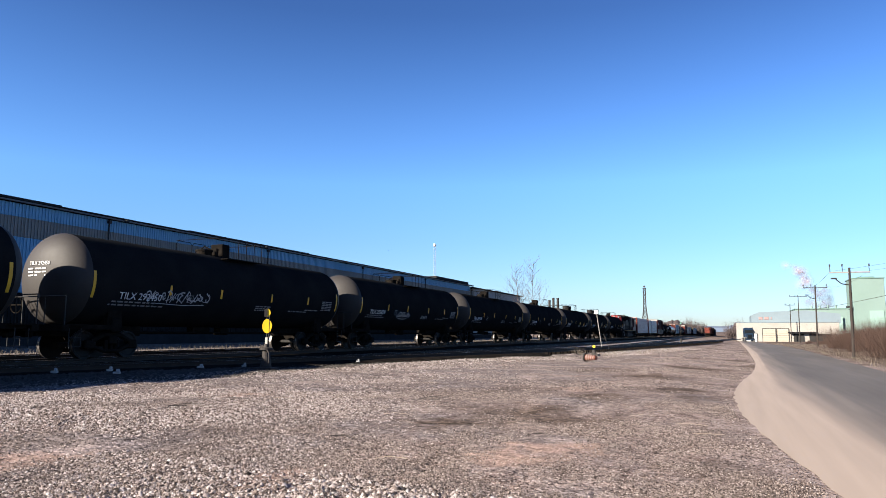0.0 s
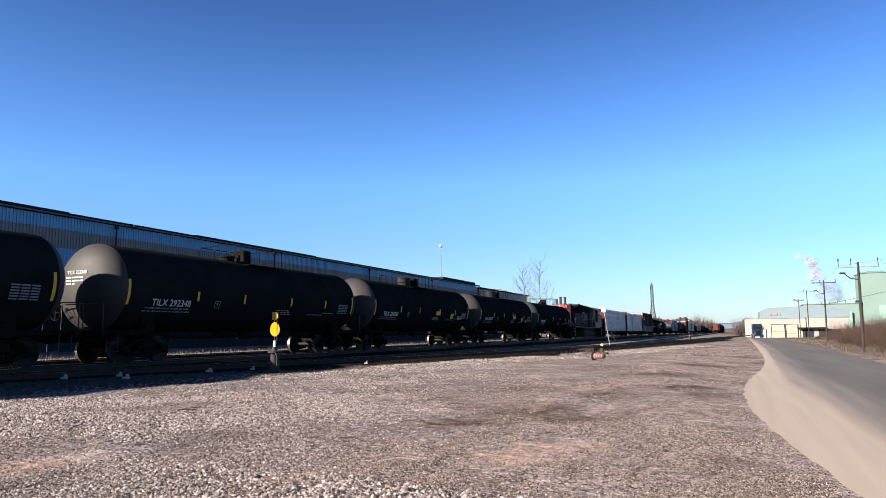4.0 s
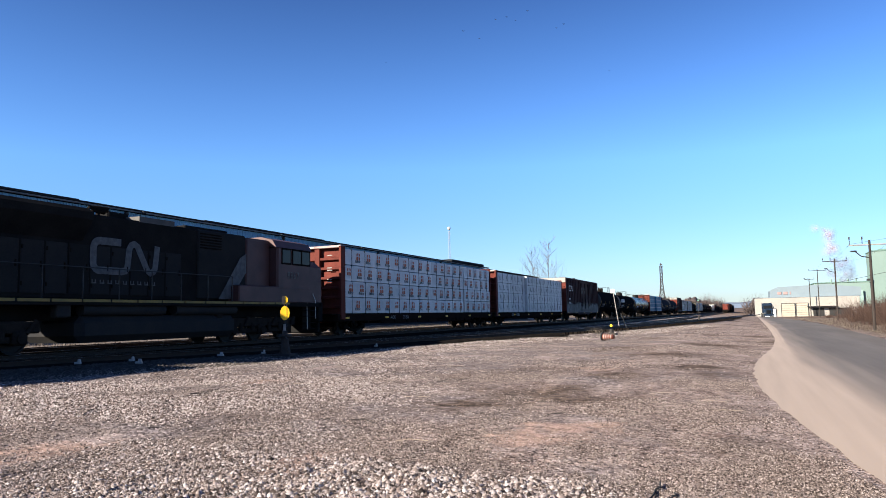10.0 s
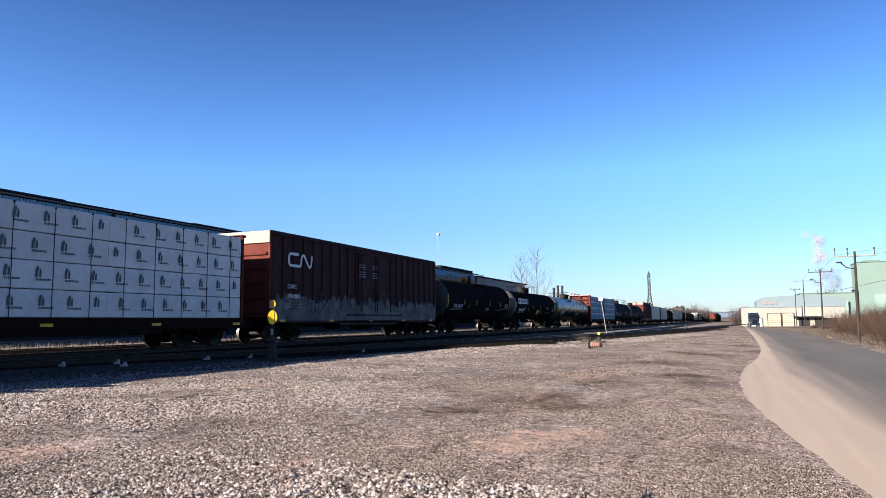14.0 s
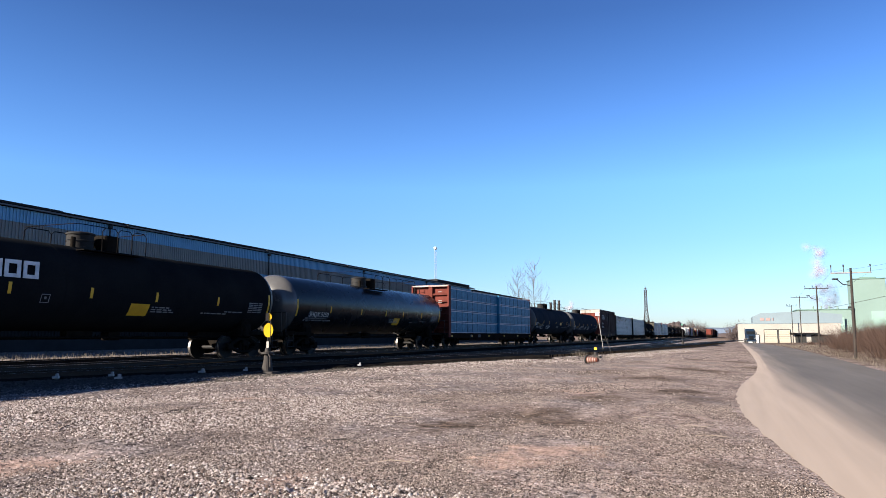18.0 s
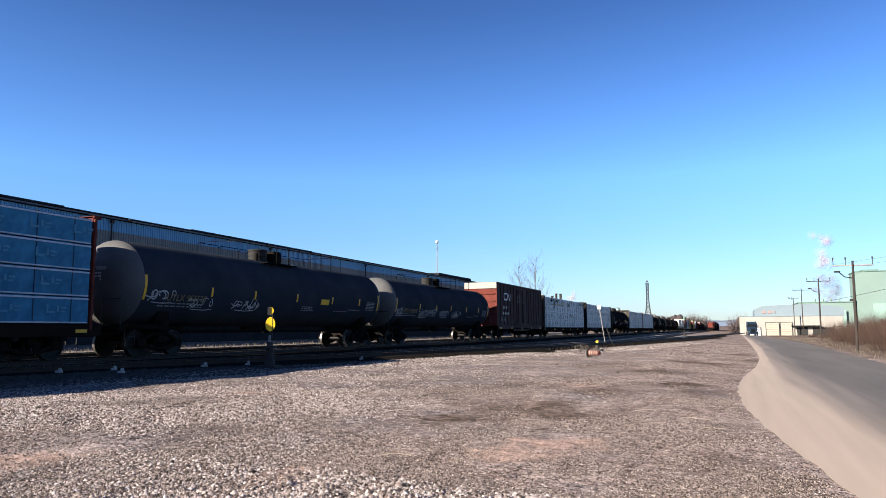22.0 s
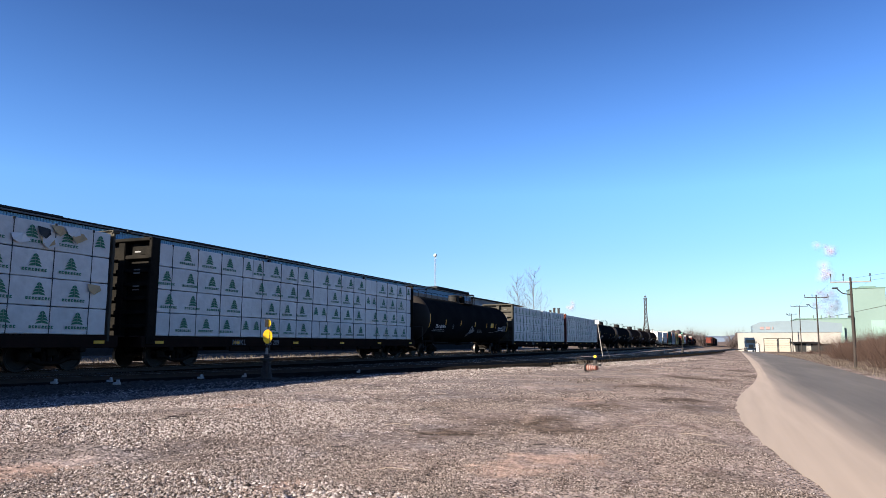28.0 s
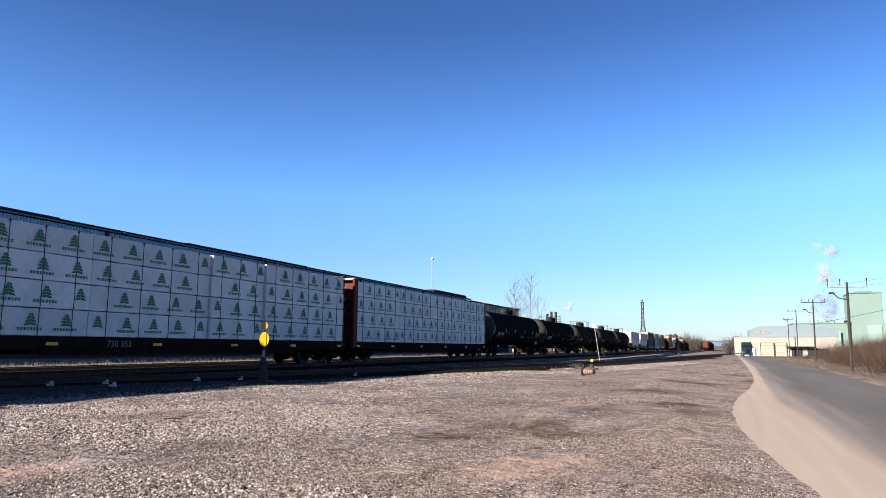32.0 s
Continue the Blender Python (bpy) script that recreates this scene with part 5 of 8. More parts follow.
def locomotive(s0):
    """A six-axle road locomotive, its long hood's red end towards -y."""
    c = car_thing("diesel_locomotive", "black diesel locomotive with red ends and a large pale emblem", "locomotive", s0, "cars of the freight train")
    back, front = -10.45, 10.95

    def prism(bm, pts, z0, z1):
        lo, hi = [bm.verts.new((x, y, z0)) for x, y in pts], [bm.verts.new((x, y, z1)) for x, y in pts]
        bm.faces.new(lo[::-1])
        bm.faces.new(hi)
        for k in range(len(pts)):
            q = (k + 1) % len(pts)
            bm.faces.new((lo[k], lo[q], hi[q], hi[k]))

    def extrude_y(bm, pts, y0, y1):
        a, b = [bm.verts.new((x, y0, z)) for x, z in pts], [bm.verts.new((x, y1, z)) for x, z in pts]
        bm.faces.new(a)
        bm.faces.new(b[::-1])
        for k in range(len(pts)):
            q = (k + 1) % len(pts)
            bm.faces.new((a[q], a[k], b[k], b[q]))
        bmesh.ops.recalc_face_normals(bm, faces=bm.faces[:])
    part("frame_deck", lambda bm: (box(bm, (0, 0.25, 1.55), (3.0, front - back - 0.4, 0.2), 0.02), box(bm, (0, 0.25, 1.25), (1.0, front - back - 0.6, 0.5), 0.04), box(bm, (0, back + 0.2, 1.2), (2.3, 0.35, 0.95), 0.05), box(bm, (0, front - 0.2, 1.2), (3.0, 0.35, 0.95), 0.05)), LOCO_BLACK, c)
    for k in range(16):
        part("walkway_edge", lambda bm: box(bm, (1.51, 0, 1.60), (0.02, 1.02, 0.09)), YELLOW_DULL, c, "dull yellow walkway edge", loc=(0, back + 1.95 + k * 1.08, 0), key="walkway_edge")
    yb = -9.67
    hood0, hood1 = yb + 0.72, 5.4
    part("long_hood", lambda bm: box(bm, (0, (hood0 + hood1) / 2, 3.06), (1.94, hood1 - hood0, 2.8), 0.05), LOCO_BLACK, c)
    part("radiator_flare", lambda bm: extrude_y(bm, [(0.95, 3.5), (1.46, 4.18), (1.48, 4.42), (1.2, 4.58), (-1.2, 4.58), (-1.48, 4.42), (-1.46, 4.18), (-0.95, 3.5)], -7.3, -2.2), LOCO_BLACK, c)
    # thin plate over the black wing end; its grey imitates sun falling there
    part("flare_end", lambda bm: extrude_y(bm, [(0.99, 4.06), (1.47, 4.22), (1.48, 4.42), (1.2, 4.58), (0.99, 4.58)], -7.33, -7.305), LOCO_SUN_DUST, c, "dust-grey end plate of the radiator wing")
    part("lifting_bracket", lambda bm: (box(bm, (1.12, -7.75, 4.5), (0.3, 0.5, 0.06), 0.01), box(bm, (0.98, -7.75, 4.42), (0.05, 0.5, 0.16), 0.01)), LOCO_SUN_DUST, c)
    for y in (-6.3, -4.75, -3.2):
        part("radiator_fan", lambda bm: (cyl(bm, (0, y, 4.5), (0, y, 4.66), 0.7, seg=24), box(bm, (0, y, 4.67), (1.4, 0.06, 0.02))), STEEL_DARK, c)
    part("exhaust_hatch", lambda bm: extrude_y(bm, [(-0.8, 4.4), (0.96, 4.4), (0.96, 4.62), (-0.8, 4.66)], 0.1, 1.75), LOCO_SUN_DUST, c, "dust-grey roof hatch")
    part("exhaust_stack", lambda bm: box(bm, (0, -0.2, 4.62), (0.6, 0.9, 0.3), 0.05), LOCO_BLACK, c)
    part("roof_hatch", lambda bm: box(bm, (0, 3.6, 4.5), (1.7, 2.4, 0.16), 0.03), LOCO_BLACK, c)

    def horns(bm):
        box(bm, (0.45, -1.2, 4.55), (0.1, 0.1, 0.3))
        for dz, dy in ((0.08, 0.0), (0.16, 0.12), (0.16, -0.12)):
            cyl(bm, (0.45, -1.45 + dy, 4.6 + dz), (0.45, -0.95 + dy, 4.6 + dz), 0.05, 0.1, 8)
    part("air_horn", horns, STEEL_DARK, c)
    for k in range(11):
        d = part("hood_door", lambda bm: box(bm, (0.98, 0, 2.62), (0.03, 0.74, 1.6), 0.012), LOCO_PANEL, c, loc=(0, -6.3 + k * 0.8, 0), key="hood_door")
        part("latch", lambda bm: (box(bm, (1.0, 0.28, 2.7), (0.03, 0.05, 0.2), 0.008), box(bm, (1.0, -0.33, 3.2), (0.02, 0.05, 0.12)), box(bm, (1.0, -0.33, 2.1), (0.02, 0.05, 0.12))), STEEL_DARK, d, key="hood_latch")
    part("filter_housing", lambda bm: box(bm, (0, 4.3, 3.1), (2.1, 2.8, 2.72), 0.05), LOCO_PANEL, c)
    part("air_intake", lambda bm: [box(bm, (1.055, 3.6, 3.75 + k * 0.11), (0.04, 1.2, 0.05), 0.01) for k in range(6)], STEEL_DARK, c)
    for k in range(8):
        part("louvre", lambda bm: box(bm, (0.985, 0, 0), (0.06, 1.3, 0.1), 0.01), STEEL_DARK, c, loc=(0, -8.2, 1.95 + k * 0.15), key="hood_louvre")
    part("gauge_panel", lambda bm: (box(bm, (0.98, -7.2, 2.72), (0.04, 0.45, 0.75), 0.02), cyl(bm, (1.0, -7.25, 2.75), (1.06, -7.25, 2.75), 0.09), box(bm, (1.02, -7.1, 2.5), (0.06, 0.16, 0.2), 0.02)), STEEL_DARK, c)
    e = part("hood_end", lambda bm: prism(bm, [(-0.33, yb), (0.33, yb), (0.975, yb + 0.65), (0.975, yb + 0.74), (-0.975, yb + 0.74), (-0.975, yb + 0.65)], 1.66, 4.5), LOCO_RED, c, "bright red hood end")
    part("end_cap", lambda bm: prism(bm, [(-0.3, yb + 0.05), (0.3, yb + 0.05), (0.93, yb + 0.68), (0.93, yb + 0.9), (-0.93, yb + 0.9), (-0.93, yb + 0.68)], 4.5, 4.56), LOCO_BLACK, e)
    for x in (-0.08, 0.14):
        hl = part("headlight", lambda bm: cyl(bm, (x, yb + 0.01, 3.97), (x, yb - 0.07, 3.97), 0.125, seg=18), STEEL_DARK, e)
        part("lens", lambda bm: cyl(bm, (x, yb - 0.06, 3.97), (x, yb - 0.085, 3.97), 0.098, seg=18), CHROME, hl)
    for k in range(9):
        for x in (-0.10, 0.10):
            part("grille_slot", lambda bm: box(bm, (0, yb - 0.008, 0), (0.14, 0.02, 0.085), 0.005), STEEL_DARK, e, loc=(x - 0.02, 0, 2.4 + k * 0.14), key="grille_slot")
    slant = math.atan2(0.65, 0.645)
    nx, ny = 0.71, -0.704

    def on_face(u, z, out=0.012):
        return (0.33 + 0.645 * u + nx * out, yb + 0.65 * u + ny * out, z)
    no = lettering("road_number", "8867", WHITE_INK, c, on_face(0.22, 3.58), 0.21, "y")
    no.rotation_euler = (0, 0, slant)
    for u0, z0, u1, z1 in ((-0.30, 4.42, -0.30, 4.10), (-0.30, 4.10, -0.12, 4.02), (-0.12, 4.02, 0.02, 4.10)):
        def hook(bm):
            a, b = Vector((u0, yb - 0.006, z0)), Vector((u1, yb - 0.006, z1))
            s = Vector((-(b - a).z, 0, (b - a).x)).normalized() * 0.045
            bm.faces.new([bm.verts.new(v) for v in (a - s, b - s, b + s, a + s)])
        part("end_emblem", hook, WHITE_INK, e)
    zig = part("corner_emblem", lambda bm: [bm.faces.new([bm.verts.new(v) for v in ((x0 - 0.045, 0, z0), (x0 + 0.045, 0, z0), (x1 + 0.045, 0, z1), (x1 - 0.045, 0, z1))]) for x0, z0, x1, z1 in ((0.0, 0.0, 0.05, 0.4), (0.06, 0.4, 0.24, 0.02), (0.25, 0.02, 0.3, 0.38))], WHITE_INK, e, "pale zigzag emblem", loc=on_face(0.06, 4.02))
    zig.rotation_euler = (0, 0, slant)
    mb = part("marker_light", lambda bm: (box(bm, (0, 0, 0), (0.2, 0.1, 0.22), 0.02), cyl(bm, (0, -0.05, 0), (0, -0.1, 0), 0.07, seg=14)), LOCO_SUN_DUST, e, loc=on_face(0.72, 4.37, 0.03))
    mb.rotation_euler = (0, 0, slant)
    ml = part("marker_light", lambda bm: cyl(bm, (-0.5, yb + 0.1, 4.34), (-0.5, yb - 0.02, 4.34), 0.085, seg=14), CHROME, e)
    bx = part("equipment_box", lambda bm: extrude_y(bm, [(-0.2, -0.3), (0.2, -0.3), (0.2, 0.14), (-0.2, 0.3)], -0.1, 0.02), LOCO_RED, e, loc=on_face(0.75, 2.85))
    bx.rotation_euler = (0, 0, slant)
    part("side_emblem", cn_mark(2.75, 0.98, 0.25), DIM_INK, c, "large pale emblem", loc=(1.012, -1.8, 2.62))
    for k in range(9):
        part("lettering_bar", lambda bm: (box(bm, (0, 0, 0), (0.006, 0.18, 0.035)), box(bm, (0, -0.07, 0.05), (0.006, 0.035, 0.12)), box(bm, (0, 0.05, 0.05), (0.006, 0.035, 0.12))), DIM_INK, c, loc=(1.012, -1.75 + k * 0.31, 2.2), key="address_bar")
    part("cab", lambda bm: (box(bm, (0, 8.55, 2.9), (3.0, 2.5, 2.5), 0.08), extrude_y(bm, [(1.5, 4.1), (1.3, 4.42), (0.7, 4.58), (-0.7, 4.58), (-1.3, 4.42), (-1.5, 4.1)], 7.2, 9.95)), LOCO_RED_SHADED, c, "dull red crew cab")
    part("cab_side", lambda bm: box(bm, (0, 6.5, 3.05), (2.2, 1.6, 2.7), 0.06), LOCO_RED_SHADED, c)
    part("cab_ledge", lambda bm: box(bm, (0, 7.3, 1.98), (3.04, 5.1, 0.72), 0.05), LOCO_RED_SHADED, c)
    part("nose", lambda bm: extrude_y(bm, [(1.3, 1.66), (1.3, 3.35), (0.9, 3.68), (-0.9, 3.68), (-1.3, 3.35), (-1.3, 1.66)], 9.75, 11.05), LOCO_RED_SHADED, c)
    for y in (7.95, 8.75, 9.45):
        w = part("cab_window", lambda bm: box(bm, (1.505, y, 3.72), (0.03, 0.62, 0.62), 0.02), GLASS, c)
        part("window_frame", lambda bm: [box(bm, (1.512, y + dy, 3.72 + dz), (0.03, wy, wz)) for dy, dz, wy, wz in ((-0.33, 0, 0.05, 0.72), (0.33, 0, 0.05, 0.72), (0, 0.34, 0.7, 0.05), (0, -0.34, 0.7, 0.05))], STEEL_DARK, w)
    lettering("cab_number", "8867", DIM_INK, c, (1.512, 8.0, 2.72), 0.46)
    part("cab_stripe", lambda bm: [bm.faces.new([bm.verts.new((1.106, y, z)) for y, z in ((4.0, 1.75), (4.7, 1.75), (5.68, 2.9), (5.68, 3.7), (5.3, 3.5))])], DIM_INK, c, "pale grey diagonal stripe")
    part("fuel_tank", lambda bm: box(bm, (0, 1.15, 0.70), (2.74, 7.4, 0.85), 0.22), LOCO_TANK, c)
    for y0, y1 in ((-2.4, 1.0), (1.5, 4.8)):
        for q in (-1.2, 1.2):
            part("air_reservoir", lambda bm: cyl(bm, (q, y0, 1.32), (q, y1, 1.32), 0.2, seg=16), LOCO_TANK, c)
    part("battery_box", lambda bm: box(bm, (1.25, -3.1, 1.28), (0.3, 0.5, 0.4), 0.03), LOCO_TANK, c)

    def truck_frame(bm):
        box(bm, (0, 0, 0.75), (2.2, 0.6, 0.3), 0.03)
        for q in (-1.05, 1.05):
            box(bm, (q, 0, 0.80), (0.16, 5.0, 0.36), 0.04)
            box(bm, (q, 0, 0.45), (0.1, 3.2, 0.2), 0.03)
            for y in (-1.85, 0, 1.85):
                box(bm, (q * 1.04, y, 0.5), (0.24, 0.46, 0.44), 0.06)
                cyl(bm, (q * 1.15, y, 0.47), (q * 1.2, y, 0.47), 0.15, seg=12)
            for y in (-1.3, -0.55, 0.55, 1.3):
                cyl(bm, (q * 1.06, y, 0.45), (q * 1.06, y, 0.78), 0.11, seg=10)
            for y in (-0.9, 0.95, 2.3, -2.3):
                cyl(bm, (q * 1.15, y, 1.0), (q * 1.15, y - 0.3, 0.62), 0.07, seg=8)
            box(bm, (q * 1.12, -2.75, 0.95), (0.2, 0.4, 0.5), 0.06)
    for s in (-1, 1):
        b = part("bogie", truck_frame, LOCO_GRIME, c, loc=(0, 0.25 + s * 6.4, 0), key="loco_bogie")
        for y in (-1.85, 0, 1.85):
            put("wheelset", SHARED["wheelset"], b, loc=(0, y, WR))
        end = front if s > 0 else back
        coupler(c, end - 0.1 * s, s)
        for q in (-1, 1):
            st = part("stairs", lambda bm: [box(bm, (q * 1.32, end - s * 0.98, 0.42 + k * 0.29), (0.34, 0.62, 0.03), 0.005) for k in range(4)] + [box(bm, (q * 1.17, end - s * 0.98, 1.0), (0.03, 0.66, 1.2))], LOCO_BLACK, c)
            part("handrail", lambda bm: (tube(bm, [(q * 1.48, end - s * 1.34, 0.42), (q * 1.48, end - s * 1.36, 1.6), (q * 1.48, end - s * 1.36, 2.68), (q * 1.48, end - s * 1.46, 2.76), (q * 1.48, end - s * 1.62, 2.76), (q * 1.48, end - s * 1.68, 2.68), (q * 1.48, end - s * 1.68, 2.1)], 0.017, 6), tube(bm, [(q * 1.48, end - s * 0.66, 0.9), (q * 1.48, end - s * 0.66, 1.75), (q * 1.0, end - s * 0.5, 2.62), (q * 0.6, end - s * 0.45, 2.7)], 0.017, 6)), BRIGHT_RAIL, st, "bright bent handrails")
        part("end_railing", lambda bm: (tube(bm, [(-1.0, 0, 1.65), (-1.0, 0, 2.6), (-0.4, 0, 2.7), (0.4, 0, 2.7), (1.0, 0, 2.6), (1.0, 0, 1.65)], 0.022, 6), tube(bm, [(-0.4, 0, 2.7), (-0.4, 0, 1.65)], 0.018), tube(bm, [(0.4, 0, 2.7), (0.4, 0, 1.65)], 0.018)), GALV, c, loc=(0, end - s * 0.2, 0))
        part("plow", lambda bm: box(bm, (0, 0, 0.5), (2.6, 0.2, 0.6), 0.05), LOCO_BLACK, c, loc=(0, end - s * 0.05, 0))
    for q in (-1.45, 1.45):
        for y in np.linspace(back + 2.4, 4.4, 10):
            part("railing_post", lambda bm: cyl(bm, (q, 0, 1.65), (q, 0, 2.65), 0.022, seg=5), GALV, c, loc=(0, y, 0), key=("railing_post", q))
        part("side_rail", lambda bm: tube(bm, [(q, back + 1.7, 2.65), (q, 4.4, 2.65)], 0.02, 5), GALV, c)
    return c


BRIGHT_RAIL = mat("worn_silver_rail", (0.5, 0.5, 0.5), (0.38, 0.38, 0.38), rough=0.5, metal=0.1, bump=0)
YELLOW_DULL = mat("dull_yellow_paint", (0.25, 0.17, 0.04), (0.14, 0.10, 0.04), rough=0.7, scale=1.3, bump=0)
# darker copy of the loco red, with the cab's shade in the colour
LOCO_RED_SHADED = mat("shaded_red_paint", (0.075, 0.028, 0.026), (0.045, 0.02, 0.019), rough=0.55, scale=1.2, fine=18, bump=0.004)
LOCO_SUN_DUST = mat("sunlit_dust_grey_steel", (0.0792, 0.0756, 0.072), (0.0504, 0.0475, 0.0446), rough=0.8, scale=2, fine=18, bump=0.004)
LOCO_PANEL = mat("faded_black_panel", (0.014, 0.0145, 0.016), (0.022, 0.0215, 0.021), rough=0.6, scale=1.6, fine=16, bump=0.004, vary=0.25, spec=0.02)
LOCO_TANK = mat("dusty_black_tank_paint", (0.020, 0.021, 0.024), (0.032, 0.030, 0.028), rough=0.7, scale=1.4, fine=16, bump=0.004, spec=0.02)
LOCO_GRIME = mat("road_grime_steel", (0.014, 0.012, 0.011), (0.028, 0.023, 0.020), rough=0.85, scale=3, fine=24, bump=0.02, spec=0.0)
CHROME = mat("lamp_lens", (0.30, 0.30, 0.29), rough=0.2, metal=0.6, bump=0)

CAR_SCALE = 1.05


def at(lo, hi):
    """Middle and length of what spans lo to hi along the train."""
    return (lo + hi) / 2 * CAR_SCALE, (hi - lo) * CAR_SCALE


black = "black tank car with yellow reflector stripes"
TANKS = ((-232.3, -217.1, "292386"), (-214.4, -199.2, "292417"), (-196.5, -181.2, "292450"), (-178.6, -163.45, "292429"), (-160.8, -145.25, "292418"), (-142.6, -127.5, "292348"), (-125.0, -109.95, "284505"), (-107.1, -92.0, "284528"), (-89.3, -74.0, "292502"))
for k, (lo, hi, num) in enumerate(TANKS):
    lab = black + (" and pale graffiti" if k == 2 else " and yellow placards" if k in (6, 7) else " and white lettering")
    tank_car((lo + hi) / 2, hi - lo, "TILX", num, label=lab, dome_at=-0.7 if k in (6, 7) else 0.05, placards=2 if k in (6, 7) else 0, graffiti={2: ((-3.6, 1.6, 0.05),), 3: ((-1.9, 0.75, -0.05),), 7: ((1.5, 0.45, 0.3),)}.get(k, ()), stripe_mat=YELLOW, dome=k in (6, 7))
locomotive(at(-69.9, -48.9)[0])
m, ln = at(-47.0, -25.85)
lumber_car(m, ln, "red-brown bulkhead flat car with white-wrapped lumber printed in orange", "orange", CAR_RED, seed=1, whites=(("AOK", 5.0, 0.80, 0.3), ("21285", 6.6, 0.80, 0.3)))
m, ln = at(-24.0, -3.05)
lumber_car(m, ln, "red-brown bulkhead flat car with white-wrapped lumber, small leaf prints", "leaf", CAR_RED, seed=2, split=0.39, whites=(("GTW", 3.6, 0.80, 0.32), ("623882", 5.0, 0.80, 0.32)))
m, ln = at(-1.15, 16.6)
box_car(m, ln, "dark red-brown boxcar with white emblem and pale graffiti band", graffiti=True, whites=(("DWC", 1.25, 2.5, 0.3), ("794 080", 1.25, 2.05, 0.3)), white_end=True)
m, ln = at(18.9, 33.2)
tank_car(m, ln, "TILX", "362090", label=black, railing="short", dome=False)
m, ln = at(35.5, 50.4)
c = tank_car(m, ln, "PROX", "48158", label="black tank car with a large white name and yellow placard", r=1.42, zc=2.5, placards=1, big_word=True, dome_at=-1.1, placard_at=(0.4,), stripes=(0.0, 0.21, 0.39, 0.57, 0.78, 0.995), platform_span=(-1.2, 1.8), head=HEAD_SUN_PALE)
def name_shapes(bm):
    for y, z, w, hh in ((0, 0.20, 0.50, 0.11), (0, -0.20, 0.50, 0.11), (-0.19, 0, 0.12, 0.30), (0.19, 0, 0.12, 0.30)):
        box(bm, (0, y, z), (0.02, w, hh))


for k in range(6):
    part("name_shape", name_shapes, WHITE_INK, c, "large pale painted name shape", loc=(1.425, -ln / 2 + 1.05 + k * 0.575, 2.86), key="name_shape")
m, ln = at(52.4, 69.4)
tank_car(m, ln, "SHQX", "5150", label="long polished black tank car with a long roof walkway", paint=TANK_GLOSS, railing="long", dome_at=-0.45, r=1.42, zc=2.45, big_word=True, placards=1, placard_at=(2.05,), stripes=(0.0, 0.171, 0.355, 0.525, 0.66, 0.82, 0.995))
m, ln = at(71.2, 92.25)
lumber_car(m, ln, "red-brown bulkhead flat car stacked with blue-wrapped lumber", "blue", CAR_RED, seed=3, split=0.536, whites=(("WC", 4.2, 0.80, 0.3), ("37735", 6.0, 0.80, 0.3)))
m, ln = at(94.4, 111.2)
tank_car(m, ln, "UTLX", "955525", label="faded grey-black tank car with graffiti and a long roof walkway", paint=TANK_GREY, railing="long", dome_at=-0.6, graffiti=((-7.9, 0.6, 0.05), (-5.7, 0.75, -0.1), (-3.1, 0.8, -0.08)), placards=1, placard_at=(3.0,), stripes=(0.0, 0.195, 0.35, 0.53, 0.71, 0.87, 0.995))
m, ln = at(113.4, 130.1)
tank_car(m, ln, "UTLX", "959256", label="faded grey-black tank car with pale graffiti", paint=TANK_GREY, railing="long", dome_at=-0.65, graffiti=((-8.1, 0.5, -0.05), (-4.5, 0.8, -0.1), (-2.8, 0.7, 0.0), (-0.8, 0.7, -0.05), (1.4, 0.8, -0.05)), stripes=(0.0, 0.2, 0.36, 0.515, 0.70, 0.86, 0.995))
m, ln = at(132.4, 147.2)
box_car(m, ln, "dark brown boxcar with faded red ends and a white emblem", ribs=15, paint=BOX_DUST, emblem=1.9, door=(0.39, 0.62), whites=(("GT   W", 1.65, 2.72, 0.38), ("40   67   07", 1.55, 2.22, 0.38)))
m, ln = at(148.8, 169.7)
lumber_car(m, ln, "dark grey bulkhead flat car with torn white-wrapped lumber, green prints", "tree", GREYFRAME, seed=4, torn=True)
m, ln = at(171.8, 192.6)
lumber_car(m, ln, "black bulkhead flat car with white-wrapped lumber, green tree prints", "tree", BLACKFRAME, seed=5, whites=(("NOKL", 4.2, 0.80, 0.32), ("736 209", 6.4, 0.80, 0.32)))
m, ln = at(195.2, 212.4)
c = tank_car(m, ln, "TILX", "307414", label="black tank car with a pale paint splash on its side", r=1.6, zc=2.62, railing="long", dome_at=-0.5, platform_span=(-5.6, 1.7), stripes=(0.0, 0.161, 0.332, 0.51, 0.67, 0.81, 0.995), head=HEAD_SUN_DARK)


def splash(bm):
    rnd = random.Random(2)
    ring = []
    for k in range(26):
        a = 2 * math.pi * k / 26
        q = 1 + 0.35 * math.sin(3 * a + 1) + rnd.uniform(-0.25, 0.25)
        g = -0.52 + 0.25 * q * math.sin(a)
        ring.append(bm.verts.new((1.607 * math.cos(g), 0.46 * q * math.cos(a) + 0.25 * q * math.sin(a), 2.62 + 1.607 * math.sin(g))))
    mid = bm.verts.new((1.608 * math.cos(0.52), 0, 2.62 - 1.608 * math.sin(0.52)))
    for k in range(26):
        bm.faces.new((mid, ring[k], ring[(k + 1) % 26]))


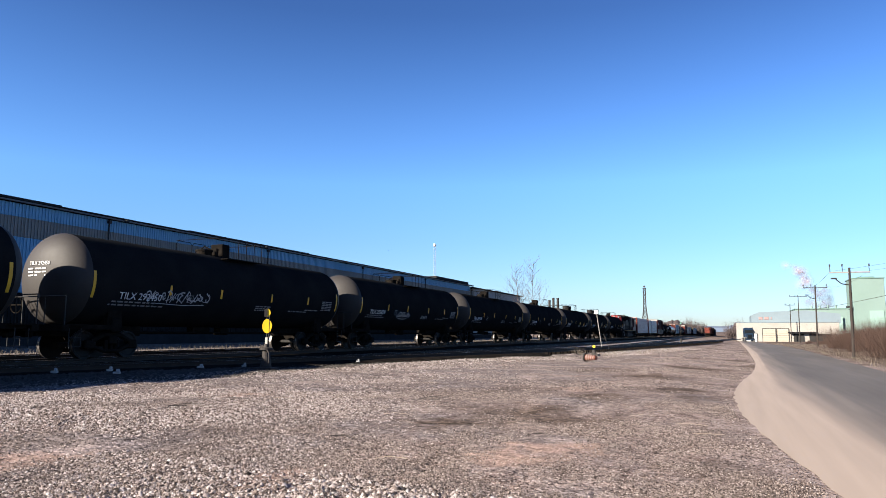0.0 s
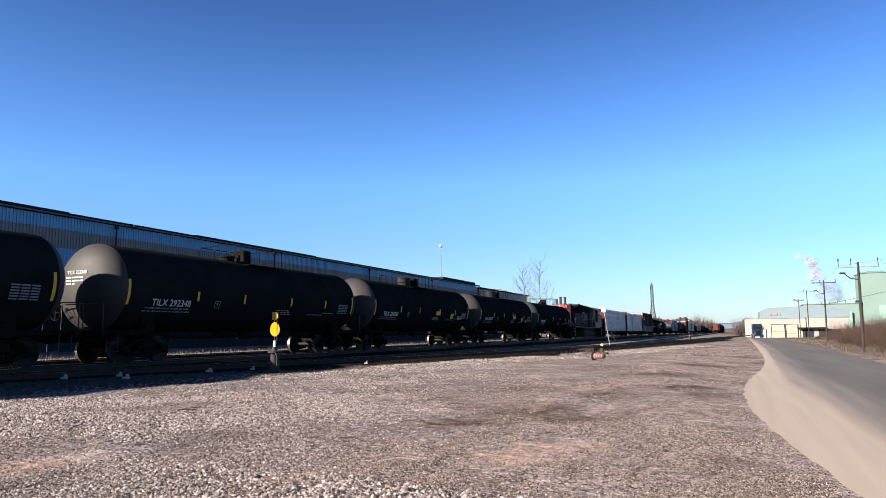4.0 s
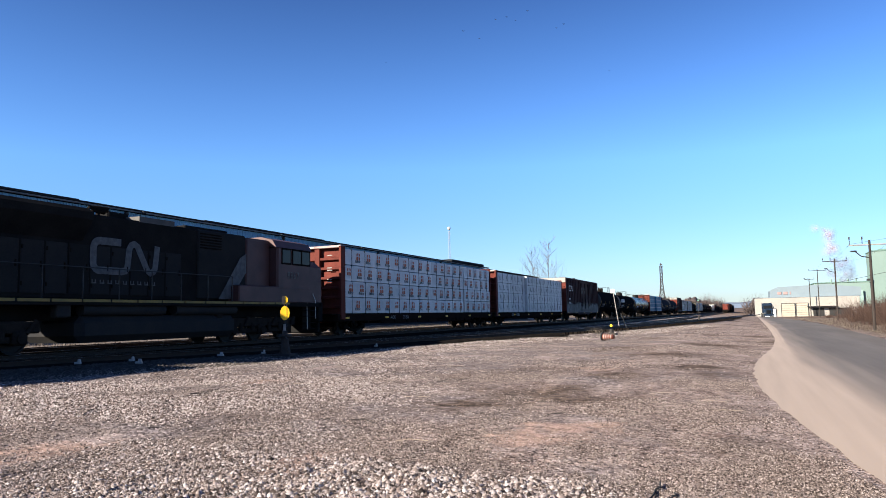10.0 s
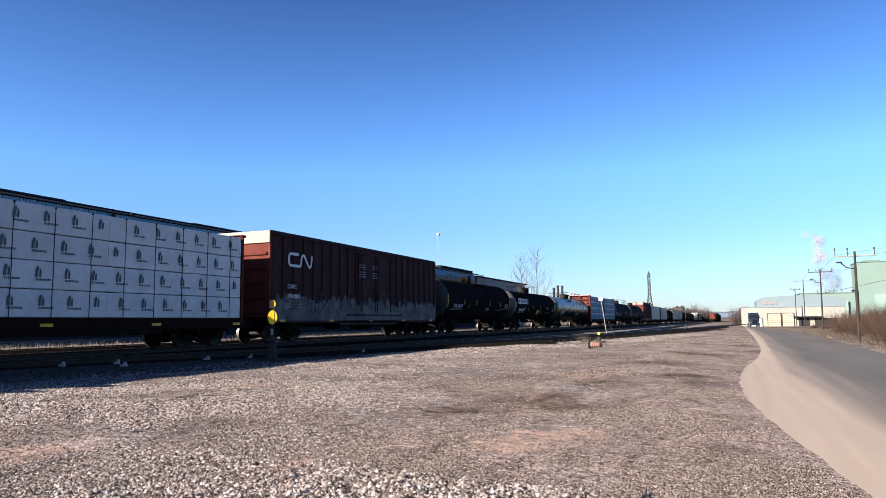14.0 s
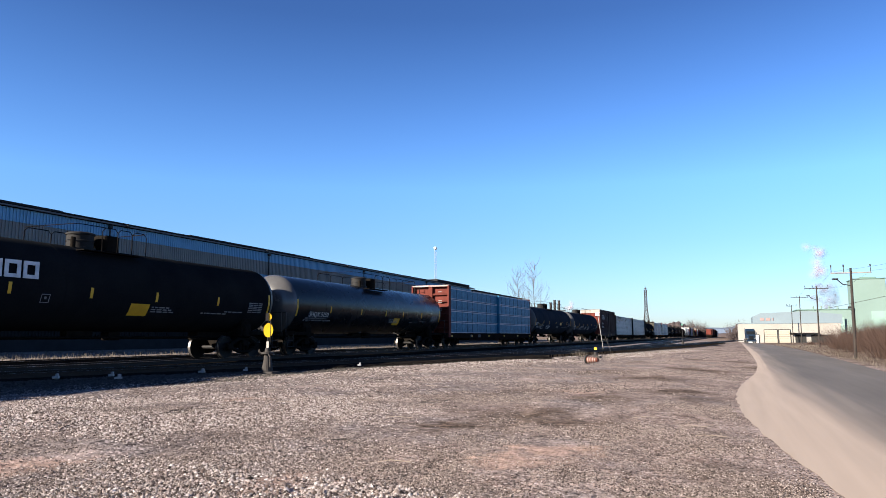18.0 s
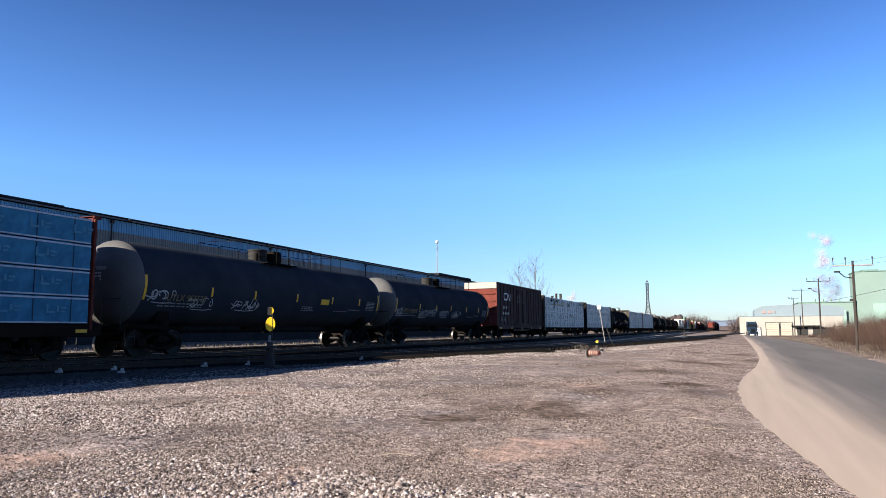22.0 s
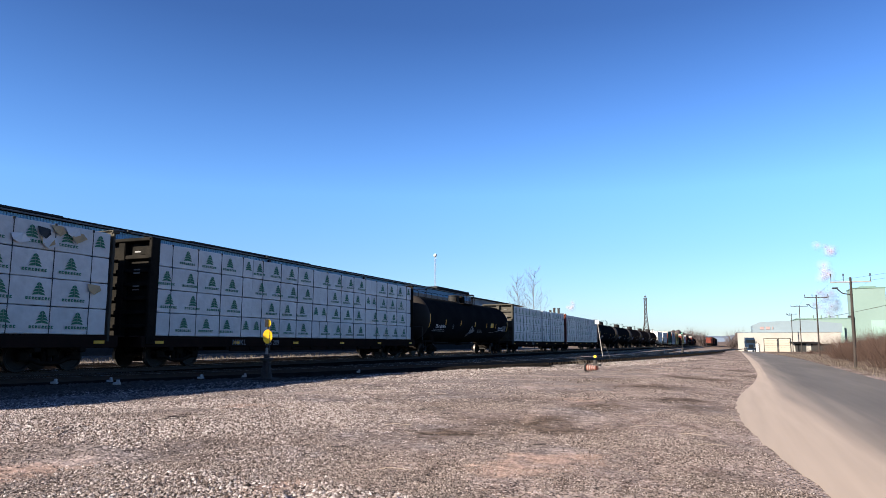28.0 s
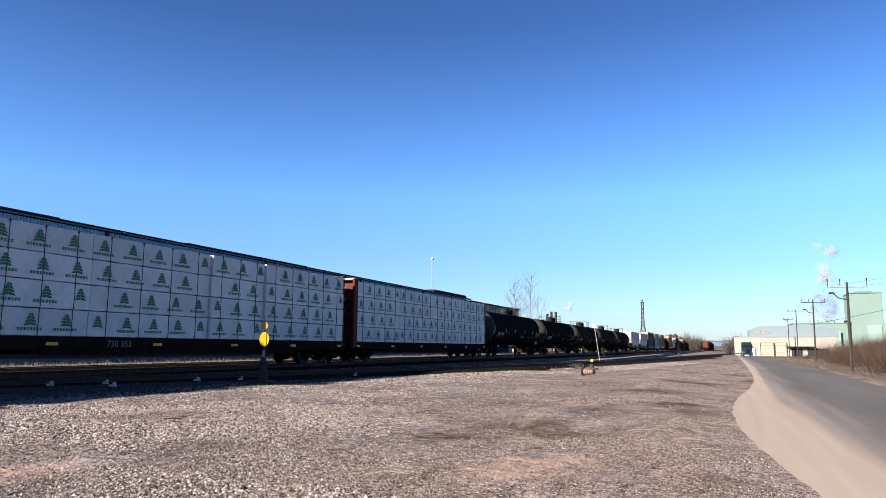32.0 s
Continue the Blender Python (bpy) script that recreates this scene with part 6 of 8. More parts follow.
part("paint_splash", splash, GREY_INK, c, "pale paint splash", loc=(0, -0.45, 0))
part("yellow_placard", stripe_build(1.6, 2.62, -0.26, -0.02, 0.75), YELLOW, c, loc=(0, 4.55, 0))
for k, (words, size) in enumerate((("NON-ODORIZED", 0.17), ("LIQUEFIED PETROLEUM GAS", 0.12))):
    w2 = lettering("cargo_mark", words, WHITE_INK, c, (1.6 * math.cos(0.26) + 0.012, 6.15, 2.20 - 0.17 * k), size)
    w2.rotation_euler = (0, 0.2, 0)
m, ln = at(214.7, 235.4)
lumber_car(m, ln, "grey bulkhead flat car with white-wrapped lumber, green tree prints", "tree", GREYFRAME, seed=6, split=((0.27, 0.531, 0.687), (0.20, 0.20, 0.07, -0.06)), whites=(("730 353", 6.5, 0.80, 0.32),))
m, ln = at(237.0, 258.2)
lumber_car(m, ln, "red-brown bulkhead flat car with white-wrapped lumber, green prints", "tree", CAR_RED, seed=7)
for k in range(5):
    m, ln = at(260.8 + 18.3 * k, 276.0 + 18.3 * k)
    tank_car(m, ln, "UTLX", "2016%d" % (k + 4), label="dark rust-brown tank car" if k > 1 else black, paint=TANK_BROWN if k > 1 else TANK_BLACK)


def hopper_car(s0, length, label, paint, top=4.6):
    c = car_thing("hopper_car", label, "hopper car", s0, "cars of the freight train")
    h = length / 2
    K = (round(length, 2), paint.name)

    def body(bm):
        pts = [(-h + 1.2, 2.0), (-h + 0.3, 3.0), (-h + 0.3, top - 0.3), (h - 0.3, top - 0.3), (h - 0.3, 3.0), (h - 1.2, 2.0), (h * 0.5, 1.0), (0, 1.7), (-h * 0.5, 1.0)]
        a = [bm.verts.new((1.5, y, z)) for y, z in pts]
        b = [bm.verts.new((-1.5, y, z)) for y, z in pts]
        bm.faces.new(a)
        bm.faces.new(b[::-1])
        for k in range(len(pts)):
            q = (k + 1) % len(pts)
            bm.faces.new((a[q], a[k], b[k], b[q]))
        bmesh.ops.recalc_face_normals(bm, faces=bm.faces[:])
        for k in range(12):
            box(bm, (1.52, -h + 0.9 + k * (length - 1.8) / 11, (top + 2.6) / 2), (0.06, 0.09, top - 2.6))
    part("body", body, paint, c, key=("hopper", *K))
    part("roof", lambda bm: (box(bm, (0, 0, top - 0.2), (2.9, length - 0.6, 0.2), 0.05), box(bm, (0, 0, top + 0.0), (1.0, length - 1.2, 0.2), 0.04)), paint, c, key=("hopper_roof", *K))
    part("underframe", lambda bm: box(bm, (0, 0, 0.95), (0.6, length + 0.4, 0.3), 0.02), STEEL_DARK, c, key=("hopper_under", *K))
    for s in (-1, 1):
        bogie(c, s * (h - 1.6))
        coupler(c, s * (h + 0.2), s)
    return c


HOPPER = mat("pale_hopper_paint", (0.45, 0.45, 0.44), (0.34, 0.33, 0.32), rough=0.6, scale=1, fine=10, bump=0.01)
GREEN_PAINT = mat("dark_green_paint", (0.05, 0.11, 0.075), (0.035, 0.08, 0.06), rough=0.6, scale=1, fine=10, bump=0.01)
YELLOW_BOX = mat("faded_yellow_paint", (0.48, 0.33, 0.08), (0.38, 0.26, 0.07), rough=0.6, scale=1, fine=10, bump=0.01)
pos = 352.5
tail = [("hopper", HOPPER), ("hopper", HOPPER), ("box", GREEN_PAINT), ("box", HOPPER), ("box", YELLOW_BOX), ("tank", None), ("box", YELLOW_BOX), ("hopper", HOPPER), ("box", BOX_BROWN), ("tank", None), ("tank", None), ("box", BOX_BROWN), ("tank", None), ("tank", None)]
for kind, paint in tail:
    m, ln = at(pos, pos + 14.8)
    if kind == "hopper":
        hopper_car(m, ln, "pale grey covered hopper car", paint)
    elif kind == "box":
        box_car(m, ln, "weathered boxcar far down the train", paint=paint, emblem=0, ribs=18)
    else:
        tank_car(m, ln, "UTLX", "20170", label=black)
    pos += 17.2


# ---- mill shed behind the train ----
GUTTER = mat("dull_gutter_metal", (0.12, 0.125, 0.13), (0.08, 0.085, 0.09), rough=0.6, scale=0.8, bump=0.01)


def warehouse():
    X, y0, y1, top = -54.0, -90.0, 150.0, 12.15
    w = tagged(thing("mill_shed", "long corrugated steel mill shed with a blue upper band", "industrial building"), kind="structure")
    part("core_wall", lambda bm: (box(bm, (X - 12.3, (y0 + y1) / 2, top / 2 - 0.3), (24.0, y1 - y0, top + 0.2)), box(bm, (X - 12.3, 171, 5.6), (24.0, 41.4, 12.0))), SIDING, w)
    part("roof", lambda bm: (box(bm, (X - 12.1, (y0 + y1) / 2, top + 0.12), (25.0, y1 - y0 + 0.6, 0.12), 0.03), box(bm, (X - 12.1, 170.8, 11.85), (25.2, 41.6, 0.25), 0.05)), ROOF_DARK, w)
    part("gutter", lambda bm: (box(bm, (X + 0.32, (y0 + y1) / 2, top - 0.06), (0.2, y1 - y0 + 0.4, 0.14), 0.03)), GUTTER, w, "pale metal gutter")

    def panel(z0, z1):
        def f(bm):
            box(bm, (0.02, 0, (z0 + z1) / 2), (0.04, 3.0, z1 - z0))
            for k in range(10):
                box(bm, (0.065, -1.36 + k * 0.302, (z0 + z1) / 2), (0.09, 0.12, z1 - z0), 0.02)
        return f
    bands = ((0.3, 4.6, SIDING_DARK), (4.62, 9.2, SIDING_BLUE), (9.22, 10.85, SIDING), (10.87, 11.98, SIDING_BLUE))
    for k in range(int((y1 - y0) / 3.02)):
        y = y0 + 1.5 + k * 3.02
        for z0, z1, m in bands:
            if y > 15 or z0 > 5:
                put("siding_panel", shared(("siding", z0), m, panel(z0, z1)), w, loc=(X, y, 0))
    for k in range(13):
        put("siding_panel", shared(("siding_end", 0), SIDING_PALE, panel(0.3, 11.7)), w, loc=(X, 152 + 3.02 * k, 0))
    for y in (-2.0, 48.3, 73, 98, 123):
        part("downspout", lambda bm: (tube(bm, [(0.25, 0, top - 0.3), (0.25, 0, 0.4)], 0.07), box(bm, (0.28, 0, top - 0.4), (0.3, 0.35, 0.3), 0.03)), GALV, w, loc=(X, y, 0), key="downspout")
    for y in (26, 50, 72, 92, 112):
        part("eave_lamp", lambda bm: (box(bm, (0.7, 0, top - 0.1), (0.3, 0.35, 0.25), 0.05), cyl(bm, (0.3, 0, top), (0.7, 0, top), 0.03)), GALV, w, loc=(X, y, 0), key="eave_lamp")
    for a, b, hh in ((20, 44, 0.35), (60, 84, 0.35), (131, 150, 0.75)):
        part("roof_vent", lambda bm: box(bm, (X - 2.0, (a + b) / 2, top + hh / 2 + 0.15), (2.5, b - a, hh), 0.05), ROOF_DARK, w)
    part("dark_plinth", lambda bm: box(bm, (X + 0.2, 60, 0.6), (0.3, 240, 1.2), 0.02), ROOF_DARK, w)


SIDING_PALE = mat("pale_grey_siding", (0.30, 0.31, 0.32), (0.25, 0.26, 0.27), rough=0.6, scale=0.4, fine=3, bump=0.01, stretch=(1, 1, 0.25))
# near-black siding for the lowest wall band
SIDING_DARK = mat("dark_lower_siding", (0.012, 0.012, 0.012), (0.025, 0.022, 0.02), rough=0.8, scale=0.6, fine=4, bump=0.01, spec=0.05)
warehouse()


# ---- small railway things by the tracks ----
def switch_stand():
    s = thing("switch_stand", "black cast switch stand with round yellow reflective targets beside the siding", "switch stand", loc=(-14.2, 19.36, 0.10))
    part("base_plate", lambda bm: (box(bm, (0, 0, 0.06), (0.75, 0.5, 0.14), 0.02), box(bm, (-0.6, 0.0, 0.03), (1.6, 0.22, 0.14), 0.02)), CAST, s)
    part("pedestal", lambda bm: lathe(bm, [(0.1, 0.2), (0.16, 0.19), (0.5, 0.13), (0.68, 0.12), (0.7, 0.22), (0.76, 0.22), (0.78, 0.1), (0.9, 0.08)], "z", seg=16), CAST, s)
    part("mast", lambda bm: (cyl(bm, (0, 0, 0.85), (0, 0, 1.95), 0.022, seg=8), cyl(bm, (0.07, 0.02, 1.0), (0.07, 0.02, 1.85), 0.015, seg=6)), GALV, s)
    part("lock_tag", lambda bm: box(bm, (0.02, -0.04, 1.0), (0.1, 0.02, 0.22), 0.005), WHITE_WALL, s, "small white tag")

    def disc(rx, rz, z):
        def f(bm):
            a = [bm.verts.new((rx * math.cos(t), -0.035, z + rz * math.sin(t))) for t in np.linspace(0, 2 * math.pi, 28)[:-1]]
            b = [bm.verts.new((v.co.x, -0.02, v.co.z)) for v in a]
            bm.faces.new(a)
            bm.faces.new(b[::-1])
            for k in range(len(a)):
                bm.faces.new((a[k], b[k], b[(k + 1) % len(a)], a[(k + 1) % len(a)]))
        return f
    for nm, d in (("target", disc(0.155, 0.235, 1.48)), ("small_target", disc(0.10, 0.13, 1.92))):
        o = part(nm, d, TARGET, s, "bright yellow reflective disc")
        o.rotation_euler = (0, 0, radians(36))
    o = part("target_shade", lambda bm: (box(bm, (-0.05, -0.045, 1.92), (0.1, 0.012, 0.26))), CAST, s)
    o.rotation_euler = (0, 0, radians(36))
    part("throw_lever", lambda bm: (tube(bm, [(0.1, -0.1, 0.7), (0.35, -0.35, 0.62), (0.4, -0.4, 0.3)], 0.022, 6)), CAST, s)


CAST = mat("weathered_cast_iron", (0.014, 0.011, 0.0105), (0.034, 0.030, 0.028), rough=0.8, scale=6, fine=50, bump=0.03)
TARGET = mat("yellow_target_sheet", (0.85, 0.51, 0.017), (0.782, 0.425, 0.017), rough=0.45, scale=5, bump=0)
ORANGE = mat("orange_plastic", (0.1152, 0.023, 0.0101), (0.0648, 0.0173, 0.0094), rough=0.5, scale=4, bump=0.01)
RUBBER = mat("black_rubber", (0.022, 0.022, 0.022), rough=0.85, scale=6, bump=0.02)
SIGN_WHITE = mat("white_sign_sheet", (0.54, 0.54, 0.5328), (0.4464, 0.4464, 0.432), rough=0.5, bump=0)
switch_stand()


BAND_GREY = mat("dirty_white_band", (0.2448, 0.2304, 0.216), (0.144, 0.1368, 0.1296), rough=0.7, scale=5, bump=0)


def barrel():
    b = thing("traffic_drum", "orange and white traffic drum lying on its side in the gravel", "traffic drum", loc=(-6.12, 34.0, 0.22), rz=radians(-118))
    prof = [(-0.50, 0.25), (-0.3, 0.245), (-0.28, 0.235), (-0.08, 0.23), (-0.06, 0.215), (0.14, 0.21), (0.16, 0.195), (0.34, 0.19), (0.36, 0.17), (0.43, 0.16)]
    part("drum_body", lambda bm: (lathe(bm, prof, "y", seg=24), smooth(bm)), ORANGE, b)
    for u, r in ((-0.36, 0.252), (-0.16, 0.237), (0.06, 0.219), (0.26, 0.2)):
        part("white_band", lambda bm: lathe(bm, [(u - 0.035, r - 0.02), (u - 0.035, r), (u + 0.035, r), (u + 0.035, r - 0.02)], "y", seg=24), BAND_GREY, b)
    b.scale = (0.62, 0.62, 0.62)
    part("rubber_base", lambda bm: lathe(bm, [(-0.62, 0.28), (-0.60, 0.36), (-0.52, 0.36), (-0.49, 0.28)], "y", seg=24), RUBBER, b)
    part("top_handle", lambda bm: tube(bm, [(-0.1, 0.44, 0), (-0.1, 0.53, 0), (0.1, 0.53, 0), (0.1, 0.44, 0)], 0.02), ORANGE, b)


barrel()


def leaning_post():
    p = thing("track_sign_post", "white leaning track-side post with a blank plate", "sign post", loc=(-8.65, 52.6, 0.05))
    part("post", lambda bm: tube(bm, [(0, 0, -0.1), (-0.38, -0.04, 2.9)], 0.028, 8), BAND_GREY, p)
    part("strut", lambda bm: tube(bm, [(0.55, 0.1, 0.0), (0.1, 0.0, 1.3)], 0.025, 6), GALV, p)
    part("plate", lambda bm: box(bm, (-0.4, -0.1, 2.92), (0.30, 0.02, 0.28), 0.005), SIGN_WHITE, p, "blank white plate")


leaning_post()


def low_stand(x, y, hgt, disc_mat, label):
    s = thing("switch_stand", label, "switch stand", loc=(x, y, ground_z(x, y)))
    part("base_plate", lambda bm: (box(bm, (0, 0, 0.05), (0.6, 0.5, 0.14), 0.02), box(bm, (-0.5, 0, 0.05), (1.0, 0.2, 0.1), 0.02)), CAST, s)
    part("mast", lambda bm: (cyl(bm, (0, 0, 0.1), (0, 0, min(0.8, hgt - 0.2)), 0.14, 0.1), cyl(bm, (0, 0, 0.5), (0, 0, hgt), 0.025)), CAST, s)
    part("target", lambda bm: cyl(bm, (0, -0.03, hgt), (0, 0.0, hgt), 0.08, seg=20), disc_mat, s)


low_stand(-7.5, 42.5, 0.55, TARGET, "low switch stand with a small yellow disc in dry weeds")
low_stand(-4.9, 82.9, 2.55, mat("green_target_sheet", (0.10, 0.28, 0.2), rough=0.6, bump=0), "tall switch stand with a green target")


# ---- poles and wires ----
def utility_pole(x, y, top, arm, rz, label, lamp=0, posts=False):
    z = ground_z(x, y)
    p = thing("utility_pole", label, "utility pole", "poles along the road", (x, y, z - 0.2), rz)
    hgt = top - z + 0.2
    lean = 0.1
    part("pole", lambda bm: cyl(bm, (0, 0, 0), (lean, 0, hgt), 0.115, 0.08, 10), WOOD_POLE, p)
    part("crossarm", lambda bm: box(bm, (lean, 0, hgt - 0.35), (arm, 0.09, 0.10), 0.02), BAND_GREY if posts else WOOD_POLE, p)
    for s in (-1, -0.36, 1):
        part("insulator", lambda bm: (cyl(bm, (0, 0, 0), (0, 0, 0.22 + 0.2 * posts), 0.025), cyl(bm, (0, 0, 0.2 + 0.2 * posts), (0, 0, 0.38 + 0.2 * posts), 0.05)), CAST, p, loc=(lean + s * arm * 0.48, 0, hgt - 0.3), key=("insulator", posts))
    if lamp:
        part("lamp_arm", lambda bm: tube(bm, [(0, 0, hgt - lamp), (-0.5, 0, hgt - lamp + 0.1), (-0.85, 0, hgt - lamp + 0.45)], 0.04, 6), GALV, p)
        part("lamp_head", lambda bm: box(bm, (-0.98, 0, hgt - lamp + 0.5), (0.42, 0.18, 0.12), 0.04), GALV, p)


utility_pole(8.56, 59.8, 6.35, 2.75, 0.1, "weathered wooden utility pole with a white crossarm", lamp=1.3, posts=True)
utility_pole(10.95, 104.9, 7.9, 2.9, 0.1, "weathered wooden utility pole with a lamp arm", lamp=1.8)
utility_pole(15.1, 178.4, 10.3, 3.6, 0.1, "tall wooden utility pole by the garage")
utility_pole(15.2, 203, 9.3, 2.4, 0.1, "distant wooden utility pole", lamp=0.6)


def wires():
    w = thing("overhead_wires", "thin black overhead wires between the poles", "wire")
    tops = [(8.66, 59.8, 6.1), (11.05, 104.9, 7.7), (15.2, 178.4, 10.0)]
    runs = [((22, 20, 7.0), tops[0])] + list(zip(tops[:-1], tops[1:]))
    for a, b in runs:
        for off in (-1.3, 1.3):
            pts = []
            for k in range(13):
                t = k / 12
                q = Vector(a).lerp(Vector(b), t)
                q.x += off
                q.z -= 4 * 0.5 * t * (1 - t)
                pts.append(q)
            part("wire", lambda bm: tube(bm, pts, 0.008, 4), CAST, w)
    pts = [Vector((30, 45, 9.5)).lerp(Vector((10.6, 105, 4.6)), k / 12) - Vector((0, 0, 4 * 0.5 * k / 12 * (1 - k / 12))) for k in range(13)]
    part("wire", lambda bm: tube(bm, pts, 0.025, 4), CAST, w)


wires()


# ---- garage, mill and what lies beyond ----
def garage():
    g = thing("garage_building", "cream-white garage with bay doors and a blue-grey upper hall", "building")
    zb = -0.75
    part("wall", lambda bm: (box(bm, (14.4, 212.2, 1.85), (24.4, 14, 5.2), 0.02)), WHITE_WALL, g)
    part("roof_edge", lambda bm: box(bm, (14.4, 212.2, 4.5), (24.6, 14.2, 0.16), 0.02), WALL_BLUEGREY, g)

    def upper(bm):
        pts = [(6.2, 4.4), (6.2, 6.6), (8.2, 7.5), (20, 7.9), (28.2, 6.9), (28.2, 4.4)]
        a = [bm.verts.new((x, 214, z)) for x, z in pts]
        b = [bm.verts.new((x, 232, z)) for x, z in pts]
        bm.faces.new(a)
        bm.faces.new(b[::-1])
        for k in range(len(pts)):
            q = (k + 1) % len(pts)
            bm.faces.new((a[q], a[k], b[k], b[q]))
        bmesh.ops.recalc_face_normals(bm, faces=bm.faces[:])
    part("upper_hall", upper, WALL_BLUEGREY, g)
    part("sign", lambda bm: [box(bm, (x, 213.93, 5.8), (w, 0.08, 0.75), 0.02) for x, w in ((8.6, 1.0), (10.1, 1.1), (11.3, 0.3))], SIGN_RED, g, "faded red painted emblem")
    for x0, x1, z1, m, nm in ((4.4, 7.2, 1.6, SIGN_WHITE, "bay_door"), (8.5, 11.7, 2.9, WHITE_DOOR, "bay_door"), (12.0, 14.8, 2.9, WHITE_DOOR, "bay_door")):
        d = part(nm, lambda bm: box(bm, ((x0 + x1) / 2, 205.1, (z1 + zb) / 2), (x1 - x0, 0.12, z1 - zb), 0.01), m, g)
        part("door_frame", lambda bm: (box(bm, (x0, 205.08, (z1 + zb) / 2), (0.12, 0.2, z1 - zb)), box(bm, (x1, 205.08, (z1 + zb) / 2), (0.12, 0.2, z1 - zb)), box(bm, ((x0 + x1) / 2, 205.08, z1), (x1 - x0, 0.2, 0.12))), GALV, d)
        part("door_section", lambda bm: [box(bm, ((x0 + x1) / 2, 205.02, zb + 0.6 + k * 0.6), (x1 - x0 - 0.1, 0.05, 0.04)) for k in range(int((z1 - zb) / 0.6))], GALV, d)
    for x0, x1, z1 in ((15.9, 18.4, 1.5), (19.6, 24.6, 1.5)):
        part("open_bay", lambda bm: box(bm, ((x0 + x1) / 2, 205.1, (z1 + zb) / 2), (x1 - x0, 0.1, z1 - zb)), DARK_HOLE, g, "dark open bay")
    part("canopy", lambda bm: box(bm, (18, 204.2, 1.95), (7, 1.6, 0.12)), GALV, g)


WHITE_DOOR = mat("cream_bay_door", (0.288, 0.2592, 0.2088), (0.2592, 0.2304, 0.1872), rough=0.6, scale=0.5, bump=0)
garage()


def green_mill():
    g = thing("green_mill", "tall mint-green clad mill building with lower wings", "industrial building")
    part("tower_block", lambda bm: box(bm, (53.6, 335, 11.6), (11.4, 16, 25), 0.1), GREEN_CLAD, g)
    part("low_wing", lambda bm: box(bm, (36.4, 341, 5.5), (20, 30, 12.6), 0.1), GREEN_CLAD, g)
    part("low_wing", lambda bm: box(bm, (70, 341, 5.5), (22, 30, 12.6), 0.1), GREEN_CLAD, g)
    part("roof_cap", lambda bm: (box(bm, (53.6, 335, 24.2), (11.9, 16.6, 0.4), 0.05), box(bm, (36.4, 341, 11.9), (20.4, 30.6, 0.35)), box(bm, (54, 335, 24.8), (6, 6, 0.9), 0.2)), GREEN_DARK, g)
    part("pale_panel", lambda bm: box(bm, (56, 326.85, 6.5), (5.0, 0.3, 9)), GREEN_PALE, g)
    part("pale_panel", lambda bm: box(bm, (41, 324.8, 5), (5, 0.3, 7)), GREEN_PALE, g)
    for x in (33, 36, 39, 42):
        part("roof_vent", lambda bm: cyl(bm, (x, 330, 12), (x, 330, 13.4), 0.35), GREEN_CLAD, g)
    part("hopper", lambda bm: (box(bm, (46.2, 326.5, 12.4), (1.8, 1.4, 1.2), 0.05), cyl(bm, (46.2, 326.5, 11.2), (46.2, 326.5, 11.8), 0.3, 0.8)), ROOF_DARK, g)


GREEN_DARK = mat("dark_green_flashing", (0.10, 0.17, 0.145), rough=0.6, bump=0)
GREEN_PALE = mat("pale_green_panel", (0.165, 0.25, 0.225), (0.15, 0.23, 0.205), rough=0.6, scale=0.2, bump=0)
green_mill()


def lattice_tower():
    t = thing("lattice_tower", "dark steel lattice signal tower beyond the train", "lattice tower", loc=(-34.5, 328, 0))
    lv = np.linspace(0, 22, 12)

    def w(z):
        return 0.5 + 2.3 * (1 - min(1, z / 15)) ** 1.6
    for sx in (-1, 1):
        for sy in (-1, 1):
            part("leg", lambda bm: tube(bm, [(sx * w(z), sy * w(z), z) for z in lv], 0.13, 5), CAST, t)
    for a, b in zip(lv[:-1], lv[1:]):
        def brace(bm):
            for s in (-1, 1):
                cyl(bm, (-w(a), s * w(a), a), (w(b), s * w(b), b), 0.07, seg=4)
                cyl(bm, (w(a), s * w(a), a), (-w(b), s * w(b), b), 0.07, seg=4)
                cyl(bm, (-w(b), s * w(b), b), (w(b), s * w(b), b), 0.07, seg=4)
        part("brace", brace, CAST, t)
    part("top_gear", lambda bm: (box(bm, (0, 0, 22), (1.5, 1.5, 0.3)), cyl(bm, (0, 0, 22), (0, 0, 23.6), 0.12), box(bm, (0, 0, 22.8), (0.9, 0.5, 0.5))), CAST, t)


lattice_tower()


def antenna():
    a = thing("antenna_mast", "thin grey mast with a pale round cap behind the shed", "antenna mast", loc=(-128.2, 304.1, 0))
    part("mast", lambda bm: [tube(bm, [(x, y, 0), (x, y, 42.6)], 0.06, 4) for x, y in ((-0.4, 0), (0.4, 0), (0, 0.6))] + [cyl(bm, (-0.4, 0, z), (0.4, 0, z + 1.2), 0.06, seg=4) for z in np.arange(10, 41, 1.4)], GALV_PALE, a)
    part("cap", lambda bm: bmesh.ops.create_icosphere(bm, subdivisions=3, radius=0.8, matrix=Matrix.Translation((0, 0, 43.3))), SIGN_WHITE, a)


GALV_PALE = mat("pale_galvanised_steel", (0.288, 0.3024, 0.3168), rough=0.6, bump=0)
antenna()


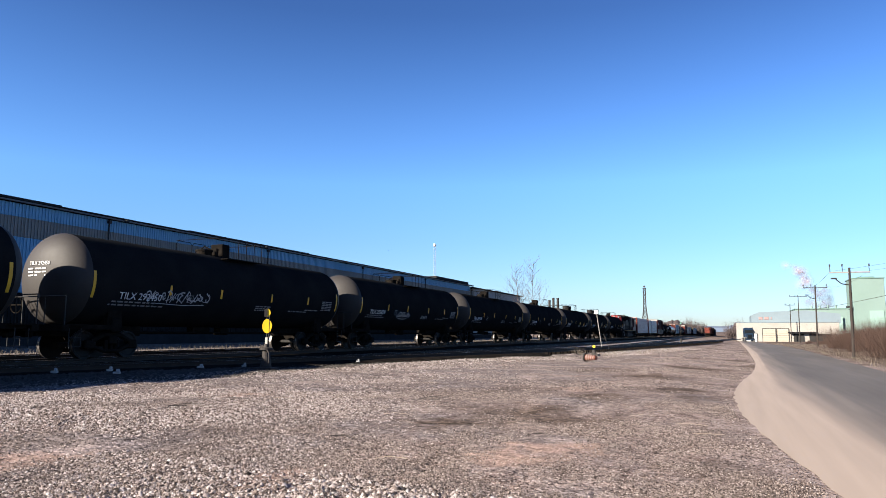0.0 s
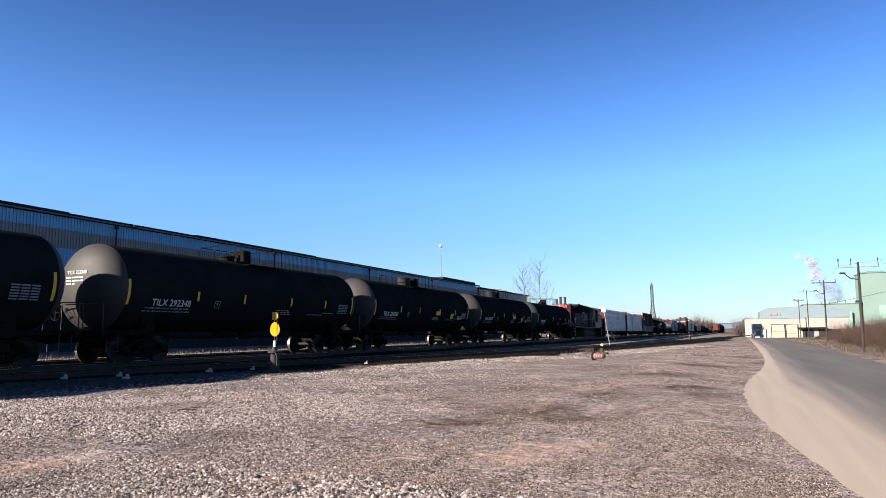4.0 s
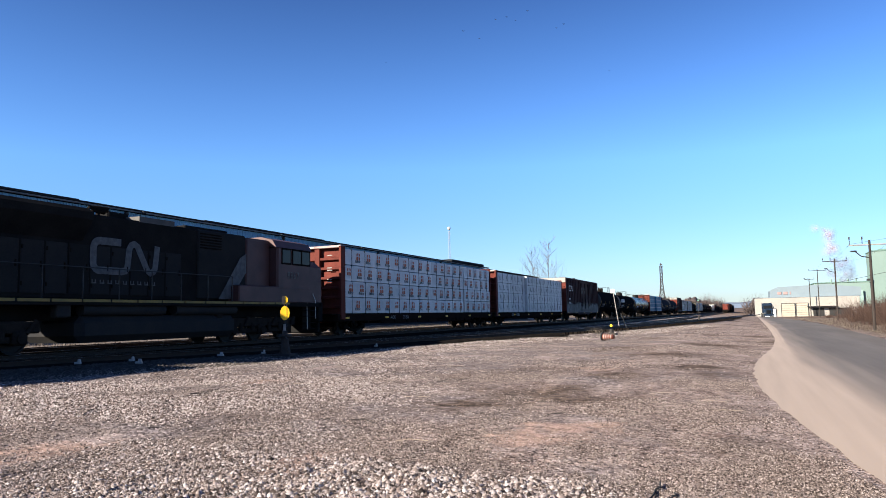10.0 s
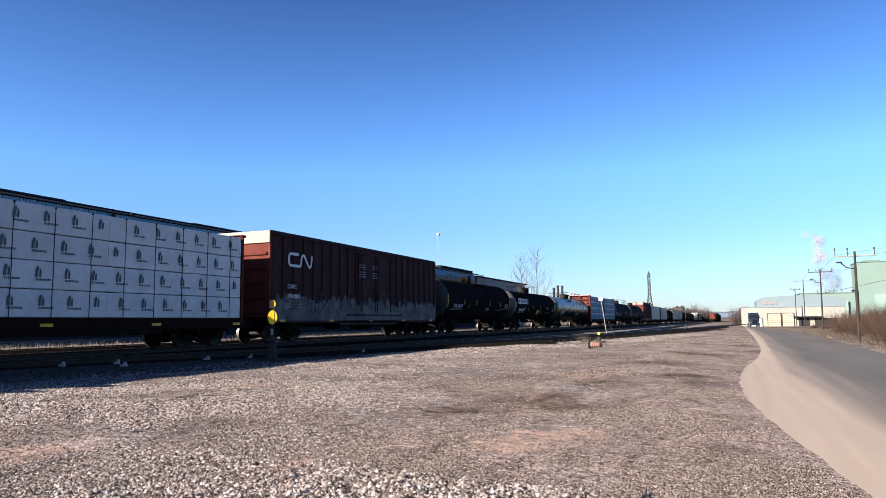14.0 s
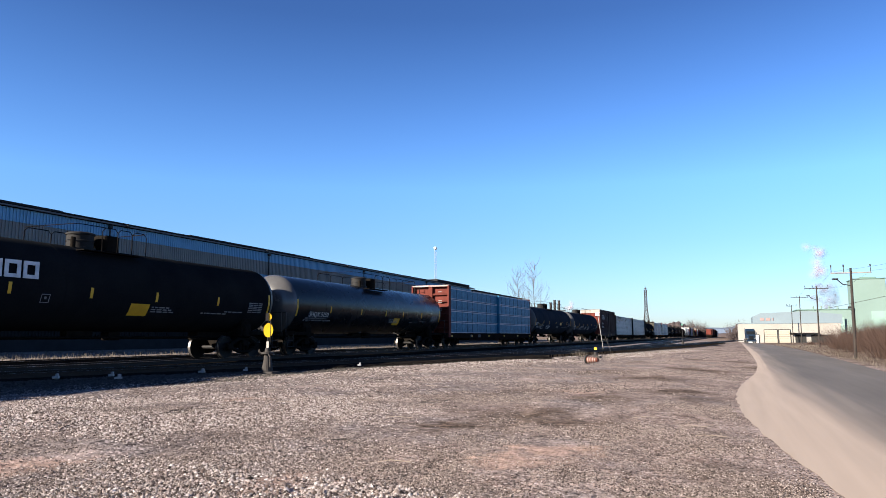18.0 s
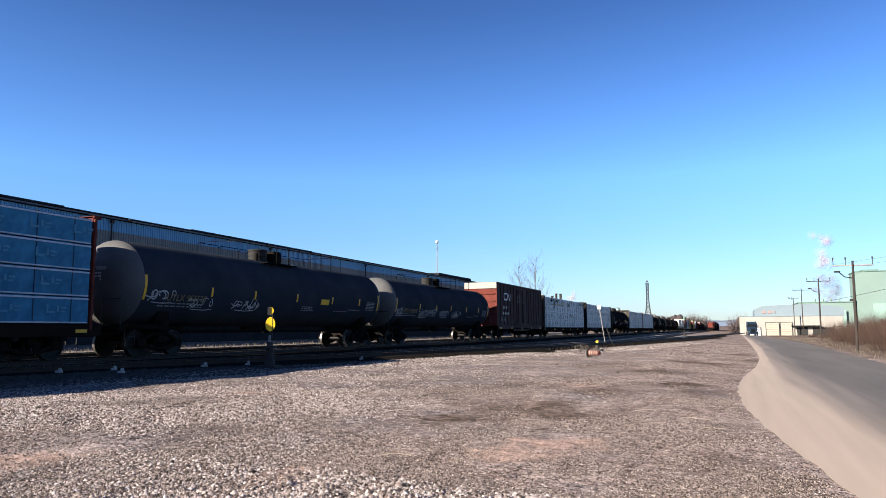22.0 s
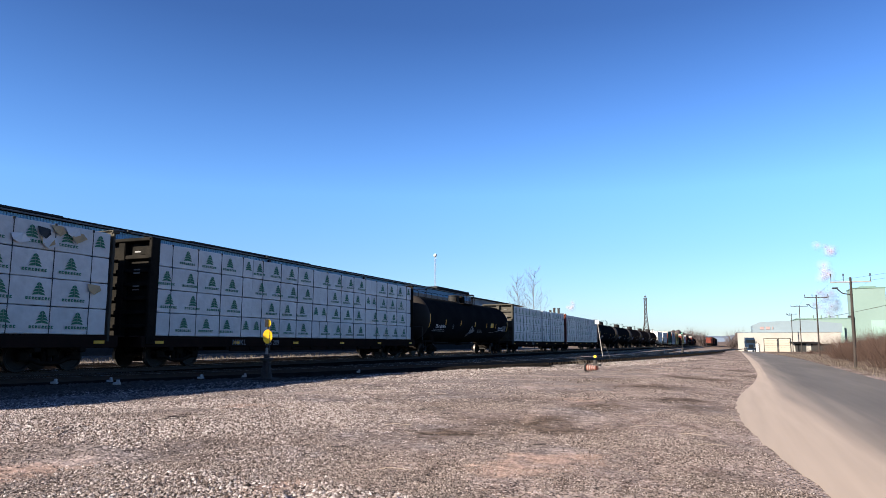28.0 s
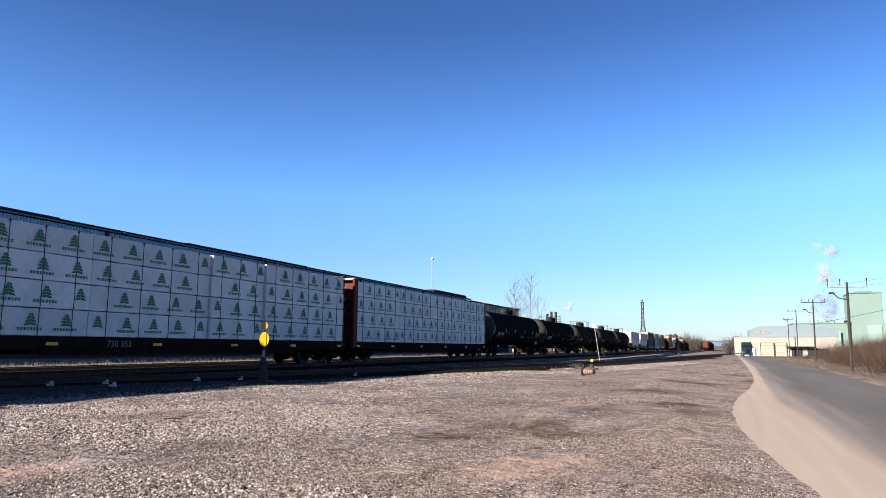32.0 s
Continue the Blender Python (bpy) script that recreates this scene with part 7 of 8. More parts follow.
def stacks():
    s = thing("exhaust_stack_row", "row of three dark exhaust stacks on a low roof", "exhaust stack", loc=(-95.3, 409, 0))
    for k, (x, hh) in enumerate(((-2.6, 21.3), (-0.2, 22.6), (2.4, 22.4))):
        part("chimney_pipe", lambda bm: (cyl(bm, (0, 0, 0), (0, 0, hh), 0.75, 0.7, 14), cyl(bm, (0, 0, hh - 0.4), (0, 0, hh), 0.85, 0.85, 14)), CAST, s, loc=(x, 0, 0))
    part("walkway", lambda bm: (box(bm, (0, 0, 16.5), (12, 3, 0.3)), tube(bm, [(-6, -1.5, 18), (6, -1.5, 18)], 0.12)), CAST, s)


stacks()


# ---- bare trees, brush, woods, hill ----
def branch_tree(name, label, loc, hgt, seed, material, depth=5, spread=0.5, r0=0.12, trunks=1):
    t = thing(name, label, "tree", loc=loc)
    rnd = random.Random(seed)

    def grow(bm, p, d, ln, r, k):
        q = p + d * ln
        cyl(bm, p, q, r, r * 0.72, 5 if k > 2 else 4)
        if k == 0:
            return
        for _ in range(rnd.choice((2, 3, 3)) if k > 1 else 3):
            e = (d + Vector((rnd.uniform(-1, 1), rnd.uniform(-1, 1), rnd.uniform(-0.25, 0.6))) * spread).normalized()
            grow(bm, p + d * ln * rnd.uniform(0.55, 1.0), e, ln * rnd.uniform(0.55, 0.8), max(r * 0.55, 0.011), k - 1)
    for j in range(trunks):
        base = Vector((j * 2.2 - trunks, 0, 0)) if trunks > 1 else Vector((0, 0, 0))
        part("trunk", lambda bm: cyl(bm, base, base + Vector((0, 0, hgt * 0.34)), r0 * 1.4, r0, 8), material, t)
        part("crown", lambda bm: grow(bm, base + Vector((0, 0, hgt * 0.3)), Vector((0, 0, 1)), hgt * 0.26, r0, depth), material, t, "bare leafless branches")
    return t


PALE_BARK = mat("pale_smooth_bark", (0.1152, 0.0936, 0.0828), (0.072, 0.0576, 0.0504), rough=0.9, scale=4, fine=40, bump=0.02)


def slender_tree():
    t = thing("bare_tree", "slender leafless tree with two upright trunks beside the mill shed", "tree", loc=(-46.0, 168.6, 0.1))
    rnd = random.Random(21)
    for x0, hgt, lean in ((-2.2, 17.5, -0.05), (1.3, 19.5, 0.03)):
        def at_(u):
            return Vector((x0 + lean * hgt * u + 0.25 * math.sin(5 * u + x0), 0.2 * math.sin(4 * u), hgt * u))
        part("trunk", lambda bm: [cyl(bm, at_(k / 12), at_((k + 1) / 12), 0.12 * (1 - k / 13), 0.12 * (1 - (k + 1) / 13), 6) for k in range(12)], PALE_BARK, t)

        def crown(bm):
            for k in range(34):
                u = 0.28 + 0.68 * k / 34
                a = rnd.uniform(0, 6.28)
                d = Vector((math.cos(a), math.sin(a), rnd.uniform(0.6, 1.4))).normalized()
                ln = hgt * (0.40 - 0.30 * u) * rnd.uniform(0.7, 1.2)
                p = at_(u)
                for j in range(4):
                    q = p + d * ln / 4
                    cyl(bm, p, q, 0.035 - 0.006 * j, 0.029 - 0.006 * j, 4)
                    for _ in range(2):
                        e = (d + Vector((rnd.uniform(-1, 1), rnd.uniform(-1, 1), rnd.uniform(-0.2, 0.7))) * 0.7).normalized()
                        m = q + e * ln * rnd.uniform(0.2, 0.4)
                        cyl(bm, q, m, 0.016, 0.01, 3)
                        cyl(bm, m, m + (e + Vector((rnd.uniform(-0.4, 0.4), 0, 0.4))).normalized() * ln * 0.2, 0.011, 0.007, 3)
                    p, d = q, (d + Vector((rnd.uniform(-0.2, 0.2), rnd.uniform(-0.2, 0.2), 0.12))).normalized()
        part("crown", crown, PALE_BARK, t, "fine bare twigs")


slender_tree()
branch_tree("bare_tree", "small leafless tree by the signal tower", (-30.5, 322, 0), 9.0, 12, BARK, 4, 0.6, 0.12)


def brush(name, label, spots, seed, material, blades=150, size=1.5, twig=0.012, group=""):
    """Bare brush: each clump a fan of thin stems with side twigs."""
    rnd = random.Random(seed)
    for x, y, sc in spots:
        verts, faces = [], []
        for _ in range(int(blades * sc)):
            px, py = rnd.gauss(0, 0.55 * sc), rnd.gauss(0, 0.55 * sc)
            p = Vector((px, py, 0))
            d = Vector((px * 0.35 + rnd.uniform(-0.45, 0.45), py * 0.35 + rnd.uniform(-0.45, 0.45), 1.0)).normalized()
            ln = size * sc * rnd.uniform(0.45, 1.0)
            for st in range(3):
                q = p + d * ln / 3
                w = twig * (1 - st * 0.25)
                i = len(verts)
                a = Vector((rnd.uniform(-1, 1), rnd.uniform(-1, 1), 0)).normalized() * w
                verts += [tuple(p - a), tuple(p + a), tuple(q + a * 0.7), tuple(q - a * 0.7)]
                faces.append((i, i + 1, i + 2, i + 3))
                e = (d + Vector((rnd.uniform(-1, 1), rnd.uniform(-1, 1), rnd.uniform(-0.2, 0.6))) * 0.7).normalized()
                r = q + e * ln * 0.3
                i = len(verts)
                verts += [tuple(q - a * 0.6), tuple(q + a * 0.6), tuple(r + a * 0.3), tuple(r - a * 0.3)]
                faces.append((i, i + 1, i + 2, i + 3))
                p, d = q, (d + Vector((rnd.uniform(-1, 1), rnd.uniform(-1, 1), 0.1)) * 0.25).normalized()
        ob = raw(name, verts, faces, material)
        ob.location = (x, y, ground_z(x, y) + (0.5 * sstep(8.5, 13, x) * sstep(20, 40, y) * (1 - sstep(90, 140, y))) - 0.03)
        tagged(ob, label, "brush", group or "brush along the road", "stuff")


rb = random.Random(3)
spots = []
for k in range(46):
    y = 48 + k * 2.6 + rb.uniform(-1.5, 1.5)
    spots.append((along(ROAD_RIGHT, y) + 3.0 + rb.uniform(0, 3.5) + 0.03 * y, y, rb.uniform(0.8, 1.5)))
for k in range(40):
    y = 60 + k * 3 + rb.uniform(-2, 2)
    spots.append((along(ROAD_RIGHT, y) + 8 + rb.uniform(0, 6) + 0.05 * y, y, rb.uniform(1.2, 1.9)))
for k in range(26):
    y = 52 + k * 1.6
    spots.append((9.8 + rb.uniform(0, 5) + 0.03 * (y - 52), y, rb.uniform(1.3, 1.8)))
spots = [(x, y, sc if x > 0.125 * y else sc * 0.42) for x, y, sc in spots]
brush("dry_brush", "tangled leafless brown brush on the verge", spots, 5, TWIG, 150, 1.45, 0.014)
brush("dry_weeds", "tuft of dry brown weeds by the siding", [(-8.2 + rb.uniform(-1, 1), 43 + rb.uniform(-3, 3), 0.4) for _ in range(2)], 6, DRY_GRASS, 70, 1.0, 0.01, "weeds by the siding")


rw = random.Random(14)
brush("far_tree", "distant leafless tree crown beyond the yard", [(-86 + k * 2.6 + rw.uniform(-1, 1), 500 + rw.uniform(-20, 40), rw.uniform(0.7, 1.15)) for k in range(28)], 15, WOODS, 190, 10, 0.11, "trees beyond the yard")
brush("far_tree", "dark leafless thicket behind the garage", [(0.2 + k * 1.1, 300 + rw.uniform(-10, 10), rw.uniform(0.5, 0.8)) for k in range(7)], 16, WOODS, 120, 9, 0.08, "trees beyond the yard")


def grass_strip():
    """Dry grass between the train's track and the mill shed, and on the verge."""
    rnd = random.Random(8)
    for name, n, xr, yr, hh in (("dry_grass", 5500, (-46, -30), (2, 110), 0.26), ("dry_grass", 1500, (7.4, 16), (28, 150), 0.22), ("dry_grass", 40, (-8.8, -6.8), (39, 47), 0.25)):
        verts, faces = [], []
        for _ in range(n):
            y = rnd.uniform(*yr)
            x = rnd.uniform(*xr) if xr[0] < 0 else along(ROAD_RIGHT, y) + 0.4 + abs(rnd.gauss(0, 3.5))
            z = ground_z(x, y) + (0.5 * sstep(8.5, 13, x) * sstep(20, 40, y) * (1 - sstep(90, 140, y)) if x > 0 else 0)
            for _ in range(3):
                a, b, l = rnd.uniform(0, 6.28), rnd.uniform(-0.5, 0.5), hh * rnd.uniform(0.4, 1.2)
                w = 0.012
                dx, dy = math.cos(a) * w, math.sin(a) * w
                ox, oy = rnd.uniform(-0.1, 0.1), rnd.uniform(-0.1, 0.1)
                i = len(verts)
                verts += [(x + ox - dx, y + oy - dy, z), (x + ox + dx, y + oy + dy, z), (x + ox + b * l * 0.6, y + oy + rnd.uniform(-0.3, 0.3) * l, z + l)]
                faces.append((i, i + 1, i + 2))
        tagged(raw(name, verts, faces, DRY_GRASS), "dry straw-coloured winter grass", "grass", kind="stuff")


grass_strip()


def ridge(name, label, x0, x1, y, peak, material, seed, step=20, rough=0.02, depth=300, low=0.0):
    xs = np.arange(x0, x1 + 1, step)
    verts, faces = [], []
    for k, x in enumerate(xs):
        u = (x - x0) / (x1 - x0)
        z = peak * (0.72 + 0.28 * noise.noise((x * rough, seed, 0))) * min(1, 6 * u, 6 * (1 - u)) + peak * 0.10 * noise.noise((x * rough * 9, seed, 4))
        verts += [(x, y, -2), (x, y + depth * 0.15, z * 0.8), (x, y + depth * 0.4, z), (x, y + depth, -2)]
    for k in range(len(xs) - 1):
        for j in range(3):
            a = k * 4 + j
            faces.append((a, a + 4, a + 5, a + 1))
    return tagged(raw(name, verts, faces, material), label, "backdrop", kind="structure")


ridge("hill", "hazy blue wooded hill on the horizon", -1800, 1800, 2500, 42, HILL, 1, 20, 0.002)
ridge("far_woods", "distant brown leafless woods beyond the yard", -160, -14, 560, 17, WOODS, 2, 0.9, 0.05, 60)
ridge("far_woods", "dark leafless woods behind the garage", 0.5, 14, 330, 8, WOODS, 5, 0.8, 0.1, 30)
ridge("far_woods", "distant brown woods on the valley floor", -400, 300, 1100, 7, WOODS, 3, 4, 0.02, 90)


# ---- parked things far down the yard ----
def far_cars():
    c = thing("parked_locomotive", "faded red locomotive parked down the yard", "locomotive", loc=(-10.0, 402, 0.30))
    part("hood", lambda bm: (box(bm, (0, 0, 2.9), (2.0, 12, 2.6), 0.1), box(bm, (0, -3.5, 3.1), (3.0, 2.6, 2.9), 0.15), box(bm, (0, -6, 2.3), (2.4, 2.2, 1.6), 0.15)), CAR_RED, c)
    part("frame", lambda bm: (box(bm, (0, 0, 1.3), (3.0, 16, 0.5), 0.05), box(bm, (0, 0, 0.55), (2.4, 14, 1.1), 0.1)), STEEL_DARK, c)
    part("cab_window", lambda bm: [box(bm, (x, -4.82, 3.8), (0.8, 0.05, 0.6)) for x in (-0.8, 0.8)], GLASS, c)
    part("headlight", lambda bm: cyl(bm, (0, -4.85, 4.4), (0, -4.95, 4.4), 0.16), CHROME, c)
    rnd = random.Random(4)
    for k in range(9):
        m = rnd.choice((STEEL_DARK, BOX_BROWN, HOPPER, CAR_RED, TANK_GREY))
        q = thing("parked_car", "weathered freight car standing on a yard track", "freight car", "cars parked in the yard", (-10.0, 424 + k * 19, 0.30))
        hh = rnd.choice((2.2, 3.4, 3.6, 4.0))
        part("body", lambda bm: (box(bm, (0, 0, 1.1 + hh / 2), (2.9, 15.5, hh), 0.15), [box(bm, (s * 1.47, -7 + j * 1.4, 1.1 + hh / 2), (0.06, 0.1, hh - 0.2)) for s in (-1, 1) for j in range(11)]), m, q)
        part("frame", lambda bm: (box(bm, (0, 0, 0.95), (2.6, 17, 0.3)), [box(bm, (0, y, 0.5), (2.2, 2.6, 1.0), 0.15) for y in (-5.5, 5.5)]), STEEL_DARK, q)


far_cars()


def truck():
    t = thing("semi_truck", "dark blue semi truck tractor parked before the garage", "truck", loc=(4.9, 194, -0.53), rz=radians(4))
    part("cab", lambda bm: (box(bm, (0, 0.8, 2.1), (2.3, 2.6, 2.1), 0.15), box(bm, (0, -0.9, 1.35), (1.9, 1.4, 1.3), 0.2)), TRUCK_BLUE, t)
    part("sleeper_fairing", lambda bm: box(bm, (0, 1.5, 3.1), (2.3, 1.6, 0.9), 0.25), TRUCK_BLUE, t)
    part("windshield", lambda bm: box(bm, (0, -0.53, 2.55), (2.0, 0.06, 0.75), 0.02), GLASS, t)
    part("grille", lambda bm: (box(bm, (0, -1.62, 1.3), (1.0, 0.08, 1.0), 0.03), [box(bm, (0, -1.68, 0.95 + k * 0.14), (0.9, 0.04, 0.05)) for k in range(6)]), GLASS, t)
    part("bumper", lambda bm: box(bm, (0, -1.7, 0.55), (2.4, 0.25, 0.4), 0.06), TRUCK_BLUE, t)
    for x in (-0.85, 0.85):
        part("headlight", lambda bm: box(bm, (x, -1.62, 1.05), (0.35, 0.1, 0.22), 0.04), CHROME, t)
    for x in (-1.0, 1.0):
        for y in (-0.8, 3.6, 4.9):
            w = part("wheel", lambda bm: (cyl(bm, (-0.14, 0, 0), (0.14, 0, 0), 0.5, seg=18)), RUBBER, t, loc=(x, y, 0.5), key="truck_wheel")
            part("rim", lambda bm: cyl(bm, (-0.15, 0, 0), (0.15, 0, 0), 0.26, seg=14), CHROME, w, key="truck_rim")
        part("mirror", lambda bm: box(bm, (x * 1.3, -0.5, 2.4), (0.2, 0.08, 0.5), 0.03), TRUCK_BLUE, t)
        part("exhaust_pipe", lambda bm: cyl(bm, (x * 1.1, 2.3, 0.9), (x * 1.1, 2.3, 3.7), 0.08), CHROME, t)
    part("frame", lambda bm: box(bm, (0, 2.6, 0.95), (1.0, 6, 0.3)), STEEL_DARK, t)


TRUCK_BLUE = mat("dark_blue_paint", (0.008, 0.018, 0.035), (0.006, 0.014, 0.028), rough=0.35, bump=0)
truck()


# ---- loose stones, sticks ----
def gravel():
    rnd = np.random.RandomState(4)
    base = np.array([(1, 0, 0), (-1, 0, 0), (0, 1, 0), (0, -1, 0), (0, 0, 1)], float)
    tri = np.array([(0, 2, 4), (2, 1, 4), (1, 3, 4), (3, 0, 4)])

    def field(x, y, s, name, label, material):
        n = len(x)
        z = 0.22 - 0.10 * fade(-17, -13, x) - 0.12 * fade(-13, -3, x) - 0.18 * fade(-3, 1.5, x) - 0.20 * fade(1.5, 6, x) + relief(x, y)
        a = rnd.rand(n) * 6.28
        p = base[None] * (s[:, None] * (0.7 + 0.6 * rnd.rand(n, 3)))[:, None, :] + rnd.randn(n, 5, 3) * s[:, None, None] * 0.2
        ca, sa = np.cos(a)[:, None], np.sin(a)[:, None]
        q = np.stack([p[..., 0] * ca - p[..., 1] * sa + x[:, None], p[..., 0] * sa + p[..., 1] * ca + y[:, None], p[..., 2] * 0.85 + (z + s * 0.12)[:, None]], -1)
        f = (tri[None] + 5 * np.arange(n)[:, None, None]).reshape(-1)
        me = bpy.data.meshes.new(name)
        me.vertices.add(5 * n)
        me.vertices.foreach_set("co", q.reshape(-1))
        me.loops.add(12 * n)
        me.loops.foreach_set("vertex_index", f)
        me.polygons.add(4 * n)
        me.polygons.foreach_set("loop_start", np.arange(0, 12 * n, 3))
        me.update(calc_edges=True)
        me.materials.append(material)
        tagged(put(name, me), label, "gravel", kind="stuff")

    def shell(n, d0, d1, small):
        """n stones evenly over a ring of the yard, few large and many small."""
        d = np.sqrt(d0 ** 2 + (d1 ** 2 - d0 ** 2) * rnd.rand(n))
        az = np.radians(-63 + 77 * rnd.rand(n))
        return d * np.sin(az), d * np.cos(az), small * np.maximum(rnd.rand(n), 1e-4) ** -0.5

    stones, pebbles = [], []
    for n, d0, d1, small in ((330000, 4.2, 8.5, 0.0050), (330000, 8.5, 16, 0.0088), (300000, 16, 40, 0.0150), (60000, 40, 75, 0.034)):
        x, y, s = shell(n, d0, d1, small)
        bare = sum(np.exp(-((x - u) ** 2 + 0.6 * (y - v) ** 2) / q ** 2) for u, v, q in ((-3.97, 5.75, 0.45), (-2.32, 7.76, 0.55), (-6.77, 5.13, 0.5), (-1.88, 8.53, 0.5), (-9.5, 12.0, 0.7), (-2.66, 15.6, 0.9), (-2.4, 11.35, 0.7), (-4.19, 10.45, 0.7)))
        free = (x < np.interp(y, *zip(*ROAD_LEFT)) - 0.1) & (x > -14.6) & (rnd.rand(n) > 0.85 * bare)
        heap = fade(6.2, 5.75, y + 0.12 * waves(x, y, 3.0, 9)) * fade(-0.8, -1.5, x) * fade(-7.0, -3.0, x)
        patchy = 0.5 + 0.55 * waves(x, y, 0.75, 1) + 0.4 * waves(x, y, 2.4, 2)
        dense = np.clip(fade(-3.2, -8.5, x + 0.16 * (y - 8)) * patchy + 0.3 * fade(-8.5, -12.0, x), 0, 1)
        dense = np.maximum(dense, heap)
        coarse = free & (s < 0.018 + 0.011 * dense + 0.006 * heap) & (rnd.rand(n) < 0.006 + 0.95 * dense)
        thin = np.clip(0.36 + 0.75 * waves(x, y, 0.9, 5) + 0.35 * waves(x, y, 3.1, 6), 0.04, 1)
        fine = free & ~coarse & (s < max(0.0150, 1.8 * small)) & (rnd.rand(n) < (0.85 if small < 0.012 else 0.6) * thin * (1 - 0.5 * dense))
        stones.append((x[coarse], y[coarse], s[coarse]))
        pebbles.append((x[fine], y[fine], s[fine]))
    field(*[np.concatenate(v) for v in zip(*stones)], "crushed_stone", "loose pale crushed stone over packed dirt", STONE)
    field(*[np.concatenate(v) for v in zip(*pebbles)], "loose_gravel", "fine loose gravel scattered over packed dirt", PEBBLE)
    # shoulder of the siding
    y = 4 + 66 * rnd.rand(26000) ** 1.3
    x = np.interp(y, *zip(*SIDE)) + 1.7 + 3.2 * rnd.rand(26000) ** 1.3
    # stones left of the shadow edge get a darker colour, as painted shade
    for lo, hi, m, label in ((-99, -13.0, SHADED_STONE, "coarse soot-darkened ballast stones beside the siding"), (-13.0, 99, STONE, "coarse pale ballast stones beside the siding")):
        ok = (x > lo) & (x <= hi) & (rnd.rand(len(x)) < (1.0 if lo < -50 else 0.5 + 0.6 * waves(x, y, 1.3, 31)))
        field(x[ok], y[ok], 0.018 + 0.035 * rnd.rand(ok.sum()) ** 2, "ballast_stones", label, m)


def each_stone(m, ramp):
    """Give every loose stone of a material its own shade."""
    n, l = m.node_tree.nodes, m.node_tree.links
    g, r = n.new("ShaderNodeNewGeometry"), n.new("ShaderNodeValToRGB")
    for k, (pos, col) in enumerate(ramp):
        el = r.color_ramp.elements[k] if k < 2 else r.color_ramp.elements.new(pos)
        el.position, el.color = pos, (*col, 1)
    l.new(g.outputs["Random Per Island"], r.inputs["Fac"])
    l.new(r.outputs["Color"], n["Principled BSDF"].inputs["Base Color"])
    return m


PEBBLE = each_stone(mat("dusty_pebble", (0.19, 0.149, 0.135), (0.072, 0.053, 0.046), rough=0.95, scale=11, fine=60, bump=0.01, world_space=True, spec=0.03), ((0.0, (0.022, 0.018, 0.016)), (0.3, (0.075, 0.058, 0.051)), (0.6, (0.16, 0.128, 0.114)), (0.88, (0.27, 0.222, 0.200)), (1.0, (0.37, 0.315, 0.29))))
SHADED_STONE = mat("shaded_ballast_stone", (0.085, 0.077, 0.07), (0.03, 0.027, 0.024), rough=0.95, scale=9, fine=40, bump=0.02, world_space=True, spec=0.0)
gravel()


def debris():
    rnd = random.Random(9)
    for k, (x, y, ln, a) in enumerate(((-5.1, 10.55, 0.45, 0.3), (-0.35, 11.0, 0.5, 0.1), (-0.6, 12.0, 0.5, -0.2), (-8.2, 11.6, 0.6, 1.2), (-1.4, 12.5, 0.5, 0.6), (-7.2, 17, 0.7, 0.2), (-3.4, 6.9, 0.35, 0.4))):
        t = thing("stick", "weathered pale stick lying on the gravel", "stick", loc=(x, y, ground_z(x, y) + 0.02), rz=a)
        part("twig", lambda bm: tube(bm, [(-ln / 2, 0, 0), (-ln * 0.1, rnd.uniform(-0.03, 0.03), 0.02), (ln / 2, rnd.uniform(-0.05, 0.05), 0)], 0.0045, 5), PALE_WOOD, t)


def dry_twigs():
    rnd = random.Random(31)
    for k in range(26):
        x, y = rnd.uniform(-10.5, -2.0), 7 + 15 * rnd.random() ** 1.2
        ln = rnd.uniform(0.3, 0.8)
        t = thing("dry_twig", "thin dark dead twig lying on the gravel", "twig", "twigs on the gravel", (x, y, ground_z(x, y) + 0.03), rnd.uniform(0, 3.1))
        part("stem", lambda bm: (tube(bm, [(-ln / 2, 0, 0), (-ln * 0.1, rnd.uniform(-0.06, 0.06), 0.03), (ln * 0.2, rnd.uniform(-0.06, 0.06), 0.02), (ln / 2, rnd.uniform(-0.1, 0.1), 0.0)], 0.005, 5), tube(bm, [(-ln * 0.1, 0, 0.025), (ln * 0.1, rnd.choice((-0.16, 0.16)), 0.04)], 0.004, 4)), WOOD_POLE, t)


dry_twigs()


def scrap_strip():
    x, y = -0.79, 5.72
    z = float(ground_z(x, y) + relief(np.array([x]), np.array([y]))[0])
    t = thing("rubber_strip", "dark torn rubber strip pressed into the gravel", "debris", loc=(x, y, z + 0.005), rz=1.49)
    rnd = random.Random(12)
    for side, size in ((0.0, 1.0), (0.16, 0.5)):
        part("strip", lambda bm: tube(bm, [(1.18 * size * (k / 14 - 0.5), rnd.uniform(-0.018, 0.018) - side, rnd.uniform(-0.004, 0.008)) for k in range(15)], 0.008, 5), RUBBER, t)


scrap_strip()
PALE_WOOD = mat("bleached_wood", (0.2232, 0.18, 0.1404), (0.1656, 0.1296, 0.1008), rough=0.9, scale=4, fine=30, bump=0.02)
debris()


BRACE = mat("worn_brace_steel", (0.3, 0.3, 0.3), (0.2, 0.2, 0.2), rough=0.5, bump=0.01)


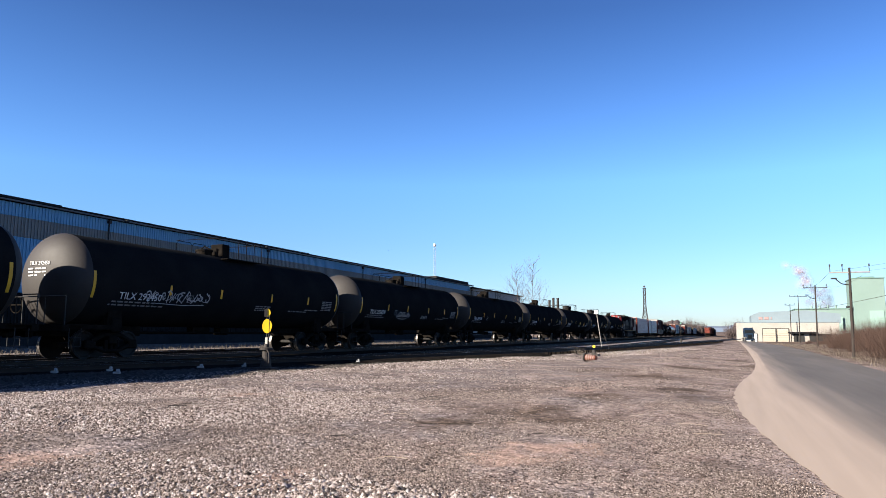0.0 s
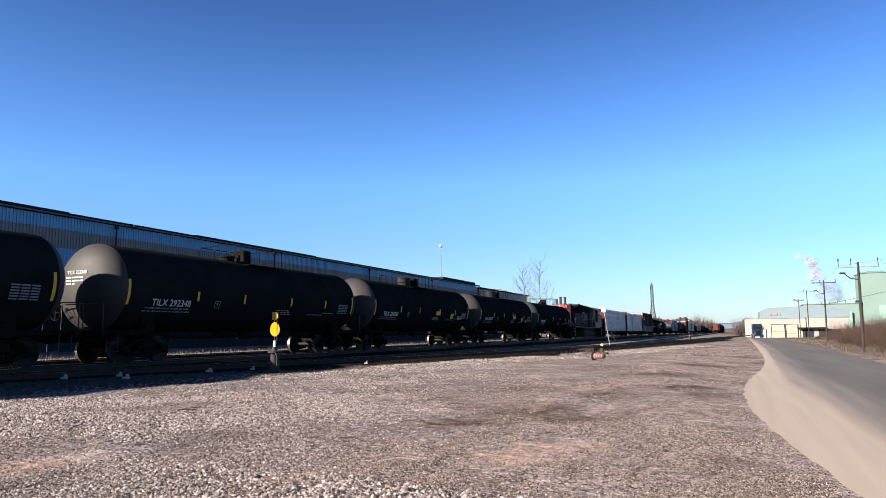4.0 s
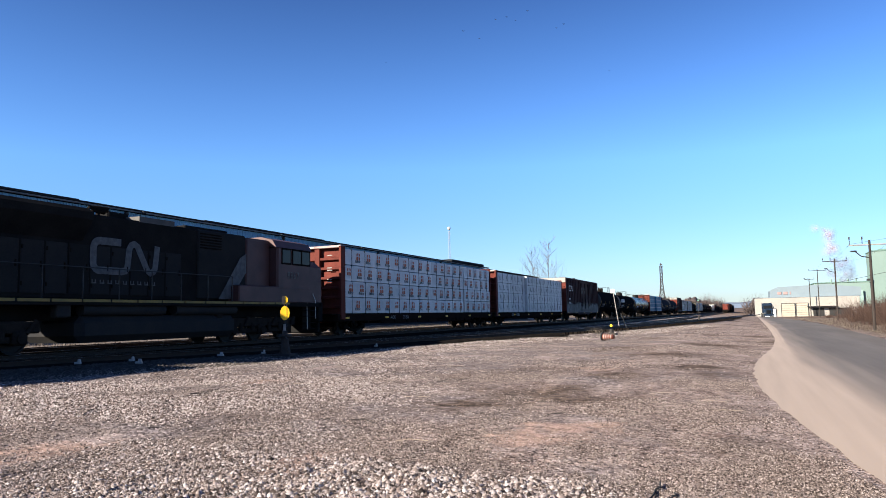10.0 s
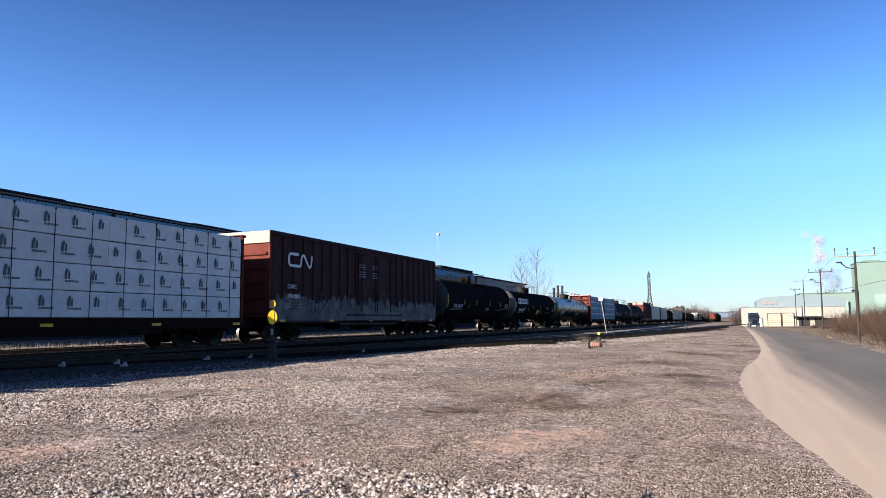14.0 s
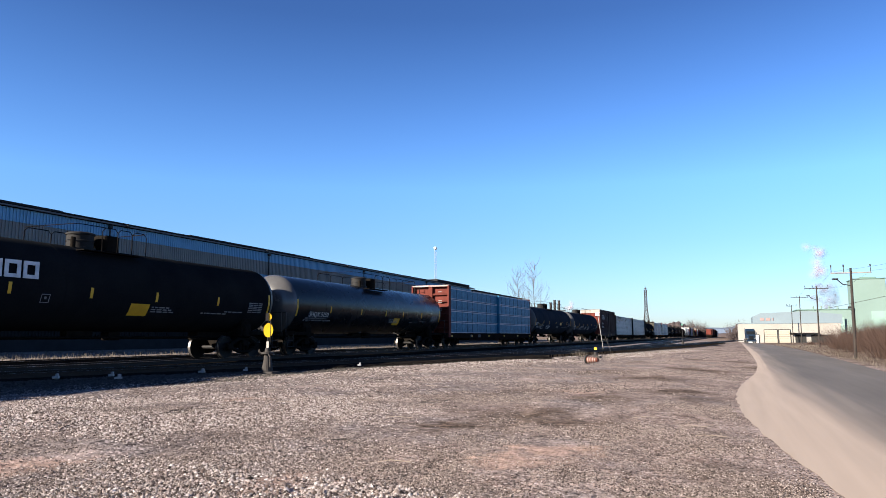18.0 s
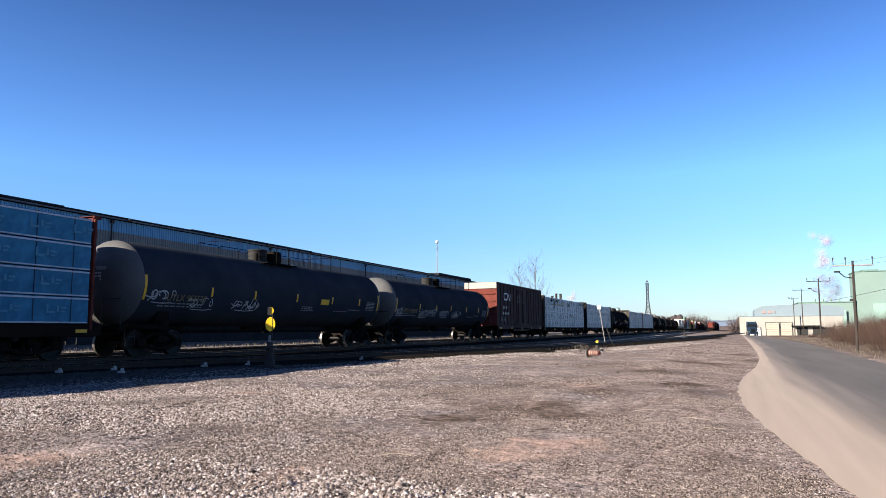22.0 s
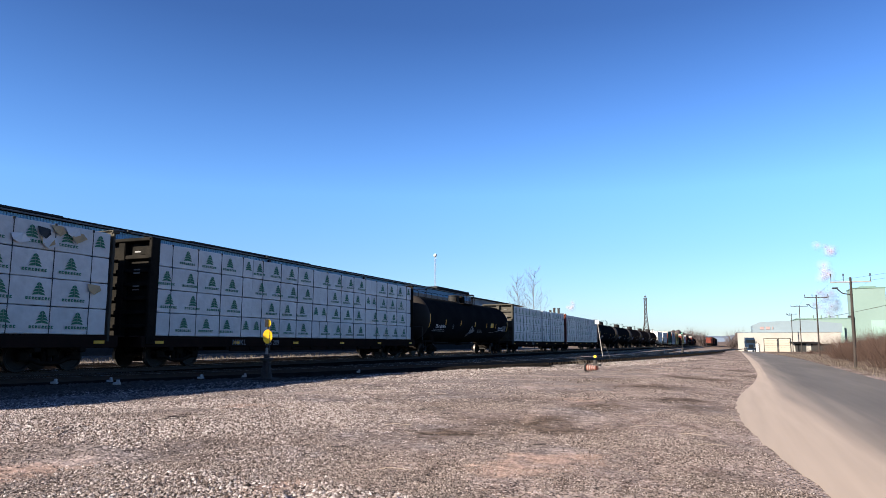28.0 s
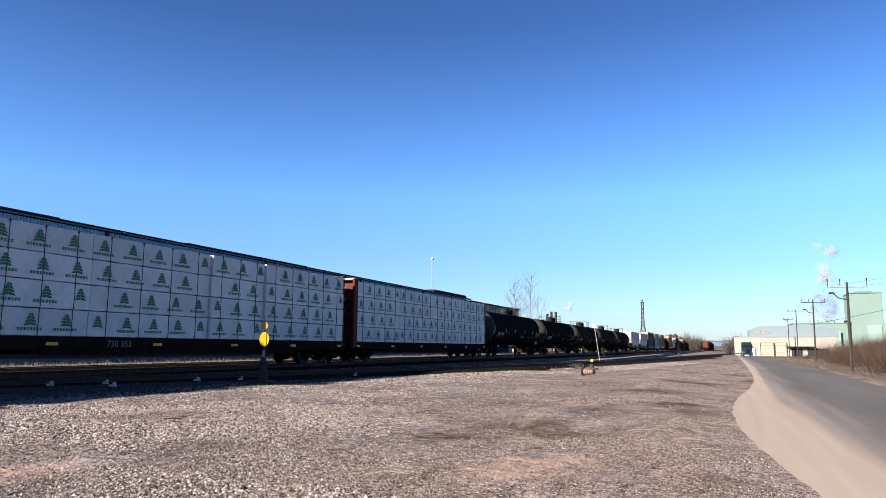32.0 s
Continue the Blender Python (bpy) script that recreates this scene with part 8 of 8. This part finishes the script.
def rail_blocks():
    for x, y, s in ((-16.3, 13.2, 0.13), (-15.9, 14.6, 0.12), (-15.1, 14.1, 0.14), (-15.2, 17.4, 0.15), (-14.8, 19.0, 0.11), (-13.6, 24.5, 0.11)):
        t = thing("rail_brace", "pale worn steel brace plate beside the rail", "rail brace", "rail braces of the siding", (x, y, ground_z(x, y) + 0.12), 0.4)
        part("plate", lambda bm: (box(bm, (0, 0, 0.0), (s * 1.3, s * 0.7, 0.06), 0.01), box(bm, (0.03, 0, 0.06), (s * 0.6, s * 0.5, 0.08), 0.015)), BRACE, t, key=("brace", s))


rail_blocks()


# ---- steam ----
def steam_material(name, colour):
    m = bpy.data.materials.new(name)
    m.use_nodes = True
    n, l = m.node_tree.nodes, m.node_tree.links
    n.remove(n["Principled BSDF"])
    clear, dif, trl = n.new("ShaderNodeBsdfTransparent"), n.new("ShaderNodeBsdfDiffuse"), n.new("ShaderNodeBsdfTranslucent")
    dif.inputs["Color"].default_value = trl.inputs["Color"].default_value = (*colour, 1)
    half, veil = n.new("ShaderNodeMixShader"), n.new("ShaderNodeMixShader")
    l.new(dif.outputs[0], half.inputs[1])
    l.new(trl.outputs[0], half.inputs[2])
    tc, mp, gr, tx, ml = n.new("ShaderNodeTexCoord"), n.new("ShaderNodeMapping"), n.new("ShaderNodeTexGradient"), n.new("ShaderNodeTexNoise"), n.new("ShaderNodeMath")
    mp.inputs["Scale"].default_value = (1, 0, 1)
    gr.gradient_type = "QUADRATIC_SPHERE"
    tx.inputs["Scale"].default_value, tx.inputs["Detail"].default_value = 1.9, 5
    ml.operation = "MULTIPLY"
    l.new(tc.outputs["Object"], mp.inputs["Vector"])
    l.new(tc.outputs["Object"], tx.inputs["Vector"])
    l.new(mp.outputs[0], gr.inputs["Vector"])
    l.new(gr.outputs["Fac"], ml.inputs[0])
    l.new(tx.outputs["Fac"], ml.inputs[1])
    thick = n.new("ShaderNodeMath")
    thick.operation, thick.use_clamp = "MULTIPLY", True
    thick.inputs[1].default_value = 1.15
    l.new(ml.outputs[0], thick.inputs[0])
    l.new(thick.outputs[0], veil.inputs[0])
    l.new(clear.outputs[0], veil.inputs[1])
    l.new(half.outputs[0], veil.inputs[2])
    l.new(veil.outputs[0], n["Material Output"].inputs[0])
    return m


STEAM = steam_material("thin_steam", (0.4464, 0.3816, 0.432))
SMOKE = steam_material("grey_steam", (0.25, 0.235, 0.31))


def steam_puff(loc, size, seed, stretch=(1, 1, 1), wisps=6, veil=None):
    """A soft cloud of overlapping thin veils."""
    t = thing("steam_puff", "thin pale steam drifting from the mill", "steam", "steam of the mill", loc)
    rnd = random.Random(seed)

    def f(bm):
        s = bmesh.ops.create_icosphere(bm, subdivisions=4, radius=1.0)
        for v in s["verts"]:
            v.co *= 1 + 0.05 * noise.noise(v.co * 2)
        bmesh.ops.delete(bm, geom=[v for v in bm.verts if v.co.y > 0.02], context="VERTS")
        for q in bm.faces:
            q.smooth = True
    for k in range(wisps):
        d = Vector((rnd.gauss(0, 0.42) * stretch[0], rnd.gauss(0, 0.25), rnd.gauss(0, 0.42) * stretch[2])) * size
        o = part("wisp", f, veil, t, loc=d, key=("wisp", veil.name))
        r = size * rnd.uniform(0.5, 0.95)
        o.scale = (r * rnd.uniform(0.8, 1.3), r, r * rnd.uniform(0.8, 1.2))
        o.rotation_euler = (rnd.uniform(-0.2, 0.2), rnd.uniform(0, 6), rnd.uniform(-0.3, 0.3))
    return t


PUFFS = [(steam_puff(p, s, k, q, veil=SMOKE if k in (2, 3) else STEAM), p, v) for k, (p, s, q, v) in enumerate((
    ((31, 380, 33), 4.6, (1.2, 1, 0.8), (0.5, 0, 0.5)),
    ((35, 380, 27.5), 5.4, (0.9, 1, 1.2), (0.32, 0, 0.28)),
    ((39.5, 382, 21.5), 5.4, (0.8, 1, 1.3), (0.1, 0, 0.12)),
    ((43, 384, 16), 5.4, (1.0, 1, 1.1), (0.1, 0, 0.1)),
    ((-92, 425, 10), 3.5, (1, 1, 1), (0.12, 0, 0.5))))]


# ---- birds ----
FEATHER = mat("dark_feathers", (0.02, 0.018, 0.017), (0.035, 0.03, 0.028), rough=0.9, scale=8, bump=0)


def bird(x, y, z, seed):
    t = thing("bird", "small dark bird flying high over the yard", "bird", "flock of birds", (x, y, z))
    rnd = random.Random(seed)
    part("body", lambda bm: (lathe(bm, [(-0.13, 0.004), (-0.10, 0.02), (-0.04, 0.034), (0.03, 0.034), (0.08, 0.02), (0.11, 0.005)], "y", seg=8), bm.faces.new([bm.verts.new(v) for v in ((-0.012, 0.09, 0.0), (0.012, 0.09, 0.0), (0.04, 0.19, 0.0), (-0.04, 0.19, 0.0))])), FEATHER, t)
    up = rnd.uniform(-0.04, 0.10)
    for s in (-1, 1):
        part("wing", lambda bm: (bm.faces.new([bm.verts.new(v) for v in ((0.02 * s, -0.06, 0.015), (0.02 * s, 0.05, 0.015), (0.12 * s, 0.04, 0.02 + up), (0.12 * s, -0.08, 0.02 + up))]), bm.faces.new([bm.verts.new(v) for v in ((0.12 * s, -0.08, 0.02 + up), (0.12 * s, 0.04, 0.02 + up), (0.25 * s, 0.03, up * 0.6)) ])), FEATHER, t)
    for o in t.children:
        o.scale = (0.5, 0.5, 0.5)
    return t


BIRDS = []
for k, (x, y) in enumerate(((-25.3, 59.4), (-24.9, 61.9), (-22.8, 59.8), (-21.5, 58.4), (-21.3, 59.9), (-20.2, 59.4), (-18.7, 62.0), (-18.2, 62.2), (-34.4, 64.0), (-16.8, 73.3))):
    BIRDS.append((bird(x - 6.7 * 9, y + 11.6 * 9, 23.0 + 0.3 * (k % 3), k), (x, y, 23.0 + 0.3 * (k % 3))))


def motions():
    dist = [(0, -213.03), (4, -160.21), (8, -107.05), (12, -53.62), (16, 0.00), (20, 53.71), (24, 107.44), (28, 161.09), (32, 214.58)]
    for c, s0 in CARS:
        walk(c, [(t, pose(TX, s0 - d, RAIL)) for t, d in dist])
    ts = [k / FPS for k in range(32 * FPS + 1)]
    ds = np.interp(ts, *zip(*dist))
    for c, s0 in CARS:
        if -215 < s0 < 265:
            for w in [o for o in c.children_recursive if o.name.startswith("wheelset")]:
                x, y, z = w.location
                walk(w, [(t, pose(x, y, z, math.degrees((d - ds[0]) / WR) % 360)) for t, d in zip(ts, ds)])
    for ob, p in BIRDS:
        walk(ob, [(t, pose(p[0] + 6.7 * (t - 9), p[1] - 11.6 * (t - 9), p[2], 0, 0, 30)) for t in (0, 16, 32)])
    for ob, p, v in PUFFS:
        walk(ob, [(t, pose(p[0] + v[0] * t, p[1] + v[1] * t, p[2] + v[2] * t)) for t in (0, 16, 32)])


motions()
